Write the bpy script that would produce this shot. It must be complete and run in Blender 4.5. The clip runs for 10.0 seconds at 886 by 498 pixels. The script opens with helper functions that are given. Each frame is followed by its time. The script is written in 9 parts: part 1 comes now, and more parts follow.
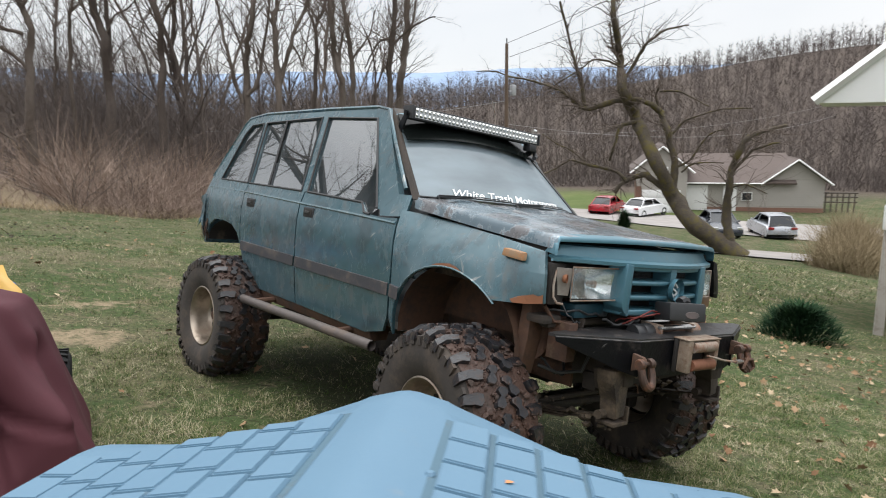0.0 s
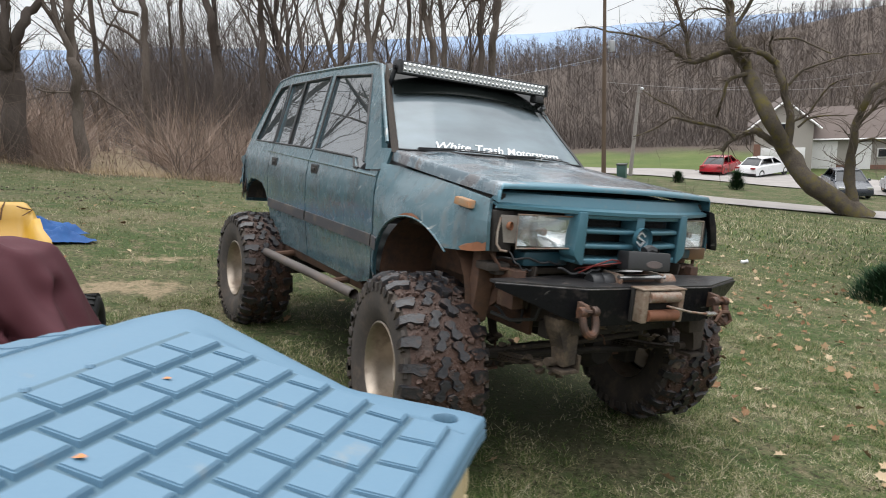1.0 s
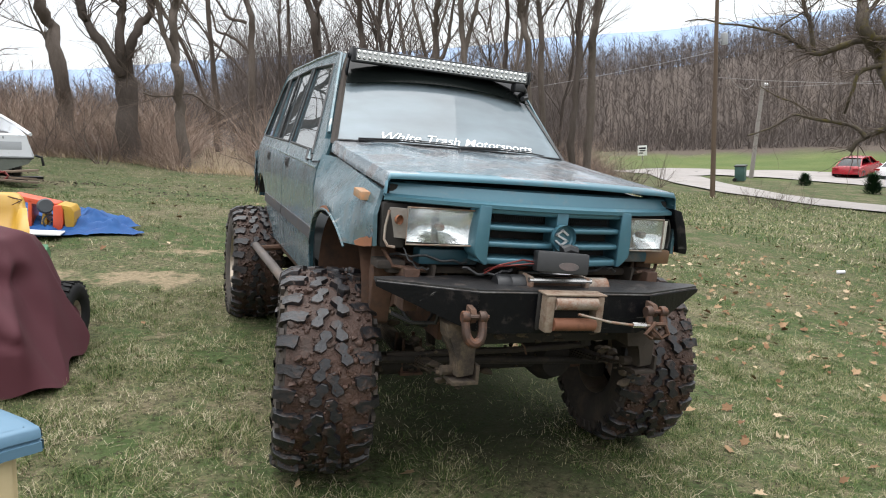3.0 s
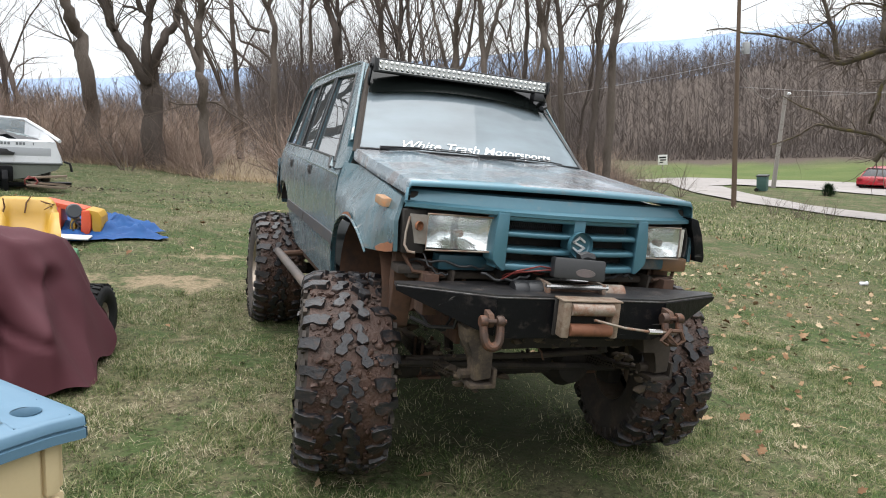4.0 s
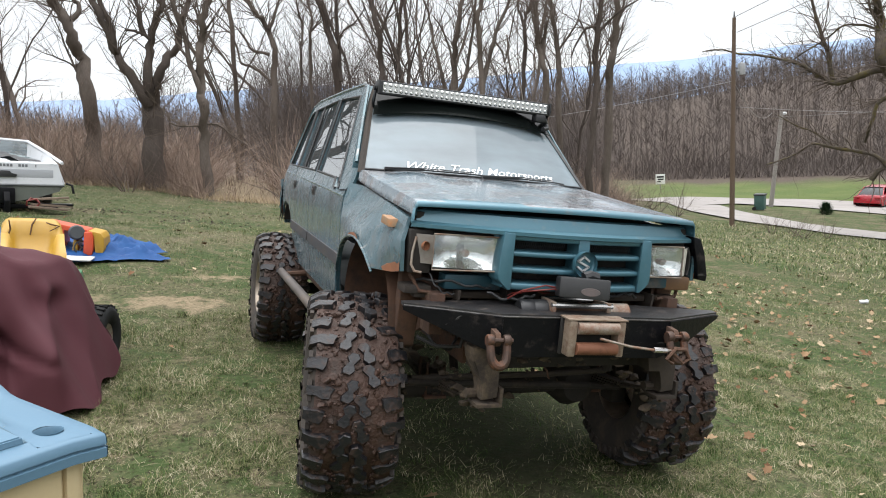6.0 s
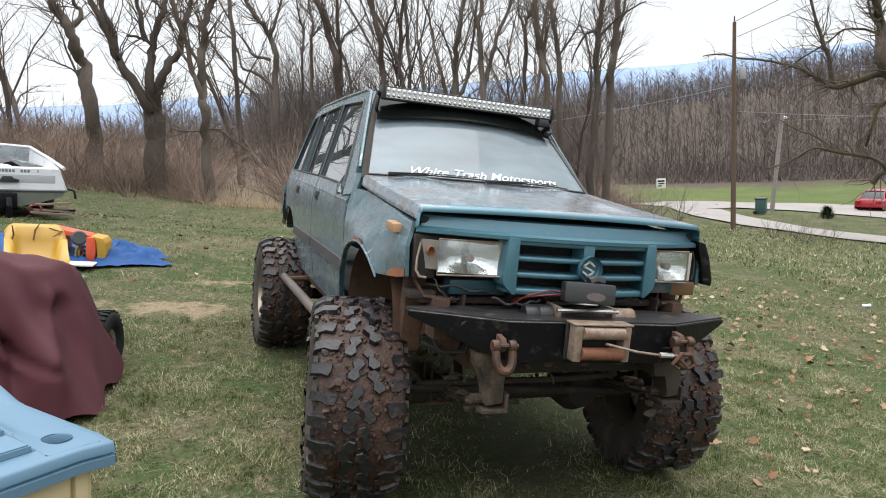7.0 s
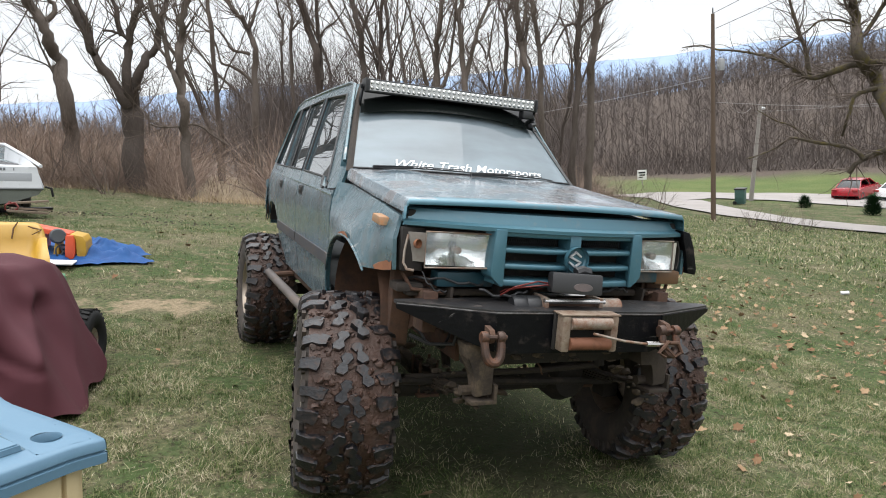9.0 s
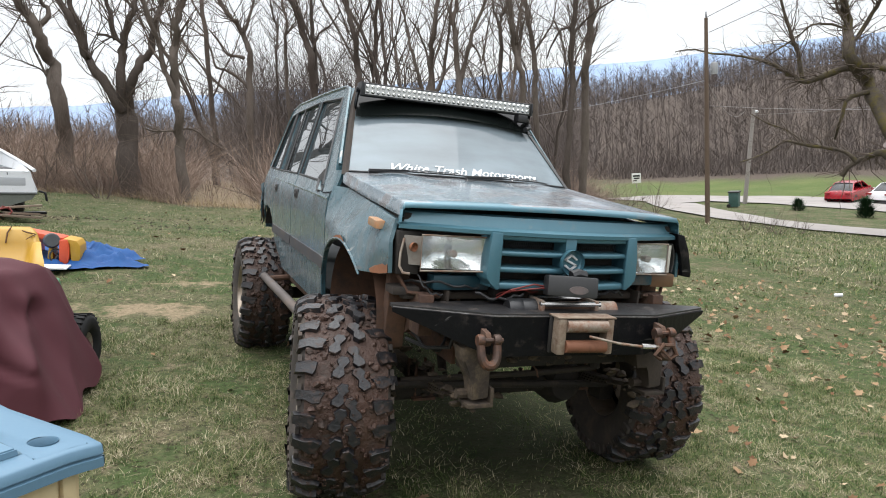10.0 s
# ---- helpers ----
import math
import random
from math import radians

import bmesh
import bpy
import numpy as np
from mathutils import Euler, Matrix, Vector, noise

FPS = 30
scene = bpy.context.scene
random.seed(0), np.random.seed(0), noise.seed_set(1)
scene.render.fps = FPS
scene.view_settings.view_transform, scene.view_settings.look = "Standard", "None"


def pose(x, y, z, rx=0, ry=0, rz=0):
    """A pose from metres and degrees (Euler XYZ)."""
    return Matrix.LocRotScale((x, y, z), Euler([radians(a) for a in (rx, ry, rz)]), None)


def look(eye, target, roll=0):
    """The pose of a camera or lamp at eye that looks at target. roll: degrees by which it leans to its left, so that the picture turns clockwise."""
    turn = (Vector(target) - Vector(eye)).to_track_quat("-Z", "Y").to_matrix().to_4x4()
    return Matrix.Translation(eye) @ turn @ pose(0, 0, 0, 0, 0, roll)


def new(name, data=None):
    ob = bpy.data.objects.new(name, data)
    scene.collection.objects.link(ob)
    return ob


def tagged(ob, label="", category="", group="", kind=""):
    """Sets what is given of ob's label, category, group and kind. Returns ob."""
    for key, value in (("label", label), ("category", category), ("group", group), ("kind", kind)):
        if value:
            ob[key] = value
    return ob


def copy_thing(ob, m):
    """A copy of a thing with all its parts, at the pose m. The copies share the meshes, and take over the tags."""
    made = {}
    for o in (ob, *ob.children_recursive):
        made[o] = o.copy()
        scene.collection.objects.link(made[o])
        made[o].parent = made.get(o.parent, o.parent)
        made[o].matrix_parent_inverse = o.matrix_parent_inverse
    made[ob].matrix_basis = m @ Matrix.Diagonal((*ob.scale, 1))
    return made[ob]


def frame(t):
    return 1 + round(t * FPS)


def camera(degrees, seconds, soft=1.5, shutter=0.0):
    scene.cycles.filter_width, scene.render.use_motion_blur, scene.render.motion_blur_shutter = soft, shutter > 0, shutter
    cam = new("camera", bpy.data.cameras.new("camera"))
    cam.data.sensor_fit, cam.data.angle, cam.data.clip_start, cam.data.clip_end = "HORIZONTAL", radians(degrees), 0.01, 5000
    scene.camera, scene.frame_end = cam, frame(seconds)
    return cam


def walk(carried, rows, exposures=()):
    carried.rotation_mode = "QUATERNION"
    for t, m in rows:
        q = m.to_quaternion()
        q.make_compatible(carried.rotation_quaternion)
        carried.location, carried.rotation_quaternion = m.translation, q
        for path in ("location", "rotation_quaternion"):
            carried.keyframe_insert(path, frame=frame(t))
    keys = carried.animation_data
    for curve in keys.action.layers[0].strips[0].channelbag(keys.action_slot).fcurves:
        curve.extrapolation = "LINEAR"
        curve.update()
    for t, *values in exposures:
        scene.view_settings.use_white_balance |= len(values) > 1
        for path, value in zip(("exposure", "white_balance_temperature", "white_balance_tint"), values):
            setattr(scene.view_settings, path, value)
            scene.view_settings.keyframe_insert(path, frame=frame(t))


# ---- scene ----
cam = camera(67.5, 10.0, soft=1.0, shutter=0.3)
SLOPE = 10.0                                   # the yard falls to the truck's left by so many degrees
YARD = pose(0, 0, 0, 0, SLOPE, 0)              # frame of the lawn under the truck
BODY = YARD @ pose(0, 0, 0.25)                 # frame in which the camera's path is given
PATH = [
    (0, (-3.145, -2.405, 1.295), (-1.794, -0.938, 1.149), 6.5),
    (0.5, (-2.864, -2.651, 1.298), (-1.665, -1.06, 1.125), 4.8),
    (1, (-2.596, -2.923, 1.3), (-1.504, -1.271, 1.016), 5.4),
    (1.5, (-2.275, -3.045, 1.302), (-1.177, -1.389, 1.071), 7.5),
    (2, (-1.994, -3.199, 1.314), (-1.107, -1.43, 1.026), 5.9),
    (2.5, (-1.773, -3.236, 1.309), (-0.844, -1.482, 1.07), 6.4),
    (3, (-1.613, -3.174, 1.329), (-0.827, -1.361, 1.018), 5.3),
    (4.5, (-1.66, -3.254, 1.327), (-0.933, -1.412, 1.049), 5.4),
    (5, (-1.671, -3.247, 1.324), (-0.951, -1.401, 1.054), 5.2),
    (5.5, (-1.676, -3.248, 1.326), (-0.939, -1.406, 1.078), 5.4),
    (7, (-1.695, -3.234, 1.329), (-0.962, -1.386, 1.11), 5.2),
    (7.5, (-1.704, -3.229, 1.323), (-0.965, -1.388, 1.07), 5.1),
    (8, (-1.707, -3.229, 1.322), (-0.952, -1.393, 1.081), 5.1),
    (8.5, (-1.708, -3.229, 1.321), (-0.921, -1.406, 1.075), 4.9),
    (9, (-1.71, -3.225, 1.321), (-0.929, -1.398, 1.088), 4.6),
    (9.5, (-1.708, -3.227, 1.323), (-0.918, -1.405, 1.09), 4.6),
    (10, (-1.715, -3.228, 1.32), (-0.921, -1.406, 1.099), 4.5),
]
walk(cam, [(t, BODY @ look(eye, target, roll)) for t, eye, target, roll in PATH],
     exposures=((0, -0.24), (1, -0.23), (1.5, -0.23), (2, -0.12), (3, -0.02), (5.2, -0.03), (7.2, -0.09), (10, -0.07)))

# ---- light: a bright overcast sky ----
world = bpy.data.worlds.new("overcast_sky")
scene.world = world
world.use_nodes = True
wn, wl = world.node_tree.nodes, world.node_tree.links
wn.clear()
sky = wn.new("ShaderNodeTexSky")
sky.sky_type, sky.sun_disc = "NISHITA", False
sky.sun_elevation, sky.sun_rotation = radians(42), radians(200)
sky_gain = wn.new("ShaderNodeVectorMath")
sky_gain.operation = "SCALE"
sky_gain.inputs["Scale"].default_value = 0.10
cloud_at = wn.new("ShaderNodeTexCoord")
cloud_map = wn.new("ShaderNodeMapping")
cloud_map.inputs["Scale"].default_value = (1, 1, 3.5)
cloud = wn.new("ShaderNodeTexNoise")
cloud.inputs["Scale"].default_value = 2.2
cloud.inputs["Detail"].default_value = 6
cloud_tone = wn.new("ShaderNodeValToRGB")
cloud_tone.color_ramp.elements[0].position, cloud_tone.color_ramp.elements[0].color = 0.3, (0.91, 0.93, 0.96, 1)
cloud_tone.color_ramp.elements[1].position, cloud_tone.color_ramp.elements[1].color = 0.7, (1.02, 1.02, 1.03, 1)
blend = wn.new("ShaderNodeMix")
blend.data_type = "RGBA"
blend.inputs["Factor"].default_value = 0.88
back = wn.new("ShaderNodeBackground")
back.inputs["Strength"].default_value = 1.5
wout = wn.new("ShaderNodeOutputWorld")
wl.new(sky.outputs["Color"], sky_gain.inputs[0])
wl.new(cloud_at.outputs["Generated"], cloud_map.inputs["Vector"])
wl.new(cloud_map.outputs["Vector"], cloud.inputs["Vector"])
wl.new(cloud.outputs["Fac"], cloud_tone.inputs["Fac"])
wl.new(sky_gain.outputs["Vector"], blend.inputs["A"])
# overcast: brighter overhead than near the horizon
up = wn.new("ShaderNodeSeparateXYZ")
lift = wn.new("ShaderNodeMapRange")
lift.inputs["From Min"].default_value, lift.inputs["From Max"].default_value = 0.36, 1.0
lift.inputs["To Min"].default_value, lift.inputs["To Max"].default_value = 0.80, 3.4
bright = wn.new("ShaderNodeVectorMath")
bright.operation = "SCALE"
wl.new(cloud_at.outputs["Generated"], up.inputs["Vector"])
wl.new(up.outputs["Z"], lift.inputs["Value"])
wl.new(cloud_tone.outputs["Color"], bright.inputs[0])
wl.new(lift.outputs["Result"], bright.inputs["Scale"])
wl.new(bright.outputs["Vector"], blend.inputs["B"])
wl.new(blend.outputs["Result"], back.inputs["Color"])
wl.new(back.outputs["Background"], wout.inputs["Surface"])

sun = new("sun", bpy.data.lights.new("sun", "SUN"))
sun.data.energy, sun.data.angle, sun.data.color = 1.5, radians(58), (1.0, 0.98, 0.955)
sun.matrix_world = look((0, 0, 30), (-3, -8, 0))
scene.view_settings.exposure = 0.0

# ---- materials ----
def material(name, base, second=None, rough=0.6, metal=0.0, grain=40.0, blotch=3.0, amount=0.5, bump=0.2,
             dirt=None, dirt_amount=0.0, dirt_scale=4.0, spec=0.5, per_piece=0.0, rough_var=0.12, stretch=(1, 1, 1), coat=0.0, bump_dist=0.004):
    """A surface of two tones mixed by coarse and fine noise, with an optional layer of dirt or rust."""
    m = bpy.data.materials.new(name)
    m.use_nodes = True
    n, l = m.node_tree.nodes, m.node_tree.links
    b = n["Principled BSDF"]
    second = second or tuple(c * 0.72 for c in base)
    tc, mp = n.new("ShaderNodeTexCoord"), n.new("ShaderNodeMapping")
    mp.inputs["Scale"].default_value = stretch
    l.new(tc.outputs["Object"], mp.inputs["Vector"])
    def tex(scale, detail=4.0, rough_=0.6):
        t = n.new("ShaderNodeTexNoise")
        t.inputs["Scale"].default_value, t.inputs["Detail"].default_value, t.inputs["Roughness"].default_value = scale, detail, rough_
        l.new(mp.outputs["Vector"], t.inputs["Vector"])
        return t.outputs["Fac"]
    def ramp(src, a, c):
        r = n.new("ShaderNodeMapRange")
        r.inputs["From Min"].default_value, r.inputs["From Max"].default_value = a, c
        l.new(src, r.inputs["Value"])
        return r.outputs["Result"]
    def mix(f, a, c):
        x = n.new("ShaderNodeMix")
        x.data_type = "RGBA"
        for sock, v in ((x.inputs["Factor"], f), (x.inputs["A"], a), (x.inputs["B"], c)):
            if isinstance(v, bpy.types.NodeSocket):
                l.new(v, sock)
            elif isinstance(v, tuple):
                sock.default_value = (*v, 1)
            else:
                sock.default_value = v
        return x.outputs["Result"]
    def times(a, c):
        x = n.new("ShaderNodeMath")
        x.operation = "MULTIPLY"
        l.new(a, x.inputs[0])
        x.inputs[1].default_value = c
        return x.outputs[0]
    coarse, fine = tex(blotch), tex(grain)
    col = mix(times(ramp(coarse, 0.3, 0.7), amount), base, second)
    col = mix(times(ramp(fine, 0.35, 0.7), amount * 0.6), col, second)
    rsock = None
    if dirt:
        mask = times(ramp(tex(dirt_scale, 8.0, 0.7), 0.62 - 0.3 * dirt_amount, 0.75 - 0.22 * dirt_amount), min(1.0, 0.55 + 0.4 * dirt_amount))
        col = mix(mask, col, dirt)
        rr = n.new("ShaderNodeMapRange")
        rr.inputs["To Min"].default_value, rr.inputs["To Max"].default_value = rough, 0.9
        l.new(mask, rr.inputs["Value"])
        rsock = rr.outputs["Result"]
        if metal:
            mm = n.new("ShaderNodeMapRange")
            mm.inputs["To Min"].default_value, mm.inputs["To Max"].default_value = metal, 0.0
            l.new(mask, mm.inputs["Value"])
            l.new(mm.outputs["Result"], b.inputs["Metallic"])
    elif rough_var:
        rr = n.new("ShaderNodeMapRange")
        rr.inputs["To Min"].default_value, rr.inputs["To Max"].default_value = max(0.02, rough - rough_var), min(1.0, rough + rough_var)
        l.new(coarse, rr.inputs["Value"])
        rsock = rr.outputs["Result"]
    if per_piece:
        oi, hv = n.new("ShaderNodeObjectInfo"), n.new("ShaderNodeHueSaturation")
        pr = n.new("ShaderNodeMapRange")
        pr.inputs["To Min"].default_value, pr.inputs["To Max"].default_value = 1 - per_piece, 1 + per_piece
        l.new(oi.outputs["Random"], pr.inputs["Value"])
        l.new(pr.outputs["Result"], hv.inputs["Value"])
        l.new(col, hv.inputs["Color"])
        col = hv.outputs["Color"]
    l.new(col, b.inputs["Base Color"])
    b.inputs["Roughness"].default_value = rough
    if rsock:
        l.new(rsock, b.inputs["Roughness"])
    if not (dirt and metal):
        b.inputs["Metallic"].default_value = metal
    b.inputs["Specular IOR Level"].default_value = spec
    b.inputs["Coat Weight"].default_value = coat
    b.inputs["Coat Roughness"].default_value = 0.15
    if bump:
        bp = n.new("ShaderNodeBump")
        bp.inputs["Strength"].default_value, bp.inputs["Distance"].default_value = bump, bump_dist
        l.new(fine, bp.inputs["Height"])
        l.new(bp.outputs["Normal"], b.inputs["Normal"])
    return m


def glass(name, tint=(0.8, 0.86, 0.86), rough=0.02, film_amount=0.12, ior=1.75):
    """A thin dusty pane: clear glass under a pale film that also paints sky reflection."""
    m = bpy.data.materials.new(name)
    m.use_nodes = True
    n, l = m.node_tree.nodes, m.node_tree.links
    n.clear()
    out, clear, gloss, film = (n.new("ShaderNode" + k) for k in ("OutputMaterial", "BsdfTransparent", "BsdfGlossy", "BsdfDiffuse"))
    fr, mix1, mix2, tx, rg, pw, ad = (n.new("ShaderNode" + k) for k in ("LayerWeight", "MixShader", "MixShader", "TexNoise", "MapRange", "Math", "Math"))
    clear.inputs["Color"].default_value = (*tint, 1)
    gloss.inputs["Roughness"].default_value = rough
    # pale blue stands in for reflected sky as well as dirt
    film.inputs["Color"].default_value = (0.46, 0.57, 0.63, 1)
    f0 = ((ior - 1) / (ior + 1)) ** 2
    fr.inputs["Blend"].default_value = 0.5
    pw.operation, ad.operation = "POWER", "MULTIPLY_ADD"
    pw.inputs[1].default_value = 5.0
    ad.inputs[1].default_value, ad.inputs[2].default_value = 1 - f0, f0
    tx.inputs["Scale"].default_value, tx.inputs["Detail"].default_value = 3.0, 6
    rg.inputs["To Min"].default_value, rg.inputs["To Max"].default_value = film_amount * 0.4, film_amount * 1.7
    l.new(tx.outputs["Fac"], rg.inputs["Value"])
    l.new(fr.outputs["Facing"], pw.inputs[0])
    l.new(pw.outputs[0], ad.inputs[0])
    l.new(ad.outputs[0], mix1.inputs["Fac"])
    l.new(clear.outputs["BSDF"], mix1.inputs[1])
    l.new(gloss.outputs["BSDF"], mix1.inputs[2])
    l.new(rg.outputs["Result"], mix2.inputs["Fac"])
    l.new(mix1.outputs["Shader"], mix2.inputs[1])
    l.new(film.outputs["BSDF"], mix2.inputs[2])
    l.new(mix2.outputs["Shader"], out.inputs["Surface"])
    return m


def scratch(m, tint, turn, amount=0.7, scale=1.0, edge=0.64, axis=0):
    """Thin pale streaks laid over a painted panel, running at an angle in its side view."""
    n, l = m.node_tree.nodes, m.node_tree.links
    b = n["Principled BSDF"]
    old = b.inputs["Base Color"].links[0].from_socket
    tc, mp, tx, rg, mx = (n.new("ShaderNode" + k) for k in ("TexCoord", "Mapping", "TexNoise", "MapRange", "Mix"))
    pre = n.new("ShaderNodeMapping")
    pre.inputs["Rotation"].default_value = (radians(turn), 0, 0) if axis == 0 else (0, 0, radians(turn))
    mp.inputs["Scale"].default_value = (3 * scale, 7 * scale, 48 * scale) if axis == 0 else (7 * scale, 48 * scale, 3 * scale)
    tx.inputs["Scale"].default_value, tx.inputs["Detail"].default_value, tx.inputs["Roughness"].default_value = 1.0, 5, 0.6
    rg.inputs["From Min"].default_value, rg.inputs["From Max"].default_value, rg.inputs["To Max"].default_value = edge, edge + 0.07, amount
    mx.data_type = "RGBA"
    mx.inputs["B"].default_value = (*tint, 1)
    l.new(tc.outputs["Object"], pre.inputs["Vector"])
    l.new(pre.outputs["Vector"], mp.inputs["Vector"])
    l.new(mp.outputs["Vector"], tx.inputs["Vector"])
    l.new(tx.outputs["Fac"], rg.inputs["Value"])
    l.new(rg.outputs["Result"], mx.inputs["Factor"])
    l.new(old, mx.inputs["A"])
    l.new(mx.outputs["Result"], b.inputs["Base Color"])


def layer(m, tint, scale, edge, width, amount, detail=8.0, rough=0.7, shift=0.0):
    """A patchy layer of peeling, grime or specks over a painted surface."""
    n, l = m.node_tree.nodes, m.node_tree.links
    b = n["Principled BSDF"]
    old = b.inputs["Base Color"].links[0].from_socket
    tc, mp, tx, rg, mx = (n.new("ShaderNode" + k) for k in ("TexCoord", "Mapping", "TexNoise", "MapRange", "Mix"))
    mp.inputs["Location"].default_value = (shift, shift * 0.7, shift * 0.3)
    tx.inputs["Scale"].default_value, tx.inputs["Detail"].default_value, tx.inputs["Roughness"].default_value = scale, detail, rough
    rg.inputs["From Min"].default_value, rg.inputs["From Max"].default_value, rg.inputs["To Max"].default_value = edge, edge + width, amount
    mx.data_type = "RGBA"
    mx.inputs["B"].default_value = (*tint, 1)
    l.new(tc.outputs["Object"], mp.inputs["Vector"])
    l.new(mp.outputs["Vector"], tx.inputs["Vector"])
    l.new(tx.outputs["Fac"], rg.inputs["Value"])
    l.new(rg.outputs["Result"], mx.inputs["Factor"])
    l.new(old, mx.inputs["A"])
    l.new(mx.outputs["Result"], b.inputs["Base Color"])


def dented(m, scale, strength, dist):
    """Shallow dents under the fine relief."""
    n, l = m.node_tree.nodes, m.node_tree.links
    b = n["Principled BSDF"]
    fine = b.inputs["Normal"].links[0].from_node
    tc, tx, bp = n.new("ShaderNodeTexCoord"), n.new("ShaderNodeTexNoise"), n.new("ShaderNodeBump")
    tx.inputs["Scale"].default_value, tx.inputs["Detail"].default_value = scale, 2
    bp.inputs["Strength"].default_value, bp.inputs["Distance"].default_value = strength, dist
    l.new(tc.outputs["Object"], tx.inputs["Vector"])
    l.new(tx.outputs["Fac"], bp.inputs["Height"])
    l.new(bp.outputs["Normal"], fine.inputs["Normal"])


MUD = (0.16, 0.115, 0.08)
RUST = (0.17, 0.065, 0.028)
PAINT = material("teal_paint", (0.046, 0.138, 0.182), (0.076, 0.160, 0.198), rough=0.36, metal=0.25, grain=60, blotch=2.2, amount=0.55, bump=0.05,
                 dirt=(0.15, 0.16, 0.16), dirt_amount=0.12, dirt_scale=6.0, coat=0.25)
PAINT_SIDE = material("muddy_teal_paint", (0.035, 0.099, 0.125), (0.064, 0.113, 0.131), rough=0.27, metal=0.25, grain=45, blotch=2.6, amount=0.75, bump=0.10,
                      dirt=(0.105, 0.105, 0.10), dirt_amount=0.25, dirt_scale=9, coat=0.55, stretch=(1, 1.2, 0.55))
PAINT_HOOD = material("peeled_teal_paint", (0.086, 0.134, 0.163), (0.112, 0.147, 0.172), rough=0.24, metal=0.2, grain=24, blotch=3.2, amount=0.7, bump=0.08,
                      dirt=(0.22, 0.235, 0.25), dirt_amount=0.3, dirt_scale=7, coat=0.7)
layer(PAINT_HOOD, (0.28, 0.335, 0.37), 3.4, 0.480, 0.012, 0.75, 9, 0.66)
layer(PAINT_HOOD, (0.098, 0.090, 0.092), 3.4, 0.495, 0.02, 0.85, 9, 0.66)
layer(PAINT_HOOD, (0.060, 0.048, 0.042), 11, 0.57, 0.03, 0.6, 10, 0.75, 4.0)
layer(PAINT_HOOD, (0.31, 0.355, 0.385), 8, 0.60, 0.025, 0.6, 10, 0.75, 6.0)
layer(PAINT_HOOD, (0.5, 0.5, 0.5), 45, 0.69, 0.04, 0.7, 4, 0.6, 2.0)
scratch(PAINT_HOOD, (0.10, 0.075, 0.06), 24, 0.45, 0.3, 0.60, 2)
dented(PAINT_HOOD, 4.0, 0.3, 0.03)
dusty = PAINT_SIDE.node_tree.nodes["Principled BSDF"]
dusty.inputs["Sheen Weight"].default_value, dusty.inputs["Sheen Roughness"].default_value = 0.10, 0.4
dusty.inputs["Sheen Tint"].default_value = (0.75, 0.76, 0.78, 1)
scratch(PAINT_SIDE, (0.40, 0.39, 0.37), 38, 0.65, 0.9, 0.645)
scratch(PAINT_SIDE, (0.36, 0.35, 0.33), -55, 0.6, 0.8, 0.65)
scratch(PAINT_SIDE, (0.03, 0.035, 0.037), -80, 0.4, 0.8, 0.64)
scratch(PAINT_SIDE, (0.16, 0.10, 0.06), 10, 0.55, 0.35, 0.64)
layer(PAINT_SIDE, (0.040, 0.052, 0.058), 4.5, 0.535, 0.04, 0.45, 12, 0.75)
layer(PAINT_SIDE, (0.15, 0.165, 0.17), 8, 0.585, 0.03, 0.4, 12, 0.75, 3.0)
layer(PAINT_SIDE, (0.13, 0.085, 0.05), 38, 0.64, 0.05, 0.7, shift=5.0)
layer(PAINT_SIDE, (0.26, 0.11, 0.045), 9, 0.70, 0.04, 0.6, shift=8.0)
dented(PAINT_SIDE, 4.5, 0.5, 0.035)
layer(PAINT, (0.14, 0.17, 0.175), 14, 0.60, 0.08, 0.5, shift=1.0)
dented(PAINT, 5.0, 0.25, 0.02)
TRIM_BLACK = material("dark_trim", (0.022, 0.022, 0.023), (0.05, 0.048, 0.045), rough=0.55, dirt=MUD, dirt_amount=0.2, bump=0.15)
MOULDING = material("grey_side_moulding", (0.026, 0.029, 0.035), (0.055, 0.050, 0.053), rough=0.6, dirt=(0.13, 0.105, 0.085), dirt_amount=0.35, dirt_scale=10, bump=0.15)
BLACK_STEEL = material("scuffed_black_steel", (0.003, 0.0034, 0.0045), (0.008, 0.008, 0.009), rough=0.33, metal=0.0, dirt=(0.045, 0.036, 0.031), dirt_amount=0.20, dirt_scale=14, bump=0.5, spec=0.16)
scratch(BLACK_STEEL, (0.22, 0.21, 0.2), 60, 0.6, 1.0, 0.66)
RUSTY = material("rusty_steel", (0.060, 0.028, 0.016), (0.11, 0.058, 0.034), rough=0.85, dirt=(0.030, 0.022, 0.018), dirt_amount=0.5, dirt_scale=9, bump=0.6)
FRAME_MUD = material("muddy_frame_steel", (0.020, 0.015, 0.012), (0.062, 0.045, 0.031), rough=0.85, dirt=(0.02, 0.018, 0.017), dirt_amount=0.5, dirt_scale=6, bump=0.6)
RUBBER = material("muddy_rubber", (0.011, 0.012, 0.015), (0.006, 0.006, 0.007), rough=0.36, spec=0.5, dirt=(0.062, 0.033, 0.022), dirt_amount=0.40, dirt_scale=30, bump=1.0, grain=70)
TREAD_MUD = material("tread_mud", (0.030, 0.0135, 0.0085), (0.080, 0.038, 0.023), rough=0.6, dirt=(0.04, 0.034, 0.03), dirt_amount=0.4, dirt_scale=12, bump=0.9, grain=70, bump_dist=0.01)
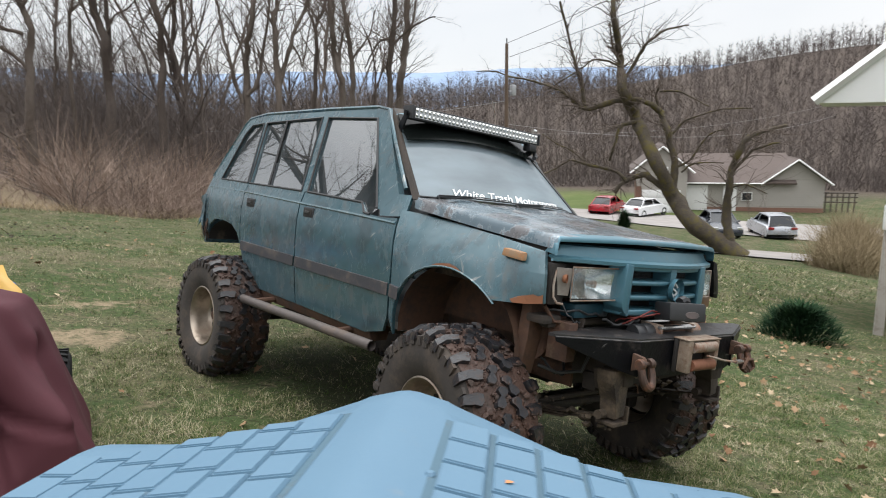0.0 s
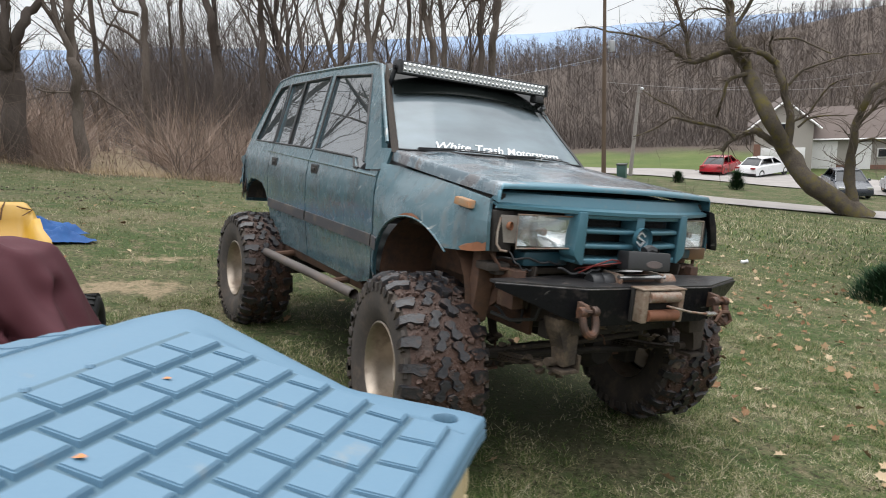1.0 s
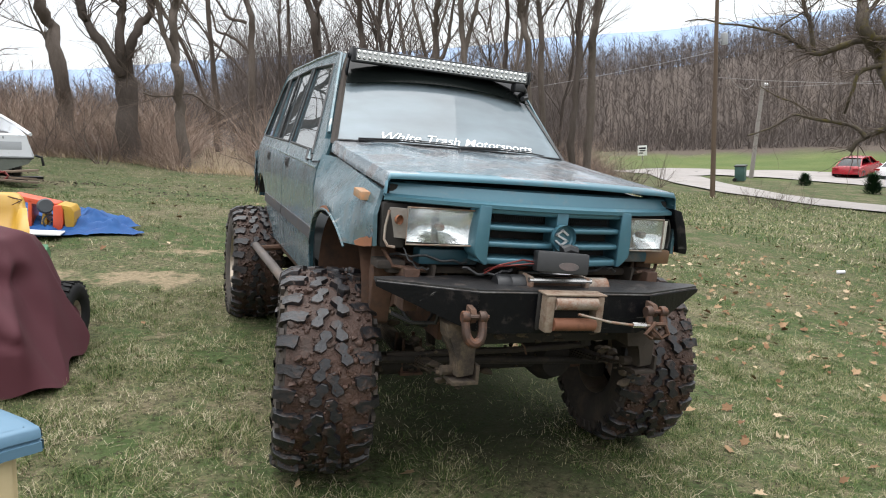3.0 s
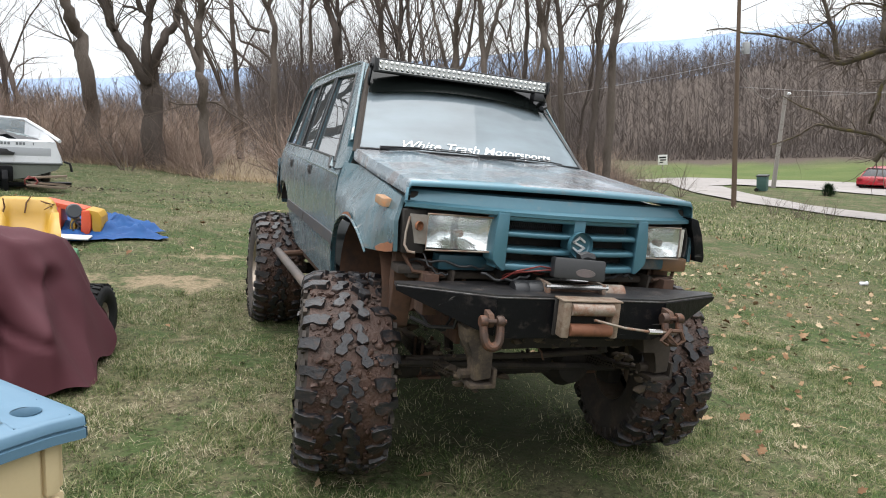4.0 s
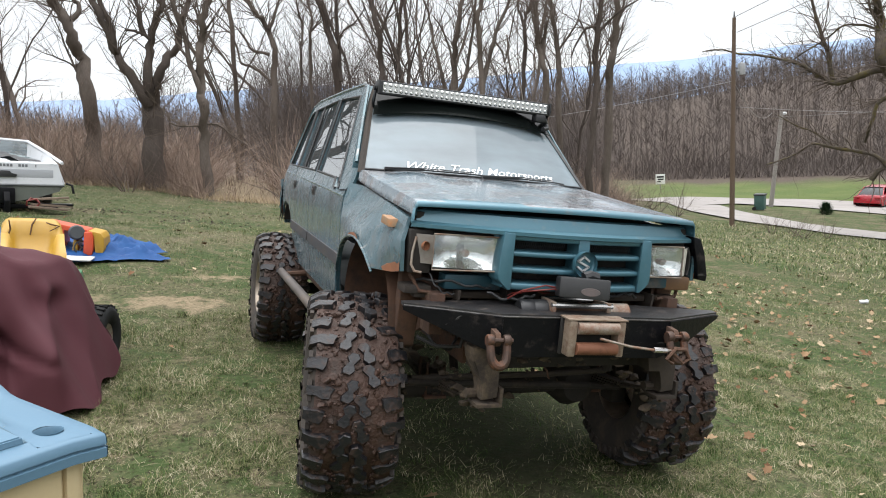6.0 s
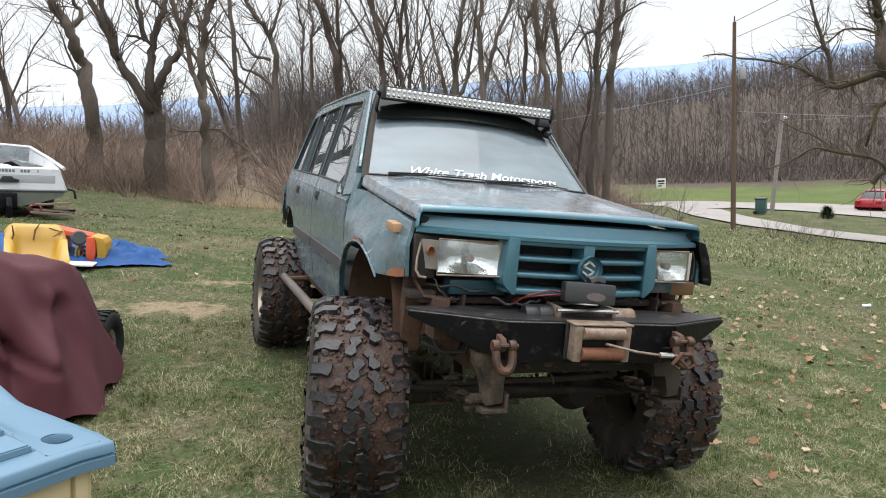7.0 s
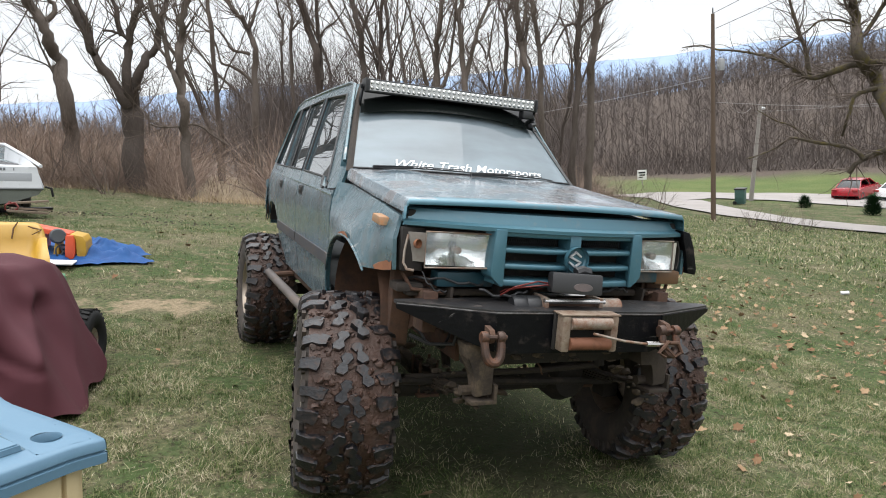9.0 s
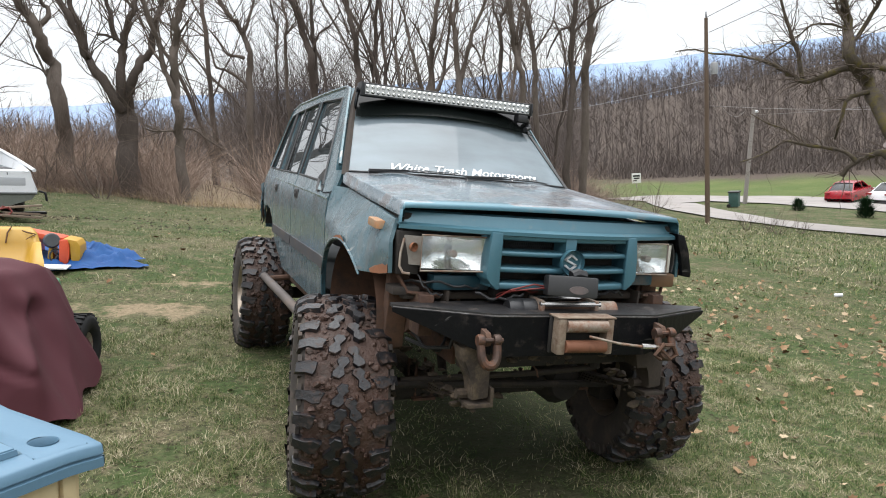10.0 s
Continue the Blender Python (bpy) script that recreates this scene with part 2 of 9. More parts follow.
SIDEWALL = material("dusty_sidewall", (0.026, 0.023, 0.021), (0.058, 0.046, 0.038), rough=0.85, dirt=(0.088, 0.066, 0.050), dirt_amount=0.45, dirt_scale=5, bump=0.4)
RIM = material("brushed_rim", (0.34, 0.30, 0.25), (0.22, 0.17, 0.13), rough=0.38, metal=0.85, dirt=(0.15, 0.105, 0.07), dirt_amount=0.45, dirt_scale=6, bump=0.1)
WORN_BLACK = material("worn_black_top", (0.009, 0.0095, 0.011), (0.030, 0.029, 0.029), rough=0.42, grain=50, blotch=7, amount=0.8, bump=0.3, dirt=(0.085, 0.066, 0.055), dirt_amount=0.25, dirt_scale=12)
CHROME = material("worn_bright_metal", (0.62, 0.61, 0.60), (0.45, 0.43, 0.4), rough=0.22, metal=0.95, bump=0.05)
WORN_STEEL = material("worn_pale_steel", (0.34, 0.31, 0.27), (0.19, 0.15, 0.11), rough=0.5, metal=0.6, dirt=RUST, dirt_amount=0.6, dirt_scale=13, bump=0.3)
PLASTIC_BLACK = material("black_plastic", (0.016, 0.017, 0.019), (0.03, 0.03, 0.031), rough=0.45, bump=0.1)
# near-black that paints shade in hollows and under the body
DARK_SHADE_FILL = material("shade_dark_fill", (0.012, 0.011, 0.01), (0.03, 0.024, 0.02), rough=0.9, dirt=MUD, dirt_amount=0.2)
CABIN = material("grey_cabin_trim", (0.17, 0.175, 0.18), (0.12, 0.125, 0.13), rough=0.85)
SEAT = material("grey_seat_cloth", (0.13, 0.13, 0.14), (0.085, 0.085, 0.09), rough=0.95, bump=0.4, grain=200)
LENS = glass("lamp_lens", (0.95, 0.97, 0.97), 0.04, 0.05)
WINDSCREEN = glass("windscreen_glass", (0.27, 0.31, 0.33), 0.015, 0.27, 1.80)
SIDE_GLASS = glass("side_glass", (0.66, 0.72, 0.72), 0.012, 0.04, 4.2)
AMBER = material("amber_lens", (0.42, 0.17, 0.045), (0.26, 0.11, 0.04), rough=0.35, dirt=(0.24, 0.18, 0.12), dirt_amount=0.8, dirt_scale=22, bump=0.1)
AMBER_DARK = material("dark_amber_lens", (0.16, 0.075, 0.03), (0.06, 0.05, 0.04), rough=0.35, dirt=MUD, dirt_amount=0.3, bump=0.1)
WHITE_DECAL = material("white_decal", (0.8, 0.8, 0.8), (0.7, 0.7, 0.7), rough=0.5, bump=0)
RED_WIRE = material("red_cable", (0.17, 0.025, 0.02), rough=0.5, bump=0)


# ---- mesh tools ----
def finish(bm, name, mat, smooth=None):
    bmesh.ops.recalc_face_normals(bm, faces=bm.faces[:])
    me = bpy.data.meshes.new(name)
    bm.to_mesh(me)
    bm.free()
    for m in (mat if isinstance(mat, (list, tuple)) else [mat]):
        me.materials.append(m)
    if smooth is not None:
        me.polygons.foreach_set("use_smooth", [True] * len(me.polygons))
        me.set_sharp_from_angle(angle=radians(smooth))
    return me


def part(name, bm, mat, parent, label="", smooth=40, m=None):
    ob = new(name, finish(bm, name, mat, smooth))
    ob.parent = parent
    if m is not None:
        ob.matrix_basis = m
    return tagged(ob, label)


def thing(name, label, category, m=None, group="", kind=""):
    ob = new(name)
    if m is not None:
        ob.matrix_basis = m
    return tagged(ob, label, category, group, kind)


def box(bm, x0, x1, y0, y1, z0, z1, bevel=0.0, m=None, seg=2):
    r = bmesh.ops.create_cube(bm, size=1.0)
    vs = r["verts"]
    t = Matrix.Translation(((x0 + x1) / 2, (y0 + y1) / 2, (z0 + z1) / 2)) @ Matrix.Diagonal((abs(x1 - x0), abs(y1 - y0), abs(z1 - z0), 1))
    bmesh.ops.transform(bm, matrix=(m or Matrix()) @ t, verts=vs)
    if bevel:
        es = list({e for v in vs for e in v.link_edges})
        bmesh.ops.bevel(bm, geom=es, offset=bevel, segments=seg, affect="EDGES", profile=0.6)
    return bm


def prism(bm, poly, axis, a, c, bevel=0.0):
    """A polygon given in the two other axes, drawn out along axis from a to c."""
    def put(u, v, w):
        return (w, u, v) if axis == "x" else (u, w, v) if axis == "y" else (u, v, w)
    lo = [bm.verts.new(put(u, v, a)) for u, v in poly]
    hi = [bm.verts.new(put(u, v, c)) for u, v in poly]
    fs = [bm.faces.new(lo), bm.faces.new(hi[::-1])]
    k = len(poly)
    for i in range(k):
        fs.append(bm.faces.new((lo[i], lo[(i + 1) % k], hi[(i + 1) % k], hi[i])))
    if bevel:
        es = list({e for f in fs for e in f.edges})
        bmesh.ops.bevel(bm, geom=es, offset=bevel, segments=2, affect="EDGES", profile=0.6)
    return bm


def tube(bm, pts, rad, seg=8, cap=True):
    """A round tube along points; rad is one radius or one for each point."""
    pts = [Vector(p) for p in pts]
    rads = rad if isinstance(rad, (list, tuple)) else [rad] * len(pts)
    rings, up = [], Vector((0.0, 0.0, 1.0))
    side = None
    for i, p in enumerate(pts):
        d = (pts[min(i + 1, len(pts) - 1)] - pts[max(i - 1, 0)]).normalized()
        if side is None:
            side = d.cross(up if abs(d.z) < 0.9 else Vector((1, 0, 0))).normalized()
        else:
            side = (side - d * side.dot(d)).normalized()
        oth = d.cross(side)
        rings.append([bm.verts.new(p + rads[i] * (math.cos(2 * math.pi * k / seg) * side + math.sin(2 * math.pi * k / seg) * oth)) for k in range(seg)])
    for a, c in zip(rings, rings[1:]):
        for k in range(seg):
            bm.faces.new((a[k], a[(k + 1) % seg], c[(k + 1) % seg], c[k]))
    if cap:
        bm.faces.new(rings[0][::-1])
        bm.faces.new(rings[-1])
    return bm


def lathe(bm, profile, m=None, seg=32, closed=False):
    """A profile of (radius, height) turned round the z axis of m."""
    m = m or Matrix()
    rings = []
    for r, h in profile:
        if r < 1e-5:
            rings.append([bm.verts.new(m @ Vector((0, 0, h)))])
        else:
            rings.append([bm.verts.new(m @ Vector((r * math.cos(2 * math.pi * k / seg), r * math.sin(2 * math.pi * k / seg), h))) for k in range(seg)])
    pairs = list(zip(rings, rings[1:])) + ([(rings[-1], rings[0])] if closed else [])
    for a, c in pairs:
        for k in range(seg):
            q = [a[k % len(a)], a[(k + 1) % len(a)], c[(k + 1) % len(c)], c[k % len(c)]]
            u = []
            for v in q:
                if v not in u:
                    u.append(v)
            if len(u) > 2:
                bm.faces.new(u)
    return bm


def loft(bm, rows, close=False):
    """A sheet through rows of points."""
    g = [[bm.verts.new(p) for p in row] for row in rows]
    for a, c in zip(g, g[1:]):
        k = len(a)
        for i in range(k if close else k - 1):
            bm.faces.new((a[i], a[(i + 1) % k], c[(i + 1) % k], c[i]))
    return bm


def thicken(bm, d):
    """Give a sheet a thickness against its normals."""
    bmesh.ops.recalc_face_normals(bm, faces=bm.faces[:])
    bmesh.ops.solidify(bm, geom=bm.faces[:], thickness=d)
    return bm


def text_mesh(name, words, size, shear=0.0, depth=0.001, bold=0.0):
    """Lettering in the built-in font as a mesh."""
    cu = bpy.data.curves.new(name, "FONT")
    cu.body, cu.size, cu.shear, cu.extrude, cu.align_x = words, size, shear, depth, "CENTER"
    cu.offset = bold
    ob = bpy.data.objects.new(name, cu)
    scene.collection.objects.link(ob)
    me = bpy.data.meshes.new_from_object(ob.evaluated_get(bpy.context.evaluated_depsgraph_get()))
    bpy.data.objects.remove(ob)
    return me

# ---- ground ----
def smooth(a, c, v):
    f = min(1.0, max(0.0, (v - a) / (c - a)))
    return f * f * (3 - 2 * f)


def lay(x, y):
    """Height of the land: a lawn that falls to a road and a valley floor, then woods and a hill."""
    if x < 14:
        z = -0.1763 * x
        if x < -25:
            z = 4.4 + 0.02 * (-25 - x)
    else:
        # bends from the slope into the flat
        f = min(1.0, (x - 14) / 46)
        z = -0.1763 * 14 - 0.1763 * 46 * (f - 0.5 * f * f)
    z += 0.26 * smooth(1.5, 7.0, y)
    # rough lie of the turf
    near = math.hypot(x - 0, y) < 60
    if near:
        z += 0.05 * noise.noise((x * 0.35, y * 0.35, 0.3)) * smooth(3.0, 9.0, math.hypot(x, y - 1))
    d = math.hypot(x, y)
    az = math.degrees(math.atan2(x, y + 3))
    # the wooded hill beyond the road
    k = smooth(36, 76, az) * (1 - smooth(100, 130, az))
    z += smooth(105, 420, d) * (4 + 33 * k) * smooth(-20, 20, az) + 5.5 * smooth(92, 200, d) * smooth(15, 34, az) * (1 - smooth(100, 130, az))
    z += 4.5 * smooth(92, 200, d) * smooth(18, 34, az) * (1 - smooth(46, 60, az))
    # a hollow under the front wheels
    z -= 0.045 * (1 - smooth(-0.2, 1.6, y)) * (1 - smooth(2.5, 5.0, d))
    return z


def ground_mesh():
    def axis(lo, hi, fine, far):
        out, v, s = [], lo, fine
        vals = list(np.arange(lo, hi, fine))
        s = fine
        v = vals[-1]
        while v < far:
            s *= 1.14
            v += s
            vals.append(v)
        v, s = lo, fine
        while v > -far:
            s *= 1.14
            v -= s
            vals.insert(0, v)
        return vals
    xs, ys = axis(-9, 12, 0.22, 2600), axis(-6, 20, 0.22, 2600)
    vs = [(x, y, lay(x, y)) for y in ys for x in xs]
    w = len(xs)
    fs = [(j * w + i, j * w + i + 1, (j + 1) * w + i + 1, (j + 1) * w + i) for j in range(len(ys) - 1) for i in range(w - 1)]
    me = bpy.data.meshes.new("ground")
    me.from_pydata(vs, [], fs)
    me.polygons.foreach_set("use_smooth", [True] * len(me.polygons))
    return me


def edge_y(x):
    """Where the lawn ends and the brush begins."""
    pts = ((-40, 26), (-9, 19.0), (-4.2, 18.0), (-2.1, 17.0), (-1.0, 15.7), (0.7, 14.9), (2, 15.2), (4, 15.8), (8, 18.5), (18.6, 23.5), (30, 40), (60, 90))
    for (a, ya), (c, yc) in zip(pts, pts[1:]):
        if x <= c:
            f = max(0.0, (x - a) / (c - a))
            return ya + (yc - ya) * f + 0.35 * math.sin(x * 1.7)
    return pts[-1][1]


def truck_shade_at(x, y):
    """How dark the lawn is painted for the truck's shade, from 0 to 1: an uneven patch where the truck stands."""
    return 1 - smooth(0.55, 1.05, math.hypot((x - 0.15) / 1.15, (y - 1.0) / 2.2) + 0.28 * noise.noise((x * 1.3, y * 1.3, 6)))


def ground_material():
    m = bpy.data.materials.new("winter_lawn")
    m.use_nodes = True
    n, l = m.node_tree.nodes, m.node_tree.links
    b = n["Principled BSDF"]
    b.inputs["Roughness"].default_value = 0.95
    b.inputs["Specular IOR Level"].default_value = 0.15
    geo = n.new("ShaderNodeNewGeometry")
    def tex(scale, detail=5.0, rough=0.65):
        t = n.new("ShaderNodeTexNoise")
        t.inputs["Scale"].default_value, t.inputs["Detail"].default_value, t.inputs["Roughness"].default_value = scale, detail, rough
        l.new(geo.outputs["Position"], t.inputs["Vector"])
        return t.outputs["Fac"]
    def rng(src, a, c):
        r = n.new("ShaderNodeMapRange")
        r.inputs["From Min"].default_value, r.inputs["From Max"].default_value = a, c
        l.new(src, r.inputs["Value"])
        return r.outputs["Result"]
    def mix(f, a, c):
        x = n.new("ShaderNodeMix")
        x.data_type = "RGBA"
        for sock, v in ((x.inputs["Factor"], f), (x.inputs["A"], a), (x.inputs["B"], c)):
            if isinstance(v, tuple):
                sock.default_value = (*v, 1)
            else:
                l.new(v, sock)
        return x.outputs["Result"]
    green = mix(rng(tex(22), 0.35, 0.65), (0.036, 0.062, 0.019), (0.066, 0.090, 0.034))
    straw = mix(rng(tex(35), 0.35, 0.65), (0.20, 0.165, 0.105), (0.10, 0.082, 0.054))
    lawn = mix(rng(tex(0.9, 6, 0.7), 0.46, 0.68), green, straw)
    lawn = mix(rng(tex(6.0, 6, 0.7), 0.50, 0.66), lawn, straw)
    # dark flecks painted for soil and for the shade between the tufts
    lawn = mix(rng(tex(26, 6, 0.75), 0.50, 0.62), lawn, (0.030, 0.028, 0.015))
    litter = mix(rng(tex(9), 0.35, 0.65), (0.062, 0.049, 0.041), (0.100, 0.079, 0.065))
    att = n.new("ShaderNodeAttribute")
    att.attribute_name = "woods"
    fld = n.new("ShaderNodeAttribute")
    fld.attribute_name = "meadow"
    col = mix(att.outputs["Fac"], lawn, litter)
    meadow = mix(rng(tex(0.25), 0.4, 0.65), (0.072, 0.100, 0.032), (0.105, 0.122, 0.045))
    col = mix(fld.outputs["Fac"], col, meadow)
    bare = n.new("ShaderNodeAttribute")
    bare.attribute_name = "bare"
    worn = n.new("ShaderNodeMath")
    worn.operation = "MULTIPLY_ADD"
    worn.inputs[1].default_value = 2.8
    l.new(tex(7, 6, 0.75), worn.inputs[0])
    l.new(bare.outputs["Fac"], worn.inputs[2])
    col = mix(rng(worn.outputs[0], 1.86, 2.30), col, mix(rng(tex(30), 0.35, 0.65), (0.27, 0.213, 0.140), (0.15, 0.118, 0.075)))
    # near-black green painted for the shade under the truck
    truck_shade = n.new("ShaderNodeAttribute")
    truck_shade.attribute_name = "truck_shade"
    col = mix(truck_shade.outputs["Fac"], col, mix(rng(tex(14), 0.35, 0.65), (0.018, 0.026, 0.010), (0.030, 0.032, 0.016)))
    l.new(col, b.inputs["Base Color"])
    bp = n.new("ShaderNodeBump")
    bp.inputs["Strength"].default_value, bp.inputs["Distance"].default_value = 0.8, 0.03
    l.new(tex(45, 4), bp.inputs["Height"])
    l.new(bp.outputs["Normal"], b.inputs["Normal"])
    return m


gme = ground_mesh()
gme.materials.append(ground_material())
woods, meadow, bare, truck_shade = [], [], [], []
for v in gme.vertices:
    x, y = v.co.x, v.co.y
    w = smooth(-0.6, 0.8, y - edge_y(x) + 0.8 * noise.noise((x * 0.6, y * 0.6, 2))) * (1 - smooth(34, 38, math.degrees(math.atan2(x, y + 3))))
    far = math.hypot(x, y)
    az = math.degrees(math.atan2(x, y + 3))
    md = smooth(47, 50, far) * (1 - smooth(72, 75, far)) * smooth(33, 37, az) * (1 - smooth(60, 64, az))
    w = max(w, smooth(73, 76, far) * smooth(34, 38, az), smooth(82, 88, far))
    woods.append(w)
    meadow.append(md)
    k = 0.0
    for cx, cy, rx, ry in ((-1.75, 3.55, 0.75, 0.35), (-1.2, 4.6, 0.8, 0.14), (-2.6, 3.6, 0.5, 0.3)):
        k = max(k, 1 - smooth(0.5, 1.15, math.hypot((x - cx) / rx, (y - cy) / ry) + 0.55 * noise.noise((x * 3, y * 3, 5))))
    # the open field of dead grass past the edge trees, and a path into the woods
    fieldy = (1 - smooth(-4, 4, az)) * smooth(1.0, 6.0, y - edge_y(x)) * (1 - smooth(140, 200, far))
    trail = (1 - smooth(0.7, 1.5, abs(x - 0.05 - 0.079 * (y - 15)))) * smooth(-0.5, 0.5, y - edge_y(x)) * (1 - smooth(30, 45, y))
    # shade painted into the ground colour where the truck stands
    truck_shade.append(0.9 * truck_shade_at(x, y))
    bare.append(max(0.9 * k, fieldy, trail))
for key, vals in (("woods", woods), ("meadow", meadow), ("bare", bare), ("truck_shade", truck_shade)):
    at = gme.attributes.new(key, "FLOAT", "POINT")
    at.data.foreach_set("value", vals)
tagged(new("ground", gme), "sloping winter lawn of green and straw-coloured grass", "ground", kind="structure")

# distant ridge
bm = bmesh.new()
rows = []
for d, f in ((2300, 0.0), (2500, 0.75), (2700, 1.0), (3100, 0.9)):
    row = []
    for k in range(-60, 121):
        a = radians(k * 1.3)
        h = 196 + 16 * noise.noise((k * 0.09, 0.2, 0)) + 5 * noise.noise((k * 0.35, 4.2, 0))
        row.append((d * math.sin(a), d * math.cos(a), -60 + (h + 60) * f + 8 * noise.noise((k * 0.4, d * 0.003, 3))))
    rows.append(row)
loft(bm, rows)
# haze is painted in as the ridge's own pale blue
RIDGE = material("haze_painted_ridge", (0.20, 0.27, 0.38), (0.27, 0.34, 0.45), rough=1.0, grain=0.02, blotch=0.004, amount=0.8, bump=0, spec=0.0)
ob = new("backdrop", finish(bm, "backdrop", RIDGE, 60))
tagged(ob, "long mountain ridge, coloured pale blue for haze", "mountains", kind="structure")

# ---- the truck ----
RUST_ORANGE = material("orange_rust", (0.23, 0.095, 0.045), (0.15, 0.06, 0.03), rough=0.9, dirt=(0.07, 0.10, 0.11), dirt_amount=0.25, dirt_scale=20, bump=0.4)
truck = thing("lifted_truck", "lifted teal four-door off-road truck, muddy and rusted, parked on the lawn", "truck", YARD)
ZB = 0.25                                       # body measures start this far above the lawn


def tpart(name, bm, mat, parent=None, label="", smooth=35):
    """A part of the truck; measures are in the body's frame."""
    bmesh.ops.translate(bm, verts=bm.verts[:], vec=(0, 0, ZB))
    return part(name, bm, mat, parent or truck, label, smooth)


def side_x(y, z):
    """Half width of the body at a place along it and a height."""
    pts = ((0.40, 0.765), (0.62, 0.800), (0.88, 0.826), (1.04, 0.830), (1.16, 0.815), (1.24, 0.785), (1.84, 0.605))
    x = pts[-1][1]
    if z <= pts[0][0]:
        x = pts[0][1]
    else:
        for (a, xa), (c, xc) in zip(pts, pts[1:]):
            if z <= c:
                x = xa + (xc - xa) * (z - a) / (c - a)
                break
    if y > 2.2:
        x -= 0.035 * (y - 2.2) ** 2 / 1.1
    if y < 0.0:
        x -= 0.09 * y * y
    # the fender rounds off towards the hood
    if y < 0.54 and z > 1.03:
        x -= 0.065 * smooth(1.03, 1.20, z) * (1 - smooth(0.42, 0.54, y))
    # the fender's flare round the front wheel
    d = math.hypot(y - 0.02, (z - 0.55) * 1.0)
    if z < 1.06 and y < 0.6:
        x += 0.045 * max(0.0, 1 - abs(d - 0.42) / 0.16)
    return x


def yz_sheet(polys, sgn, inset=0.0, thick=0.018, step=0.11):
    """A body panel: polygons in the side view, bent to the body's section."""
    bm = bmesh.new()
    for poly in polys:
        bm.faces.new([bm.verts.new((0, y, z)) for y, z in poly])
    ys = [v.co.y for v in bm.verts]
    zs = [v.co.z for v in bm.verts]
    for lo, hi, nrm in ((min(zs), max(zs), (0, 0, 1)), (min(ys), max(ys), (0, 1, 0))):
        k = int((hi - lo) / step)
        for i in range(1, k + 1):
            c = lo + (hi - lo) * i / (k + 1)
            bmesh.ops.bisect_plane(bm, geom=bm.verts[:] + bm.edges[:] + bm.faces[:], plane_co=Vector(nrm) * c, plane_no=nrm)
    bmesh.ops.remove_doubles(bm, verts=bm.verts[:], dist=0.0005)
    for v in bm.verts:
        v.co.x = sgn * (side_x(v.co.y, v.co.z) - inset)
    if thick:
        bmesh.ops.recalc_face_normals(bm, faces=bm.faces[:])
        out = sum(f.normal.x * f.calc_area() for f in bm.faces)
        if out * sgn < 0:
            bmesh.ops.reverse_faces(bm, faces=bm.faces[:])
        g = bmesh.ops.extrude_face_region(bm, geom=bm.faces[:])
        for v in (e for e in g["geom"] if isinstance(e, bmesh.types.BMVert)):
            v.co.x -= sgn * thick
    return bm


FENDER = [(0.525, 1.214), (0.20, 1.188), (-0.20, 1.153), (-0.505, 1.117), (-0.548, 1.02), (-0.556, 0.885)] + [(-0.47, 0.868), (-0.405, 0.862)] + \
    [(0.02 - 0.425 * math.cos(radians(a)), 0.61 + 0.35 * math.sin(radians(a))) for a in (44, 58, 72, 86, 100, 114, 128, 142, 156, 170, 180)] + [(0.455, 0.52), (0.505, 0.60), (0.520, 0.90)]
DOOR_F = [(0.535, 0.60), (0.60, 0.50), (0.78, 0.455), (1.605, 0.470), (1.605, 1.245), (1.05, 1.235), (0.92, 1.225), (0.84, 1.165), (0.70, 1.155), (0.535, 1.165)]
DOOR_R = [(1.617, 0.470), (2.27, 0.478), (2.40, 0.60), (2.455, 0.76), (2.47, 1.255), (1.617, 1.247)]
QUARTER = [(2.467, 0.78), (2.52, 0.86), (2.62, 0.915), (2.80, 0.935), (2.98, 0.925), (3.10, 0.87), (3.14, 0.80), (3.20, 0.79), (3.235, 0.83), (3.285, 0.85), (3.30, 1.10), (3.255, 1.14), (3.235, 1.27), (2.482, 1.257)]
COWL = [(0.50, 1.195), (0.535, 1.175), (0.70, 1.165), (0.72, 1.20), (0.60, 1.30), (0.50, 1.302)]
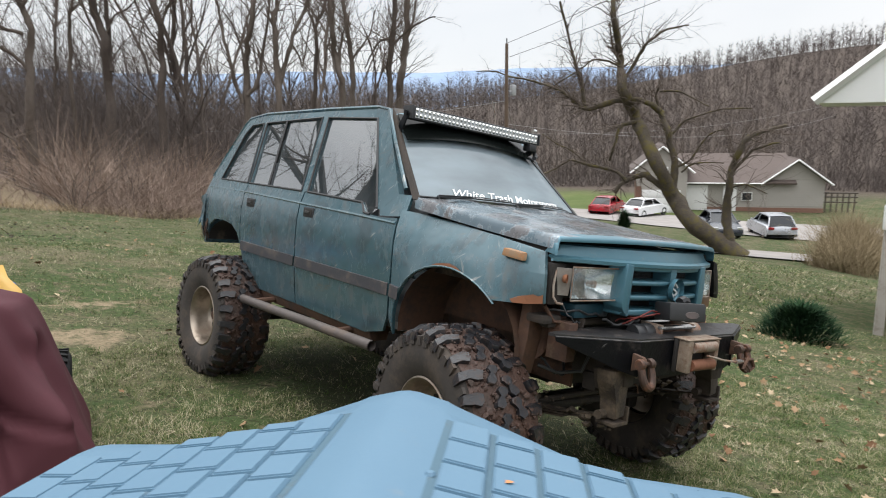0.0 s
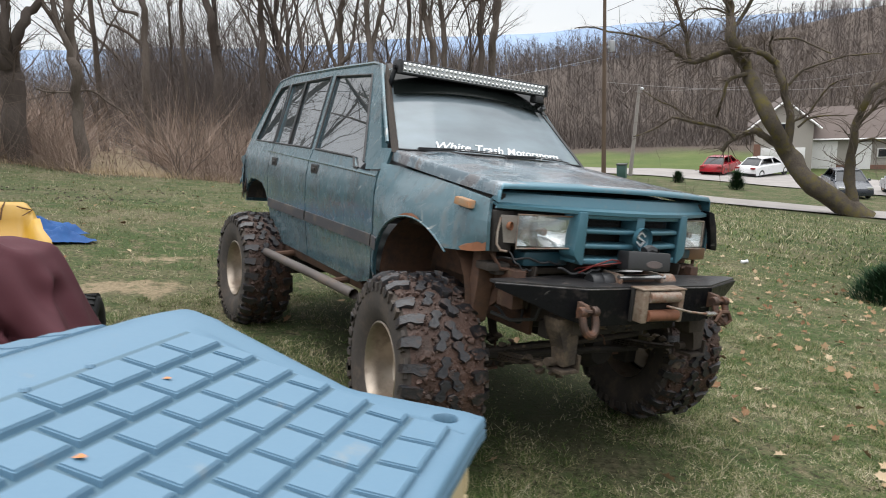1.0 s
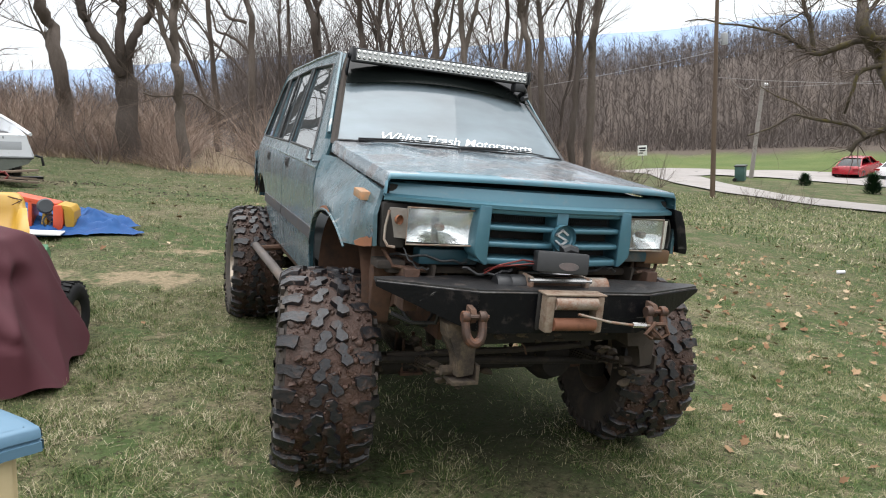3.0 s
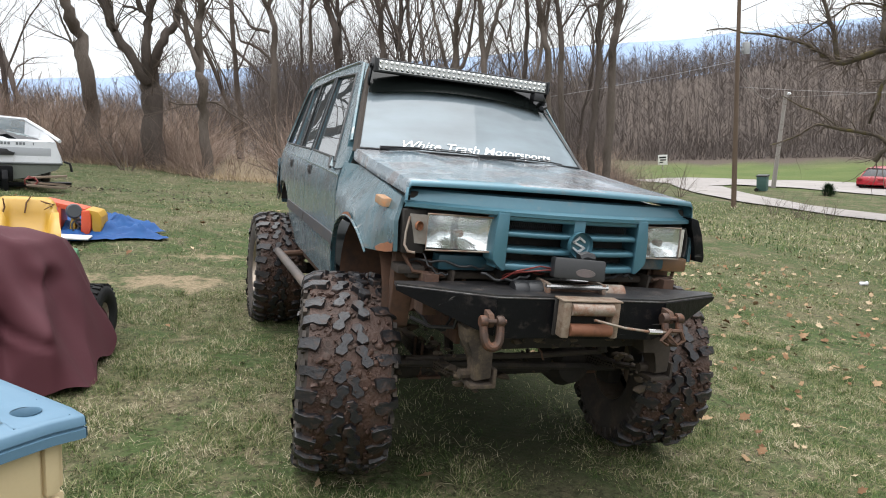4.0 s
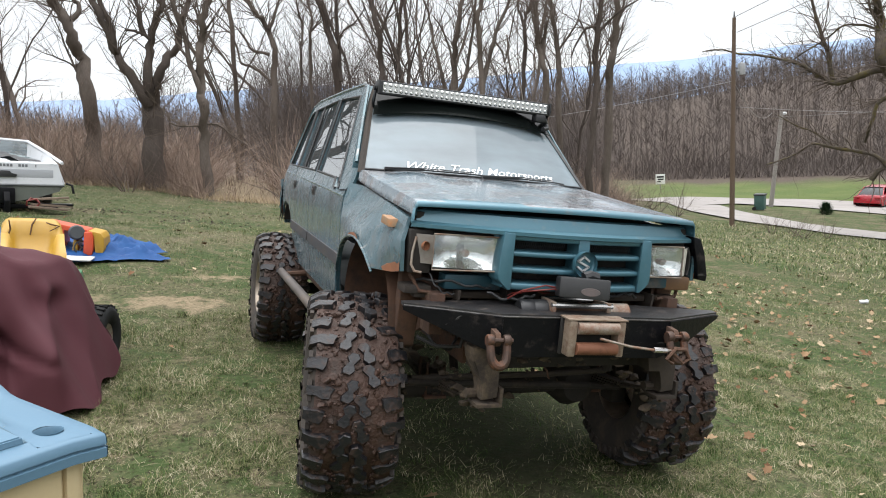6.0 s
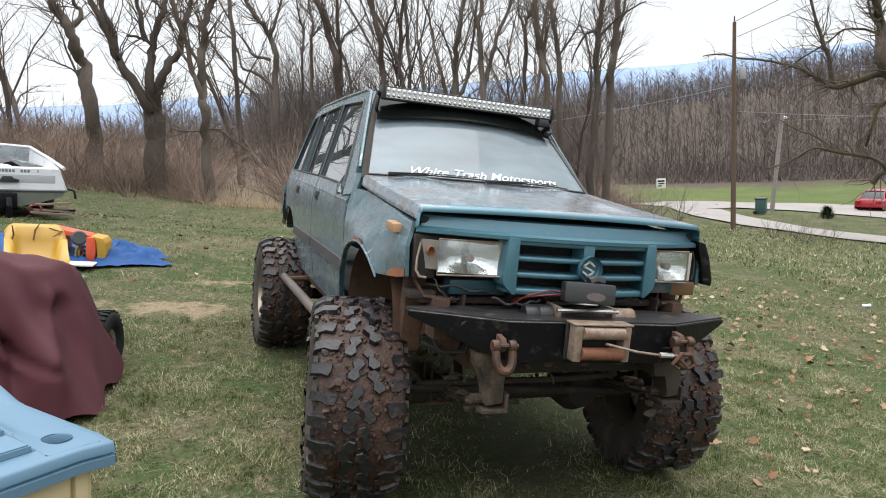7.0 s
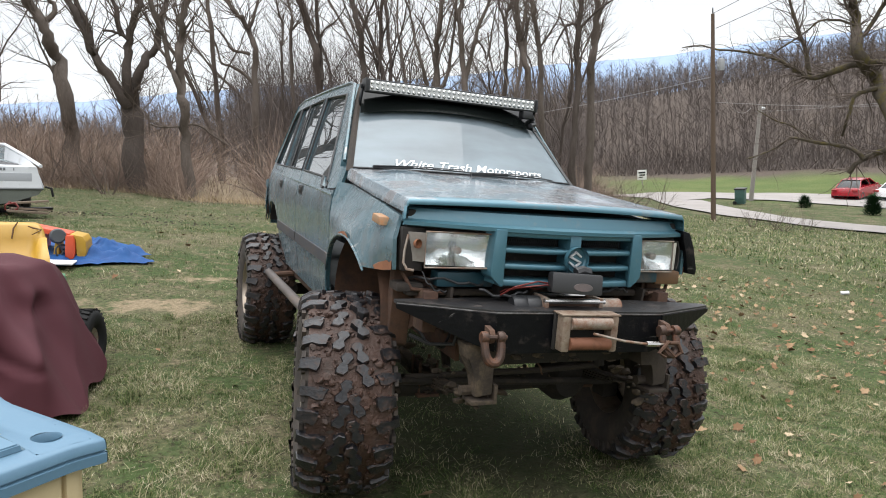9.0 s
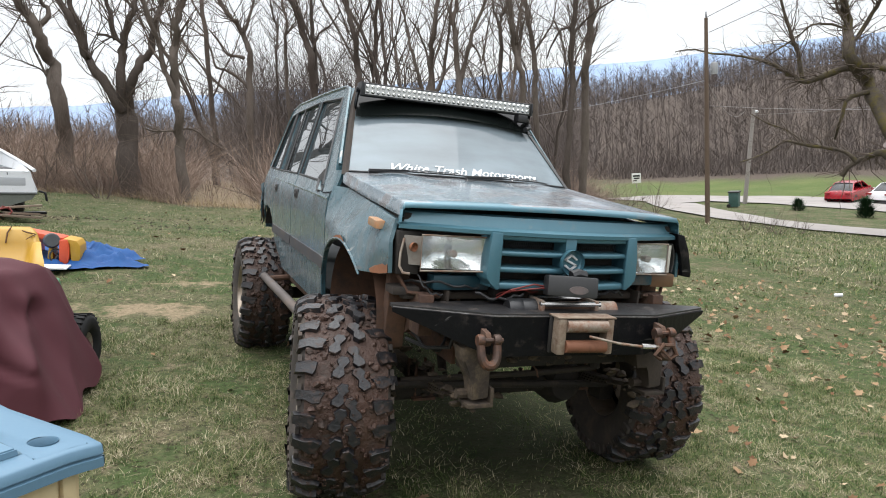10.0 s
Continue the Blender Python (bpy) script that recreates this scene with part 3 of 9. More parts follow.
for sgn in (-1, 1):
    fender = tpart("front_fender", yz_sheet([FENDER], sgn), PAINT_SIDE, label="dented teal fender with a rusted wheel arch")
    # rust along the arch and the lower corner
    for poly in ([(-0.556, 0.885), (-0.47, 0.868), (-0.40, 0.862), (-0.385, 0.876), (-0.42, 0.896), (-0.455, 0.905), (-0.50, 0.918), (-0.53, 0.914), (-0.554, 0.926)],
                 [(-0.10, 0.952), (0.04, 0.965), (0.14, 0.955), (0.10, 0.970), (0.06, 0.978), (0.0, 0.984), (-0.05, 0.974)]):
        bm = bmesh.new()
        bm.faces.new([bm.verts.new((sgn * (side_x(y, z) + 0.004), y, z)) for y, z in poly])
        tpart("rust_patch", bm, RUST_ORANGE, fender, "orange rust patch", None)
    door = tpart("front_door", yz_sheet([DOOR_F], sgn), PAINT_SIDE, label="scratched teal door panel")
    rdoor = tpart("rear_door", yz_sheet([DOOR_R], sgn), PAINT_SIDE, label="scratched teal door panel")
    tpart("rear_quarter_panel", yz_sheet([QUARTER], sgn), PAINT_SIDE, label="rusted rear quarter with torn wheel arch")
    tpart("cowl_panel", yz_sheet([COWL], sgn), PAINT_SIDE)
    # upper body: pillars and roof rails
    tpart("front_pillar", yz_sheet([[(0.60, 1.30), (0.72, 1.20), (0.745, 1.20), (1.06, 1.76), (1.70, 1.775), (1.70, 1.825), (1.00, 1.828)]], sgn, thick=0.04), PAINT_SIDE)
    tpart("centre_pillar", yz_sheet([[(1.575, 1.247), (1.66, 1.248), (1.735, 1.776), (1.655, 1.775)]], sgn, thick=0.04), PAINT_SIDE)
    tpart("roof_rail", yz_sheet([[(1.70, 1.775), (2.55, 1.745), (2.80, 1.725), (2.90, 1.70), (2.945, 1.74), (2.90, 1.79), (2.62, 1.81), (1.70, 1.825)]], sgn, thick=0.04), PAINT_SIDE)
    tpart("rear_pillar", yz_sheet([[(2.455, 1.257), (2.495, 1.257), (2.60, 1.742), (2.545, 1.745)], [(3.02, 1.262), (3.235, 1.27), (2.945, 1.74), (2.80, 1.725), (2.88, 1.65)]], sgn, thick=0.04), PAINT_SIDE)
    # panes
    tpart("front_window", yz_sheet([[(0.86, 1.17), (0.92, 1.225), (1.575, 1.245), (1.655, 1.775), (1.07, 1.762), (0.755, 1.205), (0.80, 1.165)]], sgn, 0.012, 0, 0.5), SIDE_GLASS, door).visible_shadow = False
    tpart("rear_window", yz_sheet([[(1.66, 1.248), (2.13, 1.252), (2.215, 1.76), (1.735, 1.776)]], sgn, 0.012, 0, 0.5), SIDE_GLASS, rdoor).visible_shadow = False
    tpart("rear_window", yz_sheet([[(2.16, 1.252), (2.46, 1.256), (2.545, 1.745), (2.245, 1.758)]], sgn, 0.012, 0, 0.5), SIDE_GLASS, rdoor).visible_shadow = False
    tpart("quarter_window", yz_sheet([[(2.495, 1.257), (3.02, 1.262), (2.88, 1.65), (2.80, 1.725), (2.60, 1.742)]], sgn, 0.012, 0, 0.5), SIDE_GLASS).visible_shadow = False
    for nm, line, own in (("window_seal", [(0.80, 1.165), (0.86, 1.17), (0.92, 1.228), (1.575, 1.248)], door), ("window_seal", [(0.755, 1.205), (1.07, 1.764), (1.655, 1.777), (1.575, 1.248)], door),
                          ("window_seal", [(1.66, 1.250), (2.46, 1.258), (2.545, 1.747), (1.735, 1.778), (1.66, 1.250)], rdoor), ("window_bar", [(2.145, 1.252), (2.23, 1.758)], rdoor),
                          ("window_seal", [(2.495, 1.259), (3.02, 1.264), (2.88, 1.652), (2.80, 1.727), (2.60, 1.744), (2.495, 1.259)], None)):
        bm = bmesh.new()
        tube(bm, [(sgn * (side_x(y, z) + 0.001), y, z) for y, z in line], 0.0085, 6)
        tpart(nm, bm, PLASTIC_BLACK, own)
    # crease along the doors under the glass
    bm = bmesh.new()
    tube(bm, [(sgn * (side_x(y, z) - 0.003), y, z) for y, z in ((0.54, 1.135), (1.0, 1.15), (1.60, 1.165), (2.4, 1.185), (3.2, 1.19))], 0.010, 6)
    tpart("door_crease", bm, PAINT_SIDE, label="raised crease along the doors")
    bm = bmesh.new()
    tube(bm, [(sgn * (side_x(y, z) + 0.003), y, z) for y, z in ((0.02 - 0.428 * math.cos(radians(a)), 0.61 + 0.353 * math.sin(radians(a))) for a in range(40, 186, 9))], 0.006, 6)
    tpart("arch_lip", bm, PAINT_SIDE, fender)
    # rubbing strip, one piece a panel
    for (a, za), (c, zc), own in (((0.40, 0.755), (0.515, 0.757), fender), ((0.54, 0.757), (1.60, 0.765), door), ((1.62, 0.765), (2.44, 0.772), rdoor)):
        bm = bmesh.new()
        loft(bm, [[(sgn * (side_x(y, z) + o), y, z + dz) for dz, o in ((-0.038, 0.0), (-0.034, 0.010), (0.034, 0.010), (0.038, 0.0))] for y, z in ((a + (c - a) * i / 8, za + (zc - za) * i / 8) for i in range(9))])
        tpart("side_moulding", bm, MOULDING, own, "scuffed grey rubbing strip")
    # recessed handles
    for y0, own in ((1.475, door), (2.325, rdoor)):
        bm = bmesh.new()
        x0 = side_x(y0, 1.11)
        box(bm, sgn * (x0 - 0.012), sgn * (x0 + 0.005), y0 - 0.065, y0 + 0.065, 1.075, 1.145, 0.008)
        h = tpart("door_handle", bm, PLASTIC_BLACK, own, "black recessed door handle")
        # dark plate painted for the shade in the recess
        bm = bmesh.new()
        box(bm, sgn * (x0 + 0.003), sgn * (x0 + 0.008), y0 - 0.048, y0 + 0.042, 1.088, 1.134, 0.002)
        tpart("handle_recess", bm, DARK_SHADE_FILL, h)
        bm = bmesh.new()
        box(bm, sgn * (x0 + 0.004), sgn * (x0 + 0.013), y0 - 0.02, y0 + 0.04, 1.103, 1.122, 0.004)
        tpart("handle_lever", bm, TRIM_BLACK, h)
    # inner wheel housing
    bm = bmesh.new()
    rows = []
    for a in range(-10, 191, 12):
        yy, zz = 0.02 + 0.44 * math.cos(radians(a)), 0.60 + 0.37 * math.sin(radians(a))
        rows.append([(sgn * x, yy, zz) for x in (0.79, 0.6, 0.42)])
    loft(bm, rows)
    box(bm, sgn * 0.42, sgn * 0.44, -0.5, 0.55, 0.45, 1.05)
    tpart("wheel_housing", bm, RUSTY, label="rusty inner wheel housing")
    bm = bmesh.new()
    prism(bm, [(-0.40, 0.86), (-0.46, 0.87), (-0.455, 0.70), (-0.43, 0.52), (-0.40, 0.50), (-0.385, 0.65)], "x", sgn * 0.66, sgn * 0.755, 0.008)
    tpart("inner_fender_plate", bm, RUSTY, label="bare rusted inner fender plate")
    # rear housing
    bm = bmesh.new()
    rows = []
    for a in range(0, 181, 15):
        rows.append([(sgn * x, 2.78 + 0.36 * math.cos(radians(a)), 0.74 + 0.19 * math.sin(radians(a))) for x in (0.78, 0.45)])
    loft(bm, rows)
    box(bm, sgn * 0.44, sgn * 0.46, 2.45, 3.15, 0.74, 1.0)
    tpart("rear_wheel_housing", bm, DARK_SHADE_FILL)
    # rocker under the doors
    bm = bmesh.new()
    prism(bm, [(sgn * 0.765, 0.47), (sgn * 0.74, 0.40), (sgn * 0.62, 0.40), (sgn * 0.60, 0.50), (sgn * 0.74, 0.50)], "y", 0.75, 2.3, 0.01)
    tpart("rocker_panel", bm, RUSTY, label="rusted rocker panel")

# torn metal at the rear corner
bm = bmesh.new()
rng = random.Random(4)
for k in range(16):
    y, z = 3.12 + 0.17 * rng.random(), 0.86 - 0.10 * rng.random()
    x = -side_x(y, 0.9) + rng.uniform(-0.01, 0.02)
    bm.faces.new([bm.verts.new(p) for p in ((x, y, z + 0.06), (x + 0.01, y + rng.uniform(0.02, 0.06), z + 0.05), (x + rng.uniform(-0.02, 0.02), y + rng.uniform(-0.01, 0.03), z - rng.uniform(0.02, 0.09)))])
tpart("torn_metal", thicken(bm, 0.002), RUSTY, label="shreds of rusted sheet metal")
bm = bmesh.new()
rows = []
for i in range(9):
    f = i / 8
    z1 = 1.12 - 0.05 * f
    z0 = 0.70 + 0.10 * rng.random() + 0.10 * f
    rows.append([(-side_x(3.25, 1.0) - 0.002 - 0.02 * math.sin(4 * f + 3 * g) + 0.025 * noise.noise((f * 4, g * 6, 1)), 3.20 + 0.13 * f + 0.02 * noise.noise((f * 5, g * 5, 3)), z1 + (z0 - z1) * g) for g in (k / 8 for k in range(9))])
loft(bm, rows)
tpart("crumpled_corner", thicken(bm, 0.003), PAINT_SIDE, label="crumpled torn sheet at the rear corner")

# roof, header, drip rails
bm = bmesh.new()
rows = []
for y, z, w in ((0.965, 1.795, 0.575), (1.03, 1.826, 0.595), (1.4, 1.843, 0.605), (2.0, 1.845, 0.605), (2.6, 1.825, 0.600), (2.88, 1.79, 0.59), (2.945, 1.745, 0.585)):
    rows.append([(w * u, y + (-0.045 * (1 - u * u) if y < 1.1 else 0), z + 0.035 * (1 - u ** 4)) for u in (-1, -0.85, -0.6, -0.3, 0, 0.3, 0.6, 0.85, 1)])
loft(bm, rows)
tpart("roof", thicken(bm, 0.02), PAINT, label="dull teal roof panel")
for sgn in (-1, 1):
    bm = bmesh.new()
    tube(bm, [(sgn * (side_x(y, z) - 0.004), y, z) for y, z in ((0.56, 1.335), (0.80, 1.60), (0.99, 1.822), (1.10, 1.842), (1.7, 1.842), (2.6, 1.825), (2.9, 1.79), (2.96, 1.74), (3.24, 1.28))], 0.012, 6)
    tpart("drip_rail", bm, PAINT_SIDE)

# windscreen, its frame, visor
def screen(u, v, off=0.0):
    """A place on the windscreen: u across from -1 to 1, v from the base up to 1."""
    w = 0.735 + (0.572 - 0.735) * v
    bow = (1 - u * u)
    return Vector((w * u, 0.475 + 0.50 * v - 0.10 * bow * (1 - 0.35 * v) - off * 0.75, 1.300 + 0.495 * v + 0.012 * bow + off * 0.66))


bm = bmesh.new()
loft(bm, [[screen(u / 8, v / 6) for u in range(-8, 9)] for v in range(7)])
windscreen = tpart("windscreen", bm, WINDSCREEN, label="dusty windscreen, sky reflection in its pale film, with white lettering")
windscreen.visible_shadow = False
for sgn in (-1, 1):
    bm = bmesh.new()
    rows = []
    for v in (-0.05, 0.2, 0.4, 0.6, 0.8, 1.0, 1.06):
        a, c = screen(sgn * 0.985, v, 0.006), screen(sgn * 1.0, v, 0.010)
        d = Vector((sgn * (side_x(c.y + 0.05, c.z) - 0.006), c.y + 0.055, c.z))
        rows.append([a, c + Vector((sgn * 0.008, 0, 0)), c + Vector((sgn * 0.016, 0.018, 0)), c + Vector((sgn * 0.020, 0.035, 0))])
    loft(bm, rows)
    tpart("pillar_trim", thicken(bm, 0.006), FRAME_MUD if sgn < 0 else TRIM_BLACK, windscreen, "rust-brown bare pillar edge" if sgn < 0 else "black pillar edge")
bm = bmesh.new()
tube(bm, [screen(u / 8, 0.0, 0.002) for u in range(-8, 9)], 0.006, 6)
tpart("lower_seal", bm, PLASTIC_BLACK, windscreen)
bm = bmesh.new()
loft(bm, [[screen(u / 8, v, o) for u in range(-8, 9)] for v, o in ((0.90, 0.004), (1.0, 0.006), (1.08, 0.01))])
tpart("header_trim", thicken(bm, 0.01), TRIM_BLACK, windscreen)
# a smoked visor stands off the glass under the light bar
bm = bmesh.new()
rows = []
for j in range(6):
    f = j / 5
    rows.append([screen(u / 10 * 0.985, 0.99 - f * (0.36 - 0.085 * (1 - (u / 10) ** 2)), 0.018 + 0.016 * f) for u in range(-10, 11)])
loft(bm, rows)
VISOR = material("smoked_visor", (0.004, 0.005, 0.005), (0.006, 0.008, 0.007), rough=0.16, bump=0, spec=0.12, rough_var=0.02)
tpart("sun_visor", thicken(bm, 0.004), VISOR, label="glossy smoked windscreen visor")

# lettering along the base of the glass
me = text_mesh("lettering", "White Trash Motorsports", 0.086, 0.42, 0.0006, 0.0007)
me.materials.append(WHITE_DECAL)
half = max(v.co.x for v in me.vertices)
for v in me.vertices:
    u = 0.70 * v.co.x / half - 0.01
    q = screen(u, 0.030 + v.co.y / 0.705, 0.0045 + v.co.z)
    v.co = q + Vector((0, 0, ZB))
tagged(new("lettering", me), "white script lettering").parent = windscreen

# wipers
for pts in ([(-0.62, 0.43, 1.312), (-0.40, 0.375, 1.324), (-0.10, 0.345, 1.326), (0.02, 0.342, 1.32)], [(-0.05, 0.335, 1.315), (0.2, 0.342, 1.325), (0.45, 0.375, 1.322), (0.55, 0.40, 1.315)]):
    bm = bmesh.new()
    tube(bm, pts, [0.006, 0.005, 0.005, 0.004], 6)
    tube(bm, [(p[0], p[1] - 0.008, p[2] + 0.009) for p in pts[:3]], 0.0035, 6)
    tube(bm, [(pts[0][0], pts[0][1] - 0.03, pts[0][2] - 0.03), pts[0], pts[1]], 0.008, 6)
    tpart("wiper", bm, PLASTIC_BLACK)

# hood: popped up along its front edge
def hood_z(x, y):
    f = (y + 0.56) / 1.02
    z = 1.194 + 0.101 * f - 0.02 * f * (1 - f)
    u = abs(x) / 0.74
    return z + 0.022 * (1 - u ** 2) + 0.018 * max(0.0, 1 - abs(u - 0.62) / 0.2) * 0.6 * smooth(0.0, 0.5, f)


bm = bmesh.new()
rows = []
for j in range(13):
    f = j / 12
    row = []
    for i in range(-12, 13):
        u = i / 12
        w = 0.745 - 0.03 * f * 0 + 0.0
        y = -0.56 - 0.085 * (1 - u * u) + f * (1.02 + 0.085 * (1 - u * u) - 0.09 * (1 - u * u))
        row.append((w * u, y, hood_z(w * u, y)))
    rows.append(row)
front = [[(x, y - 0.010, z - 0.012), (x, y - 0.008, z - 0.024)] for x, y, z in rows[0]]
rows = [[p[1] for p in front], [p[0] for p in front]] + rows
rows = [[(r[0][0] - 0.012, r[0][1], r[0][2] - 0.062), (r[0][0] - 0.010, r[0][1], r[0][2] - 0.015)] + list(r) + [(r[-1][0] + 0.010, r[-1][1], r[-1][2] - 0.015), (r[-1][0] + 0.012, r[-1][1], r[-1][2] - 0.062)] for r in rows]
loft(bm, rows)
thicken(bm, 0.012)
for f in bm.faces:
    f.material_index = 1 if f.calc_center_median().y < -0.50 + 0.09 * noise.noise(f.calc_center_median() * 3) - 0.085 * (1 - (f.calc_center_median().x / 0.745) ** 2) else 0
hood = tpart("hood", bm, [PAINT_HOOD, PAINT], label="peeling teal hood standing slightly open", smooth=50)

# front apron under the hood, and a dark block for the shaded engine bay behind
bm = bmesh.new()
loft(bm, [[(0.735 * u, -0.515 - 0.125 * (1 - u * u) + dy, z) for u in (k / 10 for k in range(-10, 11))] for z, dy in ((1.162, 0.03), (1.154, 0.0), (1.094, -0.025), (1.074, -0.012))])
tpart("front_apron", thicken(bm, 0.01), PAINT, label="teal strip between hood and grille")
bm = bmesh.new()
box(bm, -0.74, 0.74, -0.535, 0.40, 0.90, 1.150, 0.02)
tpart("engine_bay", bm, DARK_SHADE_FILL)

# grille panel: a frame with two columns of three openings
def nose_y(x):
    return -0.735 + 0.19 * (abs(x) / 0.76) ** 2


bm = bmesh.new()
def gbox(x0, x1, z0, z1, d=0.0, deep=0.10, bev=0.008):
    """A bar of the grille that follows the bowed nose."""
    k = max(2, int(abs(x1 - x0) / 0.06))
    r = min(0.008, (z1 - z0) * 0.4)
    rows = []
    for i in range(k + 1):
        x = x0 + (x1 - x0) * i / k
        y = nose_y(x) + d
        sec = [(y + deep, z0 - 0.003), (y + r, z0), (y + 0.3 * r, z0 + 0.3 * r), (y, z0 + r), (y, z1 - r), (y + 0.3 * r, z1 - 0.3 * r), (y + r, z1), (y + deep, z1 + 0.003)]
        rows.append([bm.verts.new((x, yy, zz)) for yy, zz in sec])
    for p, q in zip(rows, rows[1:]):
        for i in range(8):
            bm.faces.new((p[i], p[(i + 1) % 8], q[(i + 1) % 8], q[i]))
    bm.faces.new(rows[0][::-1])
    bm.faces.new(rows[-1])


for z0, z1 in ((1.060, 1.092), (0.990, 1.013), (0.918, 0.942), (0.842, 0.872)):
    gbox(-0.345, 0.345, z0, z1, 0.004)
gbox(-0.372, -0.335, 0.85, 1.092)
gbox(0.335, 0.372, 0.85, 1.092)
gbox(-0.028, 0.028, 0.85, 1.092, 0.002)
grille = tpart("grille", bm, PAINT, label="teal plastic grille with six openings", smooth=60)
bm = bmesh.new()
loft(bm, [[(0.76 * u, nose_y(0.76 * u) - 0.008 + dy, z) for u in (k / 16 for k in range(-16, 17))] for z, dy in ((1.078, 0.012), (1.082, 0.0), (1.098, 0.0), (1.108, 0.03))])
tpart("grille_top_rail", thicken(bm, 0.012), PAINT, grille)
for sgn in (-1, 1):
    bm = bmesh.new()
    prism(bm, [(sgn * 0.335, 1.092), (sgn * 0.388, 1.092), (sgn * 0.396, 1.0), (sgn * 0.402, 0.91), (sgn * 0.398, 0.885), (sgn * 0.378, 0.868), (sgn * 0.352, 0.842), (sgn * 0.335, 0.842)], "y", -0.708, -0.60, 0.006)
    tpart("grille_side", bm, PAINT, grille)
    bm = bmesh.new()
    loft(bm, [[(sgn * x, nose_y(x) - 0.01 + dy, z) for x, z in ((0.735, 1.06), (0.765, 1.02), (0.775, 0.95), (0.76, 0.91))] for dy in (0.0, 0.10)])
    if sgn > 0:
        tpart("lamp_surround", thicken(bm, 0.008), TRIM_BLACK, grille)
    else:
        bm.free()
# plain dark panel, coloured for the shade in the grille openings
bm = bmesh.new()
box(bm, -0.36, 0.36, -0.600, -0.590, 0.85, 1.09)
tpart("grille_mesh", bm, DARK_SHADE_FILL, grille, "dark honeycomb behind the grille")
GRILLE_MESH = material("honeycomb", (0.02, 0.022, 0.024), (0.035, 0.037, 0.04), rough=0.6)
for z0, z1, name in ((1.016, 1.058, "honeycomb"),):
    for x0, x1 in ((-0.33, -0.03), (0.03, 0.33)):
        bm = bmesh.new()
        for i in range(26):
            x = x0 + (x1 - x0) * (i + 0.5) / 26
            tube(bm, [(x - 0.008, -0.622, z0), (x + 0.008, -0.622, z1)], 0.0018, 4)
            tube(bm, [(x + 0.008, -0.624, z0), (x - 0.008, -0.624, z1)], 0.0018, 4)
        tpart(name, bm, GRILLE_MESH, grille)
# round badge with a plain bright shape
bm = bmesh.new()
lathe(bm, [(0.0, 0.0), (0.052, 0.0), (0.058, 0.006), (0.058, 0.03)], Matrix.Translation((-0.005, -0.742, 0.975)) @ pose(0, 0, 0, 90), 28)
tpart("badge_boss", bm, PAINT, grille)
bm = bmesh.new()
zig = [(0.028, 0.014), (0.0, 0.033), (-0.028, 0.012), (0.028, -0.012), (0.0, -0.033), (-0.028, -0.014)]
for (xa, za), (xc, zc) in zip(zig, zig[1:]):
    run = math.hypot(xc - xa, zc - za)
    ux, uz = (xc - xa) / run, (zc - za) / run
    prism(bm, [(-0.005 + px + sx * 0.0045 * uz + ex * ux, 0.975 + pz - sx * 0.0045 * ux + ex * uz) for px, pz, sx, ex in ((xa, za, -1, -0.003), (xc, zc, -1, 0.003), (xc, zc, 1, 0.003), (xa, za, 1, -0.003))], "y", -0.753, -0.743, 0.001)
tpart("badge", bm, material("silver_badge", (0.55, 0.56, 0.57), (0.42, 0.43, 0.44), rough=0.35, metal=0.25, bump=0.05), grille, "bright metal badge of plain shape")

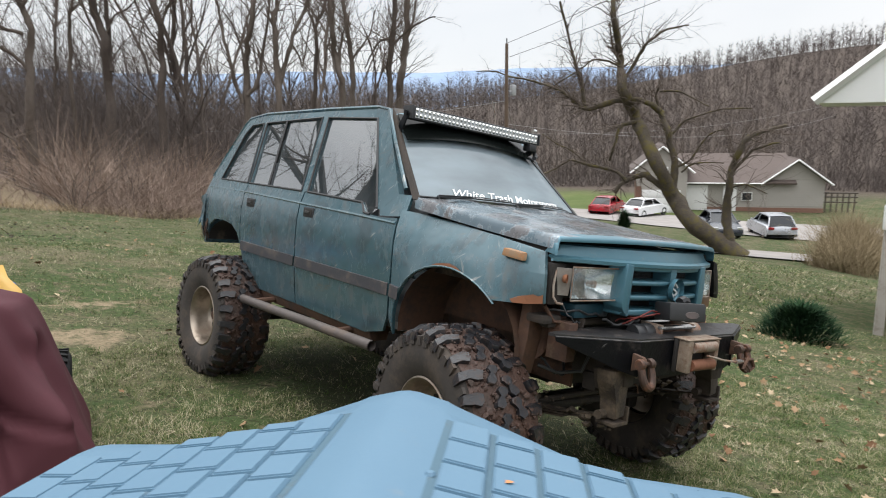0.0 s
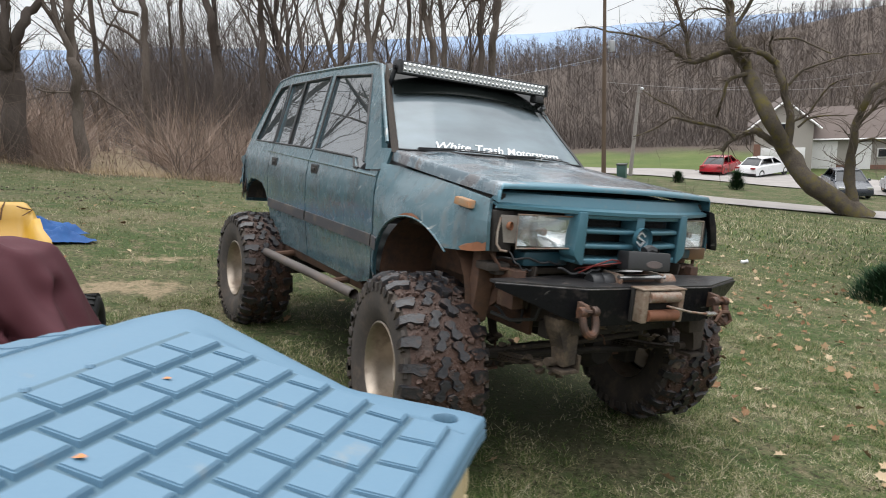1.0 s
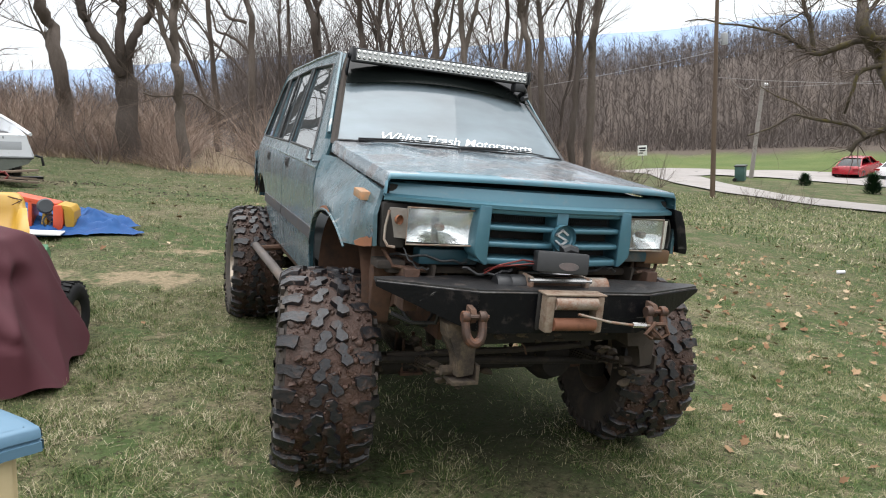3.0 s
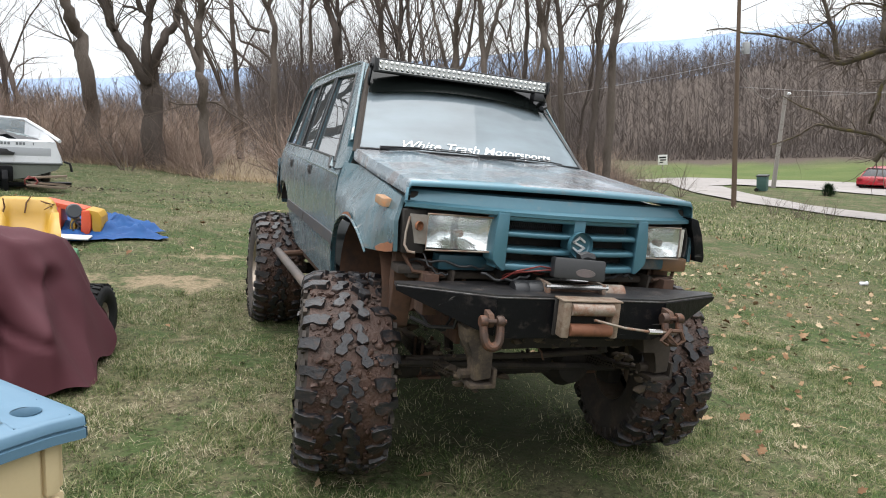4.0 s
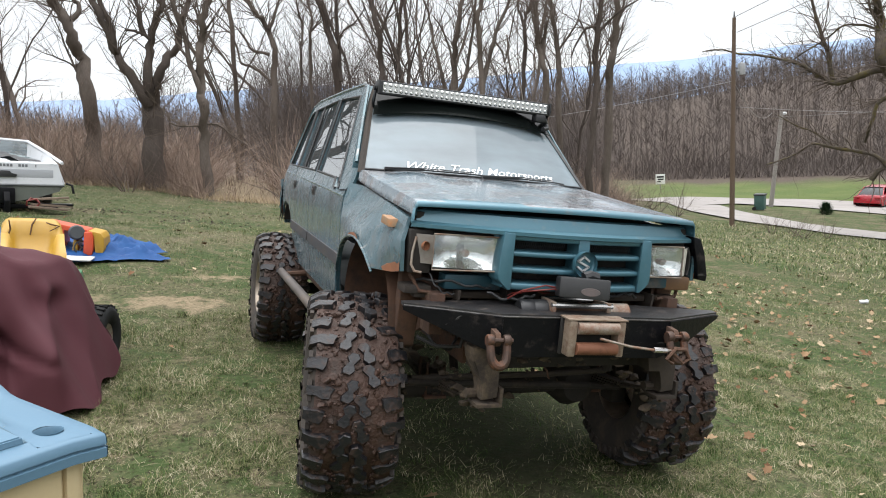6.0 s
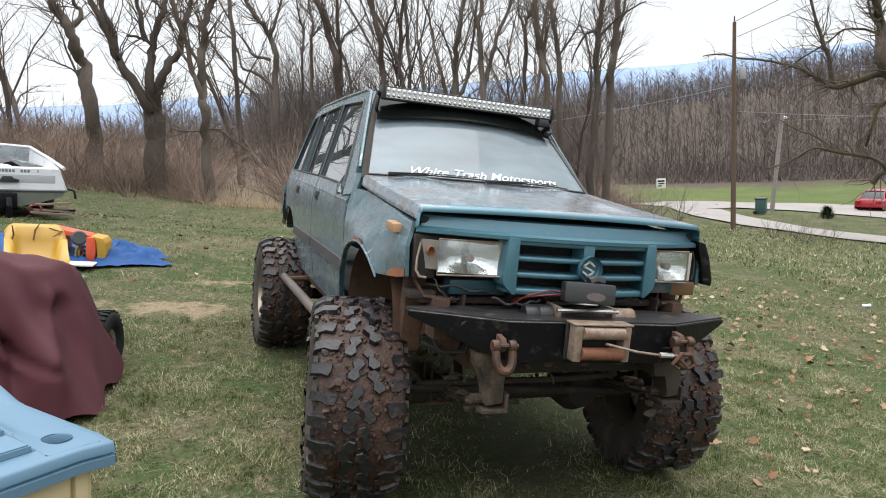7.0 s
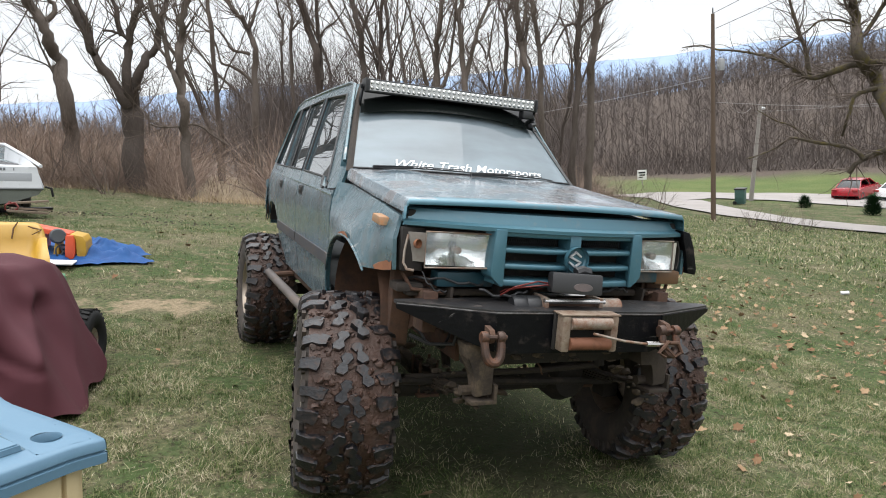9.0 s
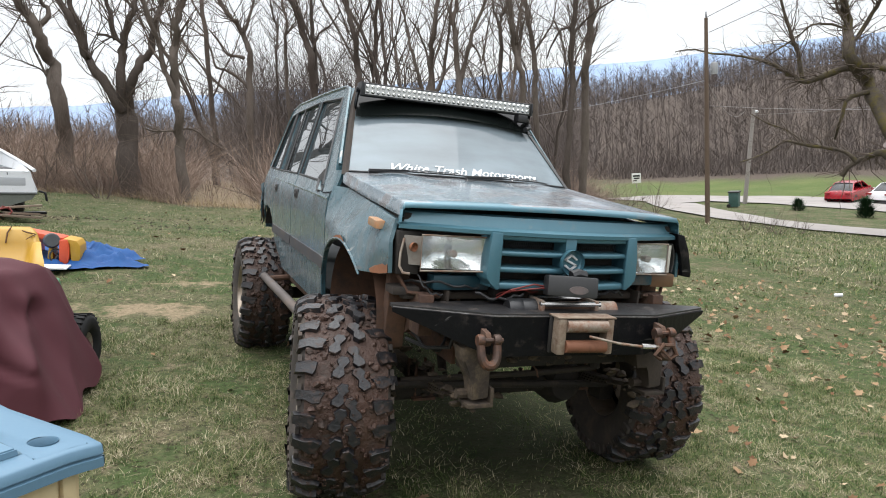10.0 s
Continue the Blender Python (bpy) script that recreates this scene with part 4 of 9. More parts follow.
# headlamps
LAMP_SILVER = material("lamp_silver", (0.80, 0.80, 0.79), (0.6, 0.6, 0.6), rough=0.16, metal=0.95, bump=0.25, grain=30, bump_dist=0.01, rough_var=0.05)
for sgn in (-1, 1):
    lamp = new("headlamp")
    lamp.parent = truck
    tagged(lamp, "clouded rectangular headlamp" + (" with a missing corner lens" if sgn < 0 else ""))
    xs = (0.392, 0.672)
    yi, yo = nose_y(0.39) + 0.02, -0.600
    bm = bmesh.new()
    q = [(sgn * xs[0], yi, 0.915), (sgn * (xs[0] - 0.012), yi + 0.01, 1.064), (sgn * xs[1], yo, 1.060), (sgn * xs[1], yo - 0.005, 0.905)]
    rows = []
    for j in range(7):
        v = j / 6
        row = []
        for i in range(9):
            u = i / 8
            p = (Vector(q[0]) * (1 - u) + Vector(q[3]) * u) * (1 - v) + (Vector(q[1]) * (1 - u) + Vector(q[2]) * u) * v
            p.y -= 0.022 * (1 - (2 * u - 1) ** 4) * (1 - (2 * v - 1) ** 4)
            row.append(p)
        rows.append(row)
    loft(bm, rows)
    o = tpart("lens", bm, LENS, lamp, "clouded glass lens")
    o.visible_shadow = False
    bm = bmesh.new()
    for i in range(22):
        u = 0.26 + 0.5 * i / 21
        for v0, v1 in ((0.58, 0.86), (0.3, 0.52)):
            pp = []
            for v in (v0, v1):
                p = (Vector(q[0]) * (1 - u) + Vector(q[3]) * u) * (1 - v) + (Vector(q[1]) * (1 - u) + Vector(q[2]) * u) * v
                pp.append((p.x, p.y - 0.020, p.z))
            tube(bm, pp, 0.0022, 4)
    tpart("lens_flute", bm, LENS, lamp).visible_shadow = False
    bm = bmesh.new()
    rows = []
    for j in range(9):
        v = j / 8
        rows.append([(sgn * (xs[0] + (xs[1] - xs[0]) * i / 10), -0.645 + 0.075 * (1 - ((i - 5) / 5.2) ** 2) * (1 - ((j - 4) / 4.3) ** 2) + (0.04 if i > 5 else 0.0) * (i - 5) / 5, 0.917 + 0.142 * v) for i in range(11)])
    loft(bm, rows)
    tpart("reflector", bm, LAMP_SILVER, lamp, "silvered reflector")
    bm = bmesh.new()
    lathe(bm, [(0, -0.02), (0.016, -0.02), (0.018, 0.02), (0, 0.022)], Matrix.Translation((sgn * 0.53, -0.61, 0.985)) @ pose(0, 0, 0, 90), 12)
    tpart("bulb", bm, WORN_STEEL, lamp)
    bm = bmesh.new()
    pts = [Vector(c) + Vector((0, -0.004, 0)) for c in q]
    tube(bm, pts + [pts[0]], 0.0045, 6)
    tpart("bezel", bm, WORN_STEEL, lamp)
    bm = bmesh.new()
    if sgn > 0:
        loft(bm, [[(x, y, z) for x, y in ((0.680, -0.597), (0.72, -0.575), (0.748, -0.545), (0.757, -0.49))] for z in (0.912, 0.95, 1.0, 1.052)])
        tpart("corner_lens", thicken(bm, 0.006), material("milky_corner_lens", (0.62, 0.60, 0.53), (0.5, 0.48, 0.42), rough=0.3, dirt=MUD, dirt_amount=0.2), lamp, "milky corner lamp lens")
        bm = bmesh.new()
        box(bm, 0.60, 0.755, -0.585, -0.50, 0.835, 0.905, 0.012)
        tpart("indicator", bm, AMBER_DARK, lamp, "broken amber indicator")
    else:
        loft(bm, [[(-x, y + 0.015 * math.sin(z * 9), z) for x, y in ((0.664, -0.600), (0.685, -0.585), (0.712, -0.572), (0.738, -0.560))] for z in (0.925, 0.95, 1.0, 1.052)])
        cup = tpart("corner_housing", thicken(bm, 0.006), material("greyed_housing", (0.27, 0.255, 0.235), (0.17, 0.15, 0.13), rough=0.5, dirt=MUD, dirt_amount=0.35), lamp, "open grey corner lamp housing")
        bm = bmesh.new()
        lathe(bm, [(0.0, -0.004), (0.014, -0.004), (0.020, 0.004), (0.020, 0.016)], Matrix.Translation((-0.708, -0.584, 1.005)) @ pose(0, 0, 0, 90, 0, 25), 16)
        tpart("bulb_socket", bm, RUST_ORANGE, cup, "rusty bulb socket")
        bm = bmesh.new()
        tube(bm, [(-0.738, -0.56, 1.04), (-0.752, -0.565, 0.97), (-0.757, -0.575, 0.92), (-0.744, -0.59, 0.893), (-0.715, -0.60, 0.89)], 0.006, 6)
        tpart("broken_rim", bm, WORN_STEEL, cup)

# dark block painted as the shade behind the missing corner lens
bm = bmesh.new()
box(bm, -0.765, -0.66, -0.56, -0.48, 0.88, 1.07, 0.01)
tpart("lamp_hollow", bm, DARK_SHADE_FILL)
# side marker on the fender
bm = bmesh.new()
prism(bm, [(-0.425, 1.060), (-0.415, 1.098), (-0.305, 1.107), (-0.295, 1.070)], "x", -0.826, -0.780, 0.006)
marker = tpart("side_marker", bm, AMBER, label="amber side marker lamp")
# left fender front edge, torn and dark
bm = bmesh.new()
prism(bm, [(0.750, 1.115), (0.800, 1.105), (0.838, 1.03), (0.872, 0.915), (0.868, 0.885), (0.815, 0.893), (0.790, 1.00), (0.765, 1.06)], "y", -0.575, -0.50, 0.006)
tpart("fender_edge", bm, BLACK_STEEL, label="bent black fender edge")
VALANCE = material("dark_teal_paint", (0.014, 0.060, 0.085), (0.010, 0.03, 0.04), rough=0.4, metal=0.2, dirt=MUD, dirt_amount=0.2, bump=0.1)
# radiator support and valance behind the bumper
for x0, x1, y0, y1, z0, z1, mt, nm in ((-0.60, -0.32, -0.59, -0.50, 0.815, 0.885, VALANCE, "valance"), (0.34, 0.60, -0.60, -0.52, 0.845, 0.900, VALANCE, "valance"),
                                      (-0.72, 0.72, -0.54, -0.48, 0.765, 0.80, FRAME_MUD, "cross_member"), (-0.77, -0.64, -0.55, -0.44, 0.785, 0.825, FRAME_MUD, "bumper_bracket"), (-0.30, 0.30, -0.60, -0.48, 0.78, 0.86, DARK_SHADE_FILL, "radiator_tray")):
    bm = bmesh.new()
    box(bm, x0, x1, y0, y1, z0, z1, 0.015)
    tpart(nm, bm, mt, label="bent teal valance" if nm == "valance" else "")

# light bar over the windscreen
bar = new("light_bar")
bar.parent = truck
tagged(bar, "long black light bar with two rows of lamps")
BX0, BX1, BY, BZ0, BZ1 = -0.585, 0.600, 0.775, 1.765, 1.845
bm = bmesh.new()
box(bm, BX0, BX1, BY, BY + 0.075, BZ0, BZ1, 0.008)
housing = tpart("bar_housing", bm, PLASTIC_BLACK, bar)
for k in range(9):
    bm = bmesh.new()
    box(bm, BX0 + 0.01, BX1 - 0.01, BY + 0.075, BY + 0.10, BZ0 + 0.008 + k * 0.0075, BZ0 + 0.011 + k * 0.0075)
    tpart("cooling_fin", bm, PLASTIC_BLACK, housing)
bm = bmesh.new()
box(bm, BX0 + 0.016, BX1 - 0.016, BY - 0.001, BY + 0.004, BZ0 + 0.010, BZ1 - 0.010)
LED_BACK = material("lamp_reflector", (0.62, 0.63, 0.62), (0.5, 0.5, 0.5), rough=0.35, metal=0.7, bump=0)
tpart("lamp_panel", bm, LED_BACK, bar, "silver lamp panel")
LED = material("lamp_cup", (0.70, 0.71, 0.70), (0.55, 0.55, 0.54), rough=0.15, metal=0.95, bump=0)
cup_me = None
N = 34
for r in range(2):
    for i in range(N):
        if cup_me is None:
            bm = bmesh.new()
            lathe(bm, [(0.0145, -0.010), (0.0125, -0.002), (0.0055, 0.004)], pose(0, 0, 0, 90), 14)
            lathe(bm, [(0.0055, 0.003), (0.0, 0.002)], pose(0, 0, 0, 90), 10)
            cup_me = finish(bm, "lamp_cup", [LED], 40)
        o = new("lamp_cup", cup_me)
        o.parent = bar
        o.location = (BX0 + 0.03 + (BX1 - BX0 - 0.06) * i / (N - 1), BY - 0.006, BZ0 + 0.026 + 0.030 * r + ZB)
for sgn in (-1, 1):
    xe = BX0 if sgn < 0 else BX1
    bm = bmesh.new()
    prism(bm, [(BY - 0.005, BZ0 + 0.0), (BY + 0.08, BZ0 + 0.01), (BY + 0.09, BZ1), (BY - 0.005, BZ1 + 0.004)], "x", xe, xe + sgn * 0.012, 0.003)
    tpart("end_cap", bm, PLASTIC_BLACK, bar)
    bm = bmesh.new()
    prism(bm, [(BY + 0.02, BZ0 + 0.03), (BY + 0.05, BZ0 + 0.05), (BY + 0.12, BZ0 - 0.06), (BY + 0.08, BZ0 - 0.09)], "x", xe + sgn * 0.012, xe + sgn * 0.022, 0.003)
    lathe(bm, [(0.0, 0.0), (0.016, 0.0), (0.016, 0.012), (0.0, 0.012)], Matrix.Translation((xe + sgn * 0.02, BY + 0.04, BZ0 + 0.035)) @ pose(0, 0, 0, 0, 90 * sgn, 0), 8)
    tpart("bracket", bm, BLACK_STEEL, bar)
bm = bmesh.new()
box(bm, 0.50, 0.575, 0.76, 0.83, 1.715, 1.765, 0.012)
tube(bm, [(0.57, 0.78, 1.74), (0.60, 0.80, 1.71), (0.60, 0.78, 1.68), (0.56, 0.76, 1.67)], 0.016, 8)
tpart("cable_clump", bm, PLASTIC_BLACK, bar)
bm = bmesh.new()
tube(bm, [(0.655, 1.27, 1.80), (0.652, 1.27, 1.90), (0.61, 1.26, 2.02), (0.57, 1.26, 2.10)], 0.003, 5)
tpart("aerial", bm, WORN_STEEL, label="thin bent aerial")

# tailgate and cabin
bm = bmesh.new()
for poly in ([(-0.74, 1.22), (0.74, 1.22), (0.76, 0.70), (-0.76, 0.70)],):
    bm.faces.new([bm.verts.new((x, 3.27, z)) for x, z in poly])
for a in ((-0.74, -0.62), (0.62, 0.74)):
    s0, s1 = a
    bm.faces.new([bm.verts.new(p) for p in ((s0, 3.255, 1.22), (s1, 3.255, 1.22), (s1 * 0.80, 2.95, 1.76), (s0 * 0.80, 2.95, 1.76))])
tpart("tailgate", thicken(bm, 0.03), PAINT_SIDE)
bm = bmesh.new()
bm.faces.new([bm.verts.new(p) for p in ((-0.62, 3.255, 1.22), (0.62, 3.255, 1.22), (0.52, 2.95, 1.76), (-0.52, 2.95, 1.76))])
tpart("rear_glass", bm, WINDSCREEN).visible_shadow = False
bm = bmesh.new()
box(bm, -0.72, 0.72, 0.5, 3.2, 0.52, 0.56)
tpart("cabin_floor", bm, CABIN)
bm = bmesh.new()
prism(bm, [(0.40, 0.9), (0.40, 1.24), (0.55, 1.285), (0.80, 1.29), (0.88, 1.24), (0.86, 0.95)], "x", -0.70, 0.70, 0.02)
tpart("dashboard", bm, CABIN)
bm = bmesh.new()
lathe(bm, [(0.175 + 0.014 * math.cos(radians(a)), 0.014 * math.sin(radians(a))) for a in range(0, 360, 45)], Matrix.Translation((0.36, 1.0, 1.27)) @ pose(0, 0, 0, 62), 28, True)
tpart("steering_wheel", bm, PLASTIC_BLACK)
for sgn in (-1, 1):
    for yy, nm in ((1.55, "front_seat"), (2.35, "rear_seat")):
        bm = bmesh.new()
        box(bm, sgn * 0.36 - 0.25, sgn * 0.36 + 0.25, yy - 0.45, yy, 0.78, 0.92, 0.05)
        box(bm, -0.24, 0.24, -0.06, 0.06, 0.0, 0.60, 0.055, Matrix.Translation((sgn * 0.36, yy, 0.86)) @ pose(0, 0, 0, -14))
        seat = tpart(nm, bm, SEAT, label="grey cloth car seat")
        bm = bmesh.new()
        box(bm, -0.13, 0.13, -0.05, 0.05, 0.63, 0.80, 0.045, Matrix.Translation((sgn * 0.36, yy + 0.02, 0.86)) @ pose(0, 0, 0, -12))
        tpart("headrest", bm, SEAT, seat)

# ---- chassis: it sits askew under the body ----
ASKEW = pose(0.042, -0.012, 0, 0, 0, -4.6)
HANGER_MUD = material("pale_dried_mud", (0.135, 0.10, 0.064), (0.040, 0.029, 0.021), rough=0.9, grain=60, blotch=16, amount=1.0, dirt=(0.018, 0.014, 0.012), dirt_amount=0.6, dirt_scale=9, bump=0.8)
AXLE_DARK = material("dark_muddy_axle", (0.012, 0.010, 0.009), (0.035, 0.027, 0.02), rough=0.85, dirt=(0.06, 0.043, 0.03), dirt_amount=0.2, dirt_scale=8, bump=0.6)


def cpart(name, bm, mat, parent=None, label="", smooth=35, yaw=True):
    """A part of the chassis; the bumper and winch sit turned and a little to the side."""
    if yaw:
        bmesh.ops.transform(bm, matrix=ASKEW, verts=bm.verts[:])
    return tpart(name, bm, mat, parent, label, smooth)


for sgn in (-1, 1):
    bm = bmesh.new()
    box(bm, sgn * 0.36, sgn * 0.44, -0.80, 0.5, 0.53, 0.64, 0.01)
    box(bm, sgn * 0.36, sgn * 0.44, 0.4, 3.1, 0.40, 0.52, 0.01)
    cpart("frame_rail", bm, FRAME_MUD, label="muddy steel frame rail", yaw=False)
    # leaf springs with hanger and shackle
    bm = bmesh.new()
    xs = sgn * 0.47 + 0.03
    for k, (a, c) in enumerate(((-0.72, 0.62), (-0.62, 0.5), (-0.5, 0.4), (-0.36, 0.3), (-0.25, 0.2))):
        pts = [(y, 0.395 - 0.10 * (1 - ((y + 0.05) / 0.72) ** 2) - 0.013 * k) for y in (a + (c - a) * i / 10 for i in range(11))]
        poly = pts + [(y, z - 0.009) for y, z in pts[::-1]]
        prism(bm, poly, "x", xs - 0.03, xs + 0.03)
    spring = cpart("leaf_spring", bm, HANGER_MUD if sgn < 0 else FRAME_MUD, label="muddy leaf spring pack", yaw=False)
    bm = bmesh.new()
    prism(bm, [(xs - 0.09, 0.61), (xs + 0.06, 0.61), (xs + 0.05, 0.50), (xs + 0.055, 0.385), (xs - 0.025, 0.375), (xs - 0.02, 0.46), (xs - 0.08, 0.55)], "y", -0.79, -0.70, 0.010)
    tube(bm, [(xs - 0.07, -0.725, 0.39), (xs + 0.07, -0.725, 0.39)], 0.022, 8)
    box(bm, xs - 0.045, xs + 0.075, -0.80, -0.70, 0.345, 0.362, 0.003)
    box(bm, xs + 0.060, xs + 0.075, -0.80, -0.70, 0.355, 0.43, 0.003)
    cpart("spring_hanger", bm, HANGER_MUD if sgn < 0 else FRAME_MUD, label="mud-caked spring hanger", yaw=False)
    bm = bmesh.new()
    for yy in (-0.19, -0.08):
        tube(bm, [(xs - 0.045, yy, 0.36), (xs - 0.045, yy, 0.19)], 0.008, 6)
        tube(bm, [(xs + 0.045, yy, 0.36), (xs + 0.045, yy, 0.19)], 0.008, 6)
    box(bm, xs - 0.06, xs + 0.06, -0.22, -0.05, 0.175, 0.19, 0.003)
    cpart("axle_bolt", bm, RUSTY, spring, yaw=False)
    bm = bmesh.new()
    tube(bm, [(sgn * 0.30, -0.02, 0.26), (sgn * 0.34, 0.06, 0.65), (sgn * 0.35, 0.10, 0.95)], [0.025, 0.03, 0.03], 8)
    cpart("shock_absorber", bm, FRAME_MUD)
bm = bmesh.new()
tube(bm, [(-0.74, 0, 0.205), (-0.2, 0, 0.205), (0.74, 0, 0.205)], 0.058, 12)
lathe(bm, [(0, -0.13), (0.07, -0.12), (0.13, -0.05), (0.135, 0.04), (0.09, 0.12), (0.0, 0.13)], Matrix.Translation((0.40, 0.03, 0.21)) @ pose(0, 0, 0, 90) @ Matrix.Diagonal((1.05, 1.05, 1.05, 1)), 16)
for sgn in (-1, 1):
    box(bm, sgn * 0.66, sgn * 0.76, -0.06, 0.06, 0.08, 0.33, 0.02)
bmesh.ops.translate(bm, verts=bm.verts[:], vec=(0, -0.14, 0.015))
axle = cpart("front_axle", bm, AXLE_DARK, label="muddy solid front axle", yaw=False)
bm = bmesh.new()
tube(bm, [(-0.66, -0.30, 0.30), (0.62, -0.30, 0.235)], 0.02, 8)
cpart("tie_rod", bm, AXLE_DARK, axle, yaw=False)
bm = bmesh.new()
tube(bm, [(-0.74, 2.5, 0.205), (0.74, 2.5, 0.205)], 0.05, 12)
lathe(bm, [(0, -0.15), (0.09, -0.12), (0.15, -0.03), (0.14, 0.06), (0.0, 0.14)], Matrix.Translation((0.1, 2.5, 0.21)) @ pose(0, 0, 0, 90), 16)
cpart("rear_axle", bm, FRAME_MUD, yaw=False)
bm = bmesh.new()
tube(bm, [(0.1, 2.35, 0.24), (0.1, 1.3, 0.36), (0.25, 0.15, 0.24)], 0.03, 8)
box(bm, -0.18, 0.22, 0.9, 1.6, 0.34, 0.52, 0.05)
box(bm, -0.28, 0.28, -0.35, 0.5, 0.42, 0.80, 0.06)
cpart("drivetrain", bm, DARK_SHADE_FILL, yaw=False)
bm = bmesh.new()
box(bm, -0.40, 0.40, 0.42, 0.50, 0.44, 0.53, 0.01)
box(bm, -0.40, 0.40, 1.75, 1.82, 0.42, 0.50, 0.01)
cpart("frame_crossmember", bm, FRAME_MUD, yaw=False)

# gearbox, transfer case, tank and exhaust under the floor, added to block light
for nm, say, prof, x0, x1 in (("oil_pan", "dark oily sump", [(-0.30, 0.46), (-0.28, 0.36), (0.02, 0.33), (0.16, 0.38), (0.20, 0.46)], -0.16, 0.14),
                              ("gearbox", "mud-caked gearbox", [(0.20, 0.56), (0.22, 0.38), (0.60, 0.36), (0.95, 0.40), (0.98, 0.56)], -0.13, 0.13),
                              ("transfer_case", "mud-caked transfer case", [(0.98, 0.54), (1.0, 0.33), (1.22, 0.30), (1.34, 0.36), (1.36, 0.54)], -0.10, 0.30),
                              ("fuel_tank", "dented steel fuel tank", [(1.75, 0.50), (1.77, 0.36), (1.84, 0.335), (2.16, 0.335), (2.22, 0.37), (2.24, 0.50)], -0.34, 0.34)):
    bm = bmesh.new()
    prism(bm, prof, "x", x0, x1, 0.02)
    cpart(nm, bm, AXLE_DARK, label=say, yaw=False)
bm = bmesh.new()
tube(bm, [(0.22, -0.1, 0.50), (0.24, 0.3, 0.40), (0.30, 0.8, 0.37), (0.33, 1.6, 0.37)], 0.028, 10)
tube(bm, [(0.33, 1.4, 0.37), (0.33, 1.46, 0.37), (0.33, 1.95, 0.37), (0.33, 2.0, 0.37)], [0.03, 0.075, 0.075, 0.03], 12)
cpart("exhaust", bm, RUSTY, label="rusty exhaust pipe and silencer", yaw=False)
for sgn in (-1, 1):
    bm = bmesh.new()
    for k, (a, c) in enumerate(((1.85, 3.15), (2.0, 3.0), (2.15, 2.85), (2.3, 2.7))):
        pts = [(y, 0.36 - 0.09 * (1 - ((y - 2.5) / 0.66) ** 2) - 0.012 * k) for y in (a + (c - a) * i / 8 for i in range(9))]
        prism(bm, pts + [(y, z - 0.009) for y, z in pts[::-1]], "x", sgn * 0.50 - 0.03, sgn * 0.50 + 0.03)
    cpart("rear_leaf_spring", bm, FRAME_MUD, yaw=False)

# steering gear and a dark cross tube, added to deepen shade behind the bumper
bm = bmesh.new()
box(bm, -0.46, 0.46, -0.66, -0.58, 0.47, 0.56, 0.015)
cpart("front_crossmember", bm, AXLE_DARK, yaw=False)
bm = bmesh.new()
box(bm, 0.30, 0.44, -0.56, -0.36, 0.46, 0.66, 0.02)
tube(bm, [(0.37, -0.50, 0.46), (0.37, -0.50, 0.40)], 0.03, 10)
cpart("steering_box", bm, AXLE_DARK, yaw=False)
bm = bmesh.new()
tube(bm, [(0.37, -0.50, 0.40), (0.1, -0.42, 0.36), (-0.60, -0.28, 0.31)], 0.016, 8)
cpart("drag_link", bm, FRAME_MUD, yaw=False)
# side pipe step
bm = bmesh.new()
tube(bm, [(-0.925, 0.50, 0.445), (-0.92, 1.2, 0.432), (-0.918, 2.17, 0.41)], 0.031, 14, False)
tube(bm, [(-0.925, 0.50, 0.445), (-0.92, 1.2, 0.432), (-0.918, 2.17, 0.41)], 0.026, 14, False)
step = tpart("side_step_pipe", bm, material("grey_pipe", (0.115, 0.10, 0.093), (0.062, 0.050, 0.044), rough=0.6, metal=0.3, dirt=MUD, dirt_amount=0.35), label="grey open-ended steel pipe step")
for yy in (0.95, 1.95):
    bm = bmesh.new()
    tube(bm, [(-0.92, yy, 0.42), (-0.42, yy, 0.46)], 0.022, 8)
    tpart("pipe_arm", bm, RUSTY, step)

